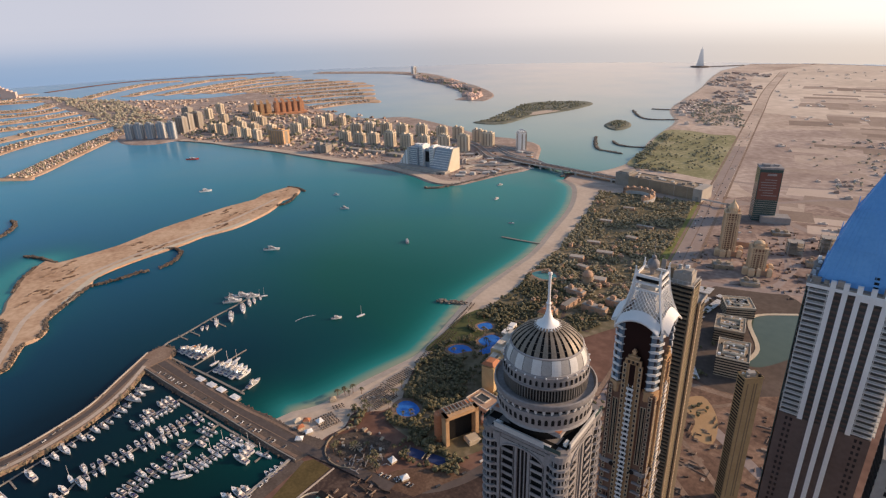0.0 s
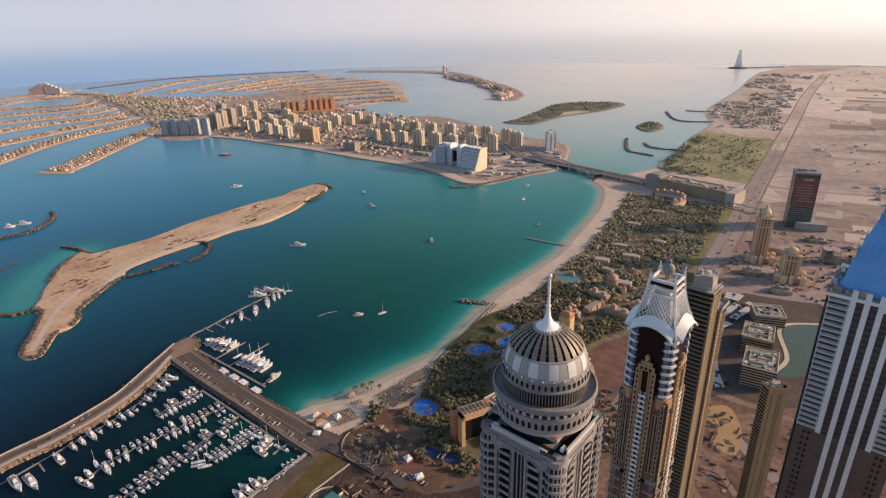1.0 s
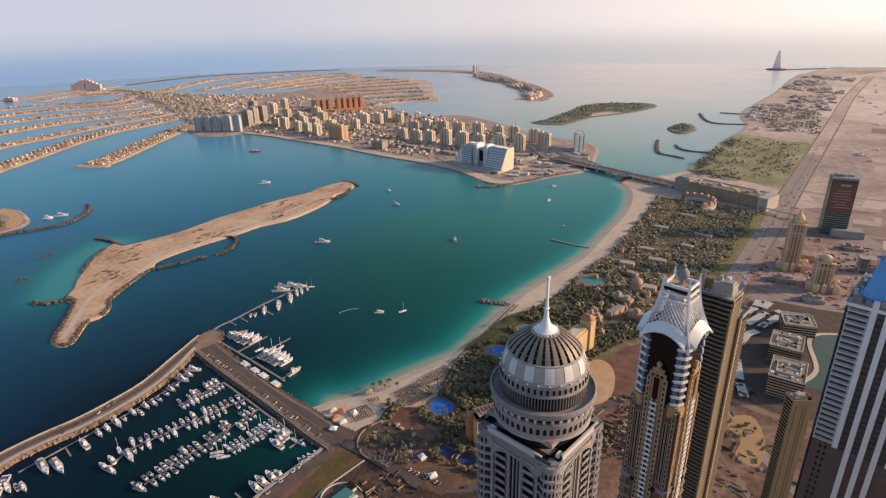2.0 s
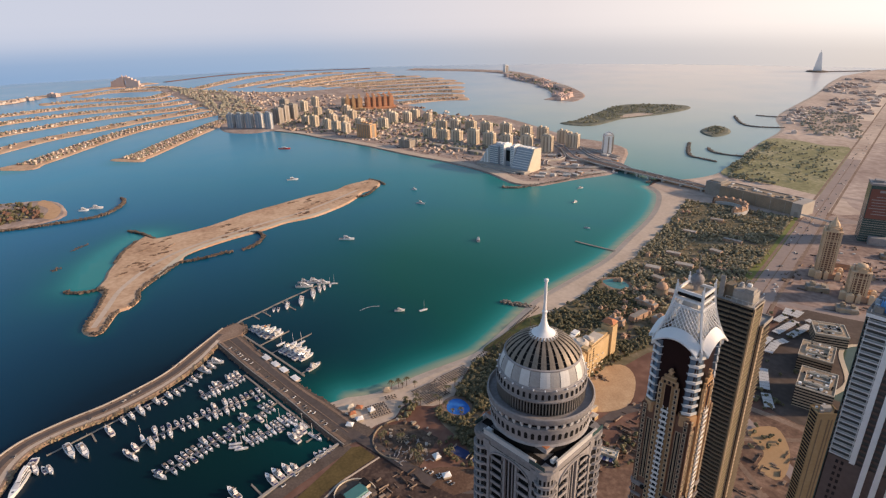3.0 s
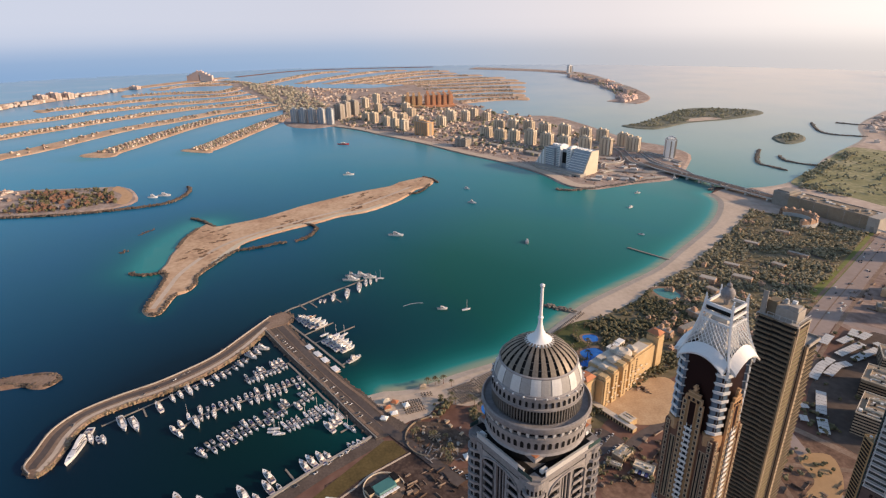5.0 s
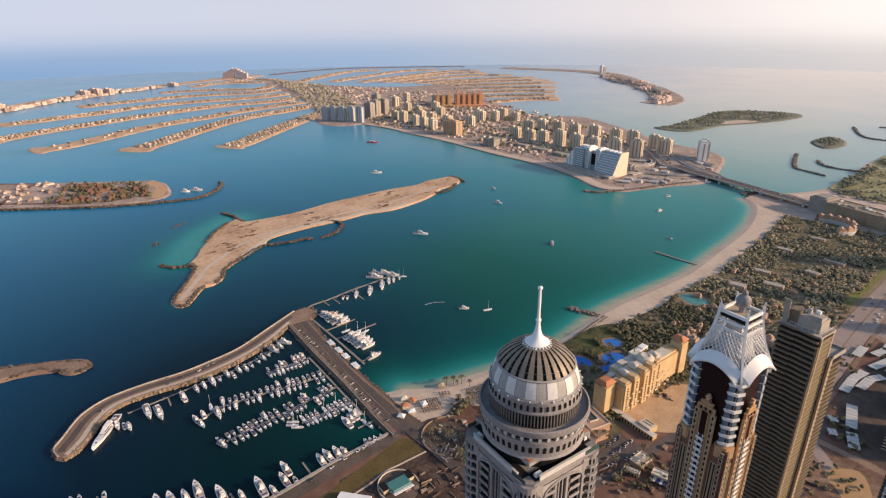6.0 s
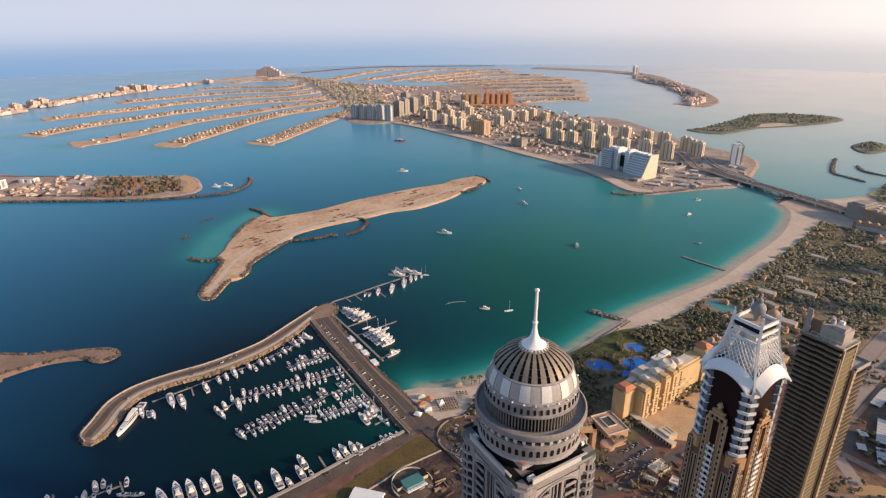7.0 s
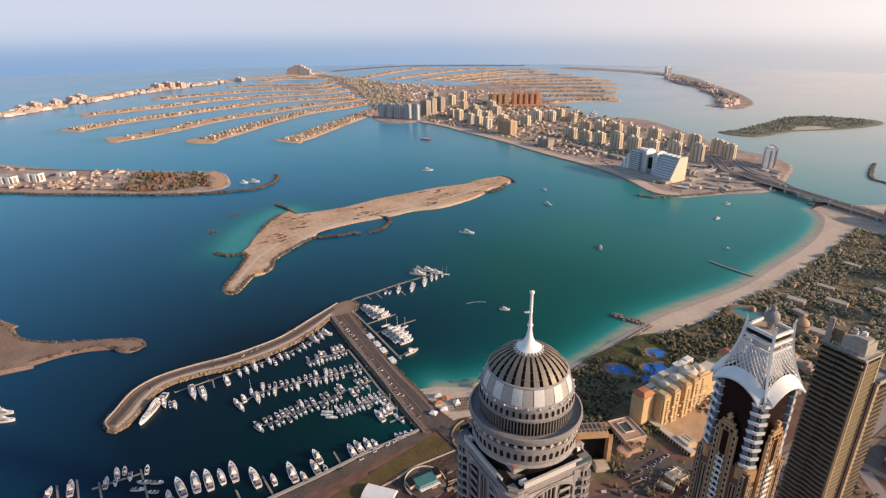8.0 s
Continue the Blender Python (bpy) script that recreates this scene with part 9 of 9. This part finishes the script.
def sail_tower(x, y, turn):
    t = thing("sail_tower", "white sail-shaped tower on its own islet", "tower", x, y, 0.0, turn)
    g, n = Geo(), 12
    v = []
    for i in range(n + 1):
        u = i / n
        z = 8 + 118 * u
        reach = 40 * math.sqrt(max(0.0, 1 - u ** 2.2)) + 3
        half = 26 * (1 - 0.72 * u)
        v += [(-18, -half, z), (-18 + reach, 0, z), (-18, half, z)]
    f = []
    for i in range(n):
        a = 3 * i
        f += [(a, a + 1, a + 4, a + 3), (a + 1, a + 2, a + 5, a + 4), (a + 2, a, a + 3, a + 5)]
    f.append((3 * n, 3 * n + 1, 3 * n + 2))
    part("sail", g.add(v, f), WHITE, t)
    part("mast", Geo().bar((-19, 0, 10), (-19, 0, 142), 3), WHITE, t)
    part("islet", Geo().lathe([(70, -1), (60, 6), (0.1, 6)], 20), ROCK, t)
    part("causeway", Geo().ribbon([(0, -50), (60, -160), (150, -300)], 14, 6, -1), CONCRETE, t)
    return t


sail_tower(-2420, 4150, 120)


# low service halls between the hotels and the towers
def service_hall(x, y, turn, w, d, h, awning):
    t = thing("service_hall", "low tan flat-roofed hall" + (" with a striped blue awning" if awning else " beside the car park"), "hall", x, y, 2.0, turn)
    part("wall", Geo().box(0, 0, 0, w, d, h), SHADED_TAN, t)
    part("roof", Geo().box(0, 0, h, w * 1.03, d * 1.03, 0.4), SANDSTONE, t)
    part("parapet", Geo().box(0, -d / 2, h + 0.4, w, 0.4, 0.8).box(0, d / 2, h + 0.4, w, 0.4, 0.8).box(-w / 2, 0, h + 0.4, 0.4, d, 0.8).box(w / 2, 0, h + 0.4, 0.4, d, 0.8), SANDSTONE, t)
    for i in range(4):
        part("door", Geo().box(-w * 0.36 + w * 0.24 * i, -d / 2 - 0.1, 0, w * 0.1, 0.3, h * 0.6), DARK, t)
        part("roof_unit", Geo().box(-w * 0.3 + w * 0.2 * i, d * 0.1 * (i % 2), h + 0.4, 1.8, 1.4, 1.2), PALE_STONE, t)
    for i in range(6 if awning else 0):
        part("awning_strip", Geo().prism([(-w / 2 + w * i / 6, -d / 2 - 6), (-w / 2 + w * (i + 0.8) / 6, -d / 2 - 6), (-w / 2 + w * (i + 0.8) / 6, -d / 2), (-w / 2 + w * i / 6, -d / 2)], h * 0.6, h * 0.6 + 0.2), PALE_STONE if i % 2 else NAVY, t)
    return t


service_hall(-325, 346, 108, 18, 12, 5, False)
service_hall(-302, 352, 35, 18, 9, 5, True)
service_hall(-317, 330, 35, 14, 5, 3.5, False)


# ---- vehicles ----
def car_model(name, label, paint):
    t = thing(name, label, "car", 0, 0, 0)
    body = part("body", Geo().prism([(-2.1, -0.85), (2.1, -0.85), (2.1, 0.85), (-2.1, 0.85)], 0.35, 0.95, [(-2.05, -0.8), (2.0, -0.8), (2.0, 0.8), (-2.05, 0.8)]), paint, t)
    part("cabin", Geo().prism([(-1.6, -0.75), (0.9, -0.75), (0.9, 0.75), (-1.6, 0.75)], 0.95, 1.5, [(-1.2, -0.62), (0.3, -0.62), (0.3, 0.62), (-1.2, 0.62)]), GLASS, body, "dark glazed cabin")
    for px in (-1.3, 1.3):
        for py in (-0.8, 0.8):
            w = part("wheel", Geo().lathe([(0.05, -0.12), (0.34, -0.12), (0.34, 0.12), (0.05, 0.12)], 10), DARK, t)
            w.matrix_basis = pose(px, py, 0.34, 90, 0, 0)
    return t


GREY_PAINT = surface("grey_paint", [(0.10, 0.10, 0.11), (0.16, 0.16, 0.17)], 0.4, 0.3)
CARS = [car_model("car", "white parked car", HULL), car_model("car", "dark grey parked car", GREY_PAINT), car_model("car", "silver parked car", STONE)]
for c, word in zip(CARS, ("white", "dark grey", "silver")):
    tagged(c, word + " saloon car parked beside the road", group="parked cars")
parked = [False, False, False]
rr = random.Random(77)


def park(x, y, z, heading):
    i = rr.choice((0, 0, 1, 2))
    m = pose(x, y, z, 0, 0, heading)
    if parked[i]:
        copy_thing(CARS[i], m)
    else:
        CARS[i].matrix_basis, parked[i] = m, True


for a, b, z, n, turn in (((-690, 62), (-460, 134), 2.72, 34, 90), ((-690, 84), (-600, 112), 2.72, 10, 0), ((-345, 296), (-362, 350), 2.14, 15, 20), ((-336, 300), (-352, 356), 2.14, 15, 20), ((-330, 312), (-338, 358), 2.14, 10, 20), ((-372, 190), (-335, 210), 2.15, 9, 70),
                         ((-600, -95), (-640, -30), 3.3, 8, 0), ((-560, -160), (-590, -145), 3.3, 3, 0), ((-438, 118), (-400, 45), 2.2, 8, 0)):
    a, b = Vector(a), Vector(b)
    d = b - a
    for i in range(n):
        if rr.random() < 0.62:
            p = a.lerp(b, (i + rr.uniform(0.2, 0.8)) / n) + Vector((rr.uniform(-1.2, 1.2), rr.uniform(-1.2, 1.2)))
            park(p.x, p.y, z, math.degrees(math.atan2(d.y, d.x)) + turn + rr.uniform(-4, 4))

# traffic, far too small to tell apart
g = Geo()
for x0, y0, x1, y1, n, w in ((-447, 779, -692, 1362, 46, 28), (-692, 1362, -1130, 2406, 30, 28), (-640, 1190, -1150, 1122, 34, 18), (-1240, 1120, -1600, 905, 30, 16), (-330, 215, -320, 330, 8, 7), (-320, 470, -400, 690, 14, 7)):
    for _ in range(n):
        u = rr.random()
        d = Vector((x1 - x0, y1 - y0)).normalized()
        s = rr.uniform(-0.5, 0.5) * w
        g.box(x0 + (x1 - x0) * u - d.y * s, y0 + (y1 - y0) * u + d.x * s, 2.25 if y1 > 1130 or x0 > -640 else 2.25, 4.4, 1.9, 1.5, math.degrees(math.atan2(d.y, d.x)))
        if (x0, y0) == (-640, 1190):
            for i in range(len(g.v) - 8, len(g.v)):
                v = g.v[i]
                g.v[i] = (v[0], v[1], v[2] + 7.4)
stuff("road_traffic", g, surface("car_paints", [(0.06, 0.06, 0.065), (0.22, 0.21, 0.20), (0.55, 0.54, 0.52)], 0.5, 0.4, per_island=1.2, spread=0.4), "distant cars on the highway and bridge", "cars")

# clutter of the building sites between the towers
def site_clutter(name, label, poly, n, seed, top=3.0):
    g, r5 = Geo(), random.Random(seed)
    xs, ys = [p[0] for p in poly], [p[1] for p in poly]
    k = 0
    while k < n:
        x, y = r5.uniform(min(xs), max(xs)), r5.uniform(min(ys), max(ys))
        if not inside(poly, x, y):
            continue
        k += 1
        a = 20 + r5.choice((0, 90)) + r5.uniform(-12, 12)
        if r5.random() < 0.5:
            g.box(x, y, 2.0, r5.uniform(3, 14), r5.uniform(0.3, 0.7), r5.uniform(0.6, 2.2), a)
        else:
            g.box(x, y, 2.0, r5.uniform(1.5, 6), r5.uniform(1.2, 4), r5.uniform(0.4, top), a)
    return stuff(name, g, surface(name + "_mix", [(0.065, 0.042, 0.033), (0.16, 0.11, 0.082), (0.34, 0.255, 0.20)], 0.05, 0.9, per_island=1.0, spread=0.4), label, "building site")


site_clutter("site_clutter", "low walls and stacked material on a building site", [(-310, 380), (-180, 330), (-120, 420), (-190, 560), (-260, 470), (-300, 460)], 210, 61, 1.8)
site_clutter("yard_clutter", "sheds and stacked material on the earth lots by the quay", [(-400, 165), (-330, 200), (-300, 150), (-340, 90), (-372, 140)], 70, 62)
site_clutter("roadside_clutter", "small sheds and walls on plots beside the highway", [(-470, 850), (-300, 850), (-250, 1000), (-380, 1130), (-520, 1080)], 260, 63, 4.0)
site_clutter("yard_walls", "low walls, sheds and roofs between the hotels and towers", [(-352, 300), (-300, 300), (-270, 420), (-310, 470), (-352, 440), (-340, 385), (-322, 350)], 150, 64, 3.5)
site_clutter("plot_sheds", "small sheds and walls on the brown plots", [(-300, 830), (-180, 840), (-60, 820), (-40, 960), (-220, 1080), (-320, 1040)], 200, 65, 4.5)
site_clutter("breakwater_sheds", "white and rusty sheds on the outer breakwater", [(-860, -560), (-790, -420), (-745, -375), (-700, -345), (-680, -350), (-700, -560)], 60, 66, 4.0)
site_clutter("junction_clutter", "walls, sheds and parapets round the junction on the trunk's tip", [(-1125, 870), (-1118, 1070), (-1230, 1105), (-1340, 1180), (-1400, 1080), (-1330, 1000), (-1250, 850)], 220, 67, 4.5)
site_clutter("shore_clutter", "sheds and low buildings behind the trunk's beach", [(-1400, 825), (-1560, 775), (-1770, 700), (-1960, 625), (-2080, 640), (-1800, 790), (-1500, 880), (-1380, 860)], 260, 68, 3.0)
site_clutter("courtyard_clutter", "kiosks, hedges and low walls at the back of the hotel courtyard", [(-412, 416), (-406, 424), (-394, 432), (-398, 438), (-416, 426)], 12, 69, 2.5)
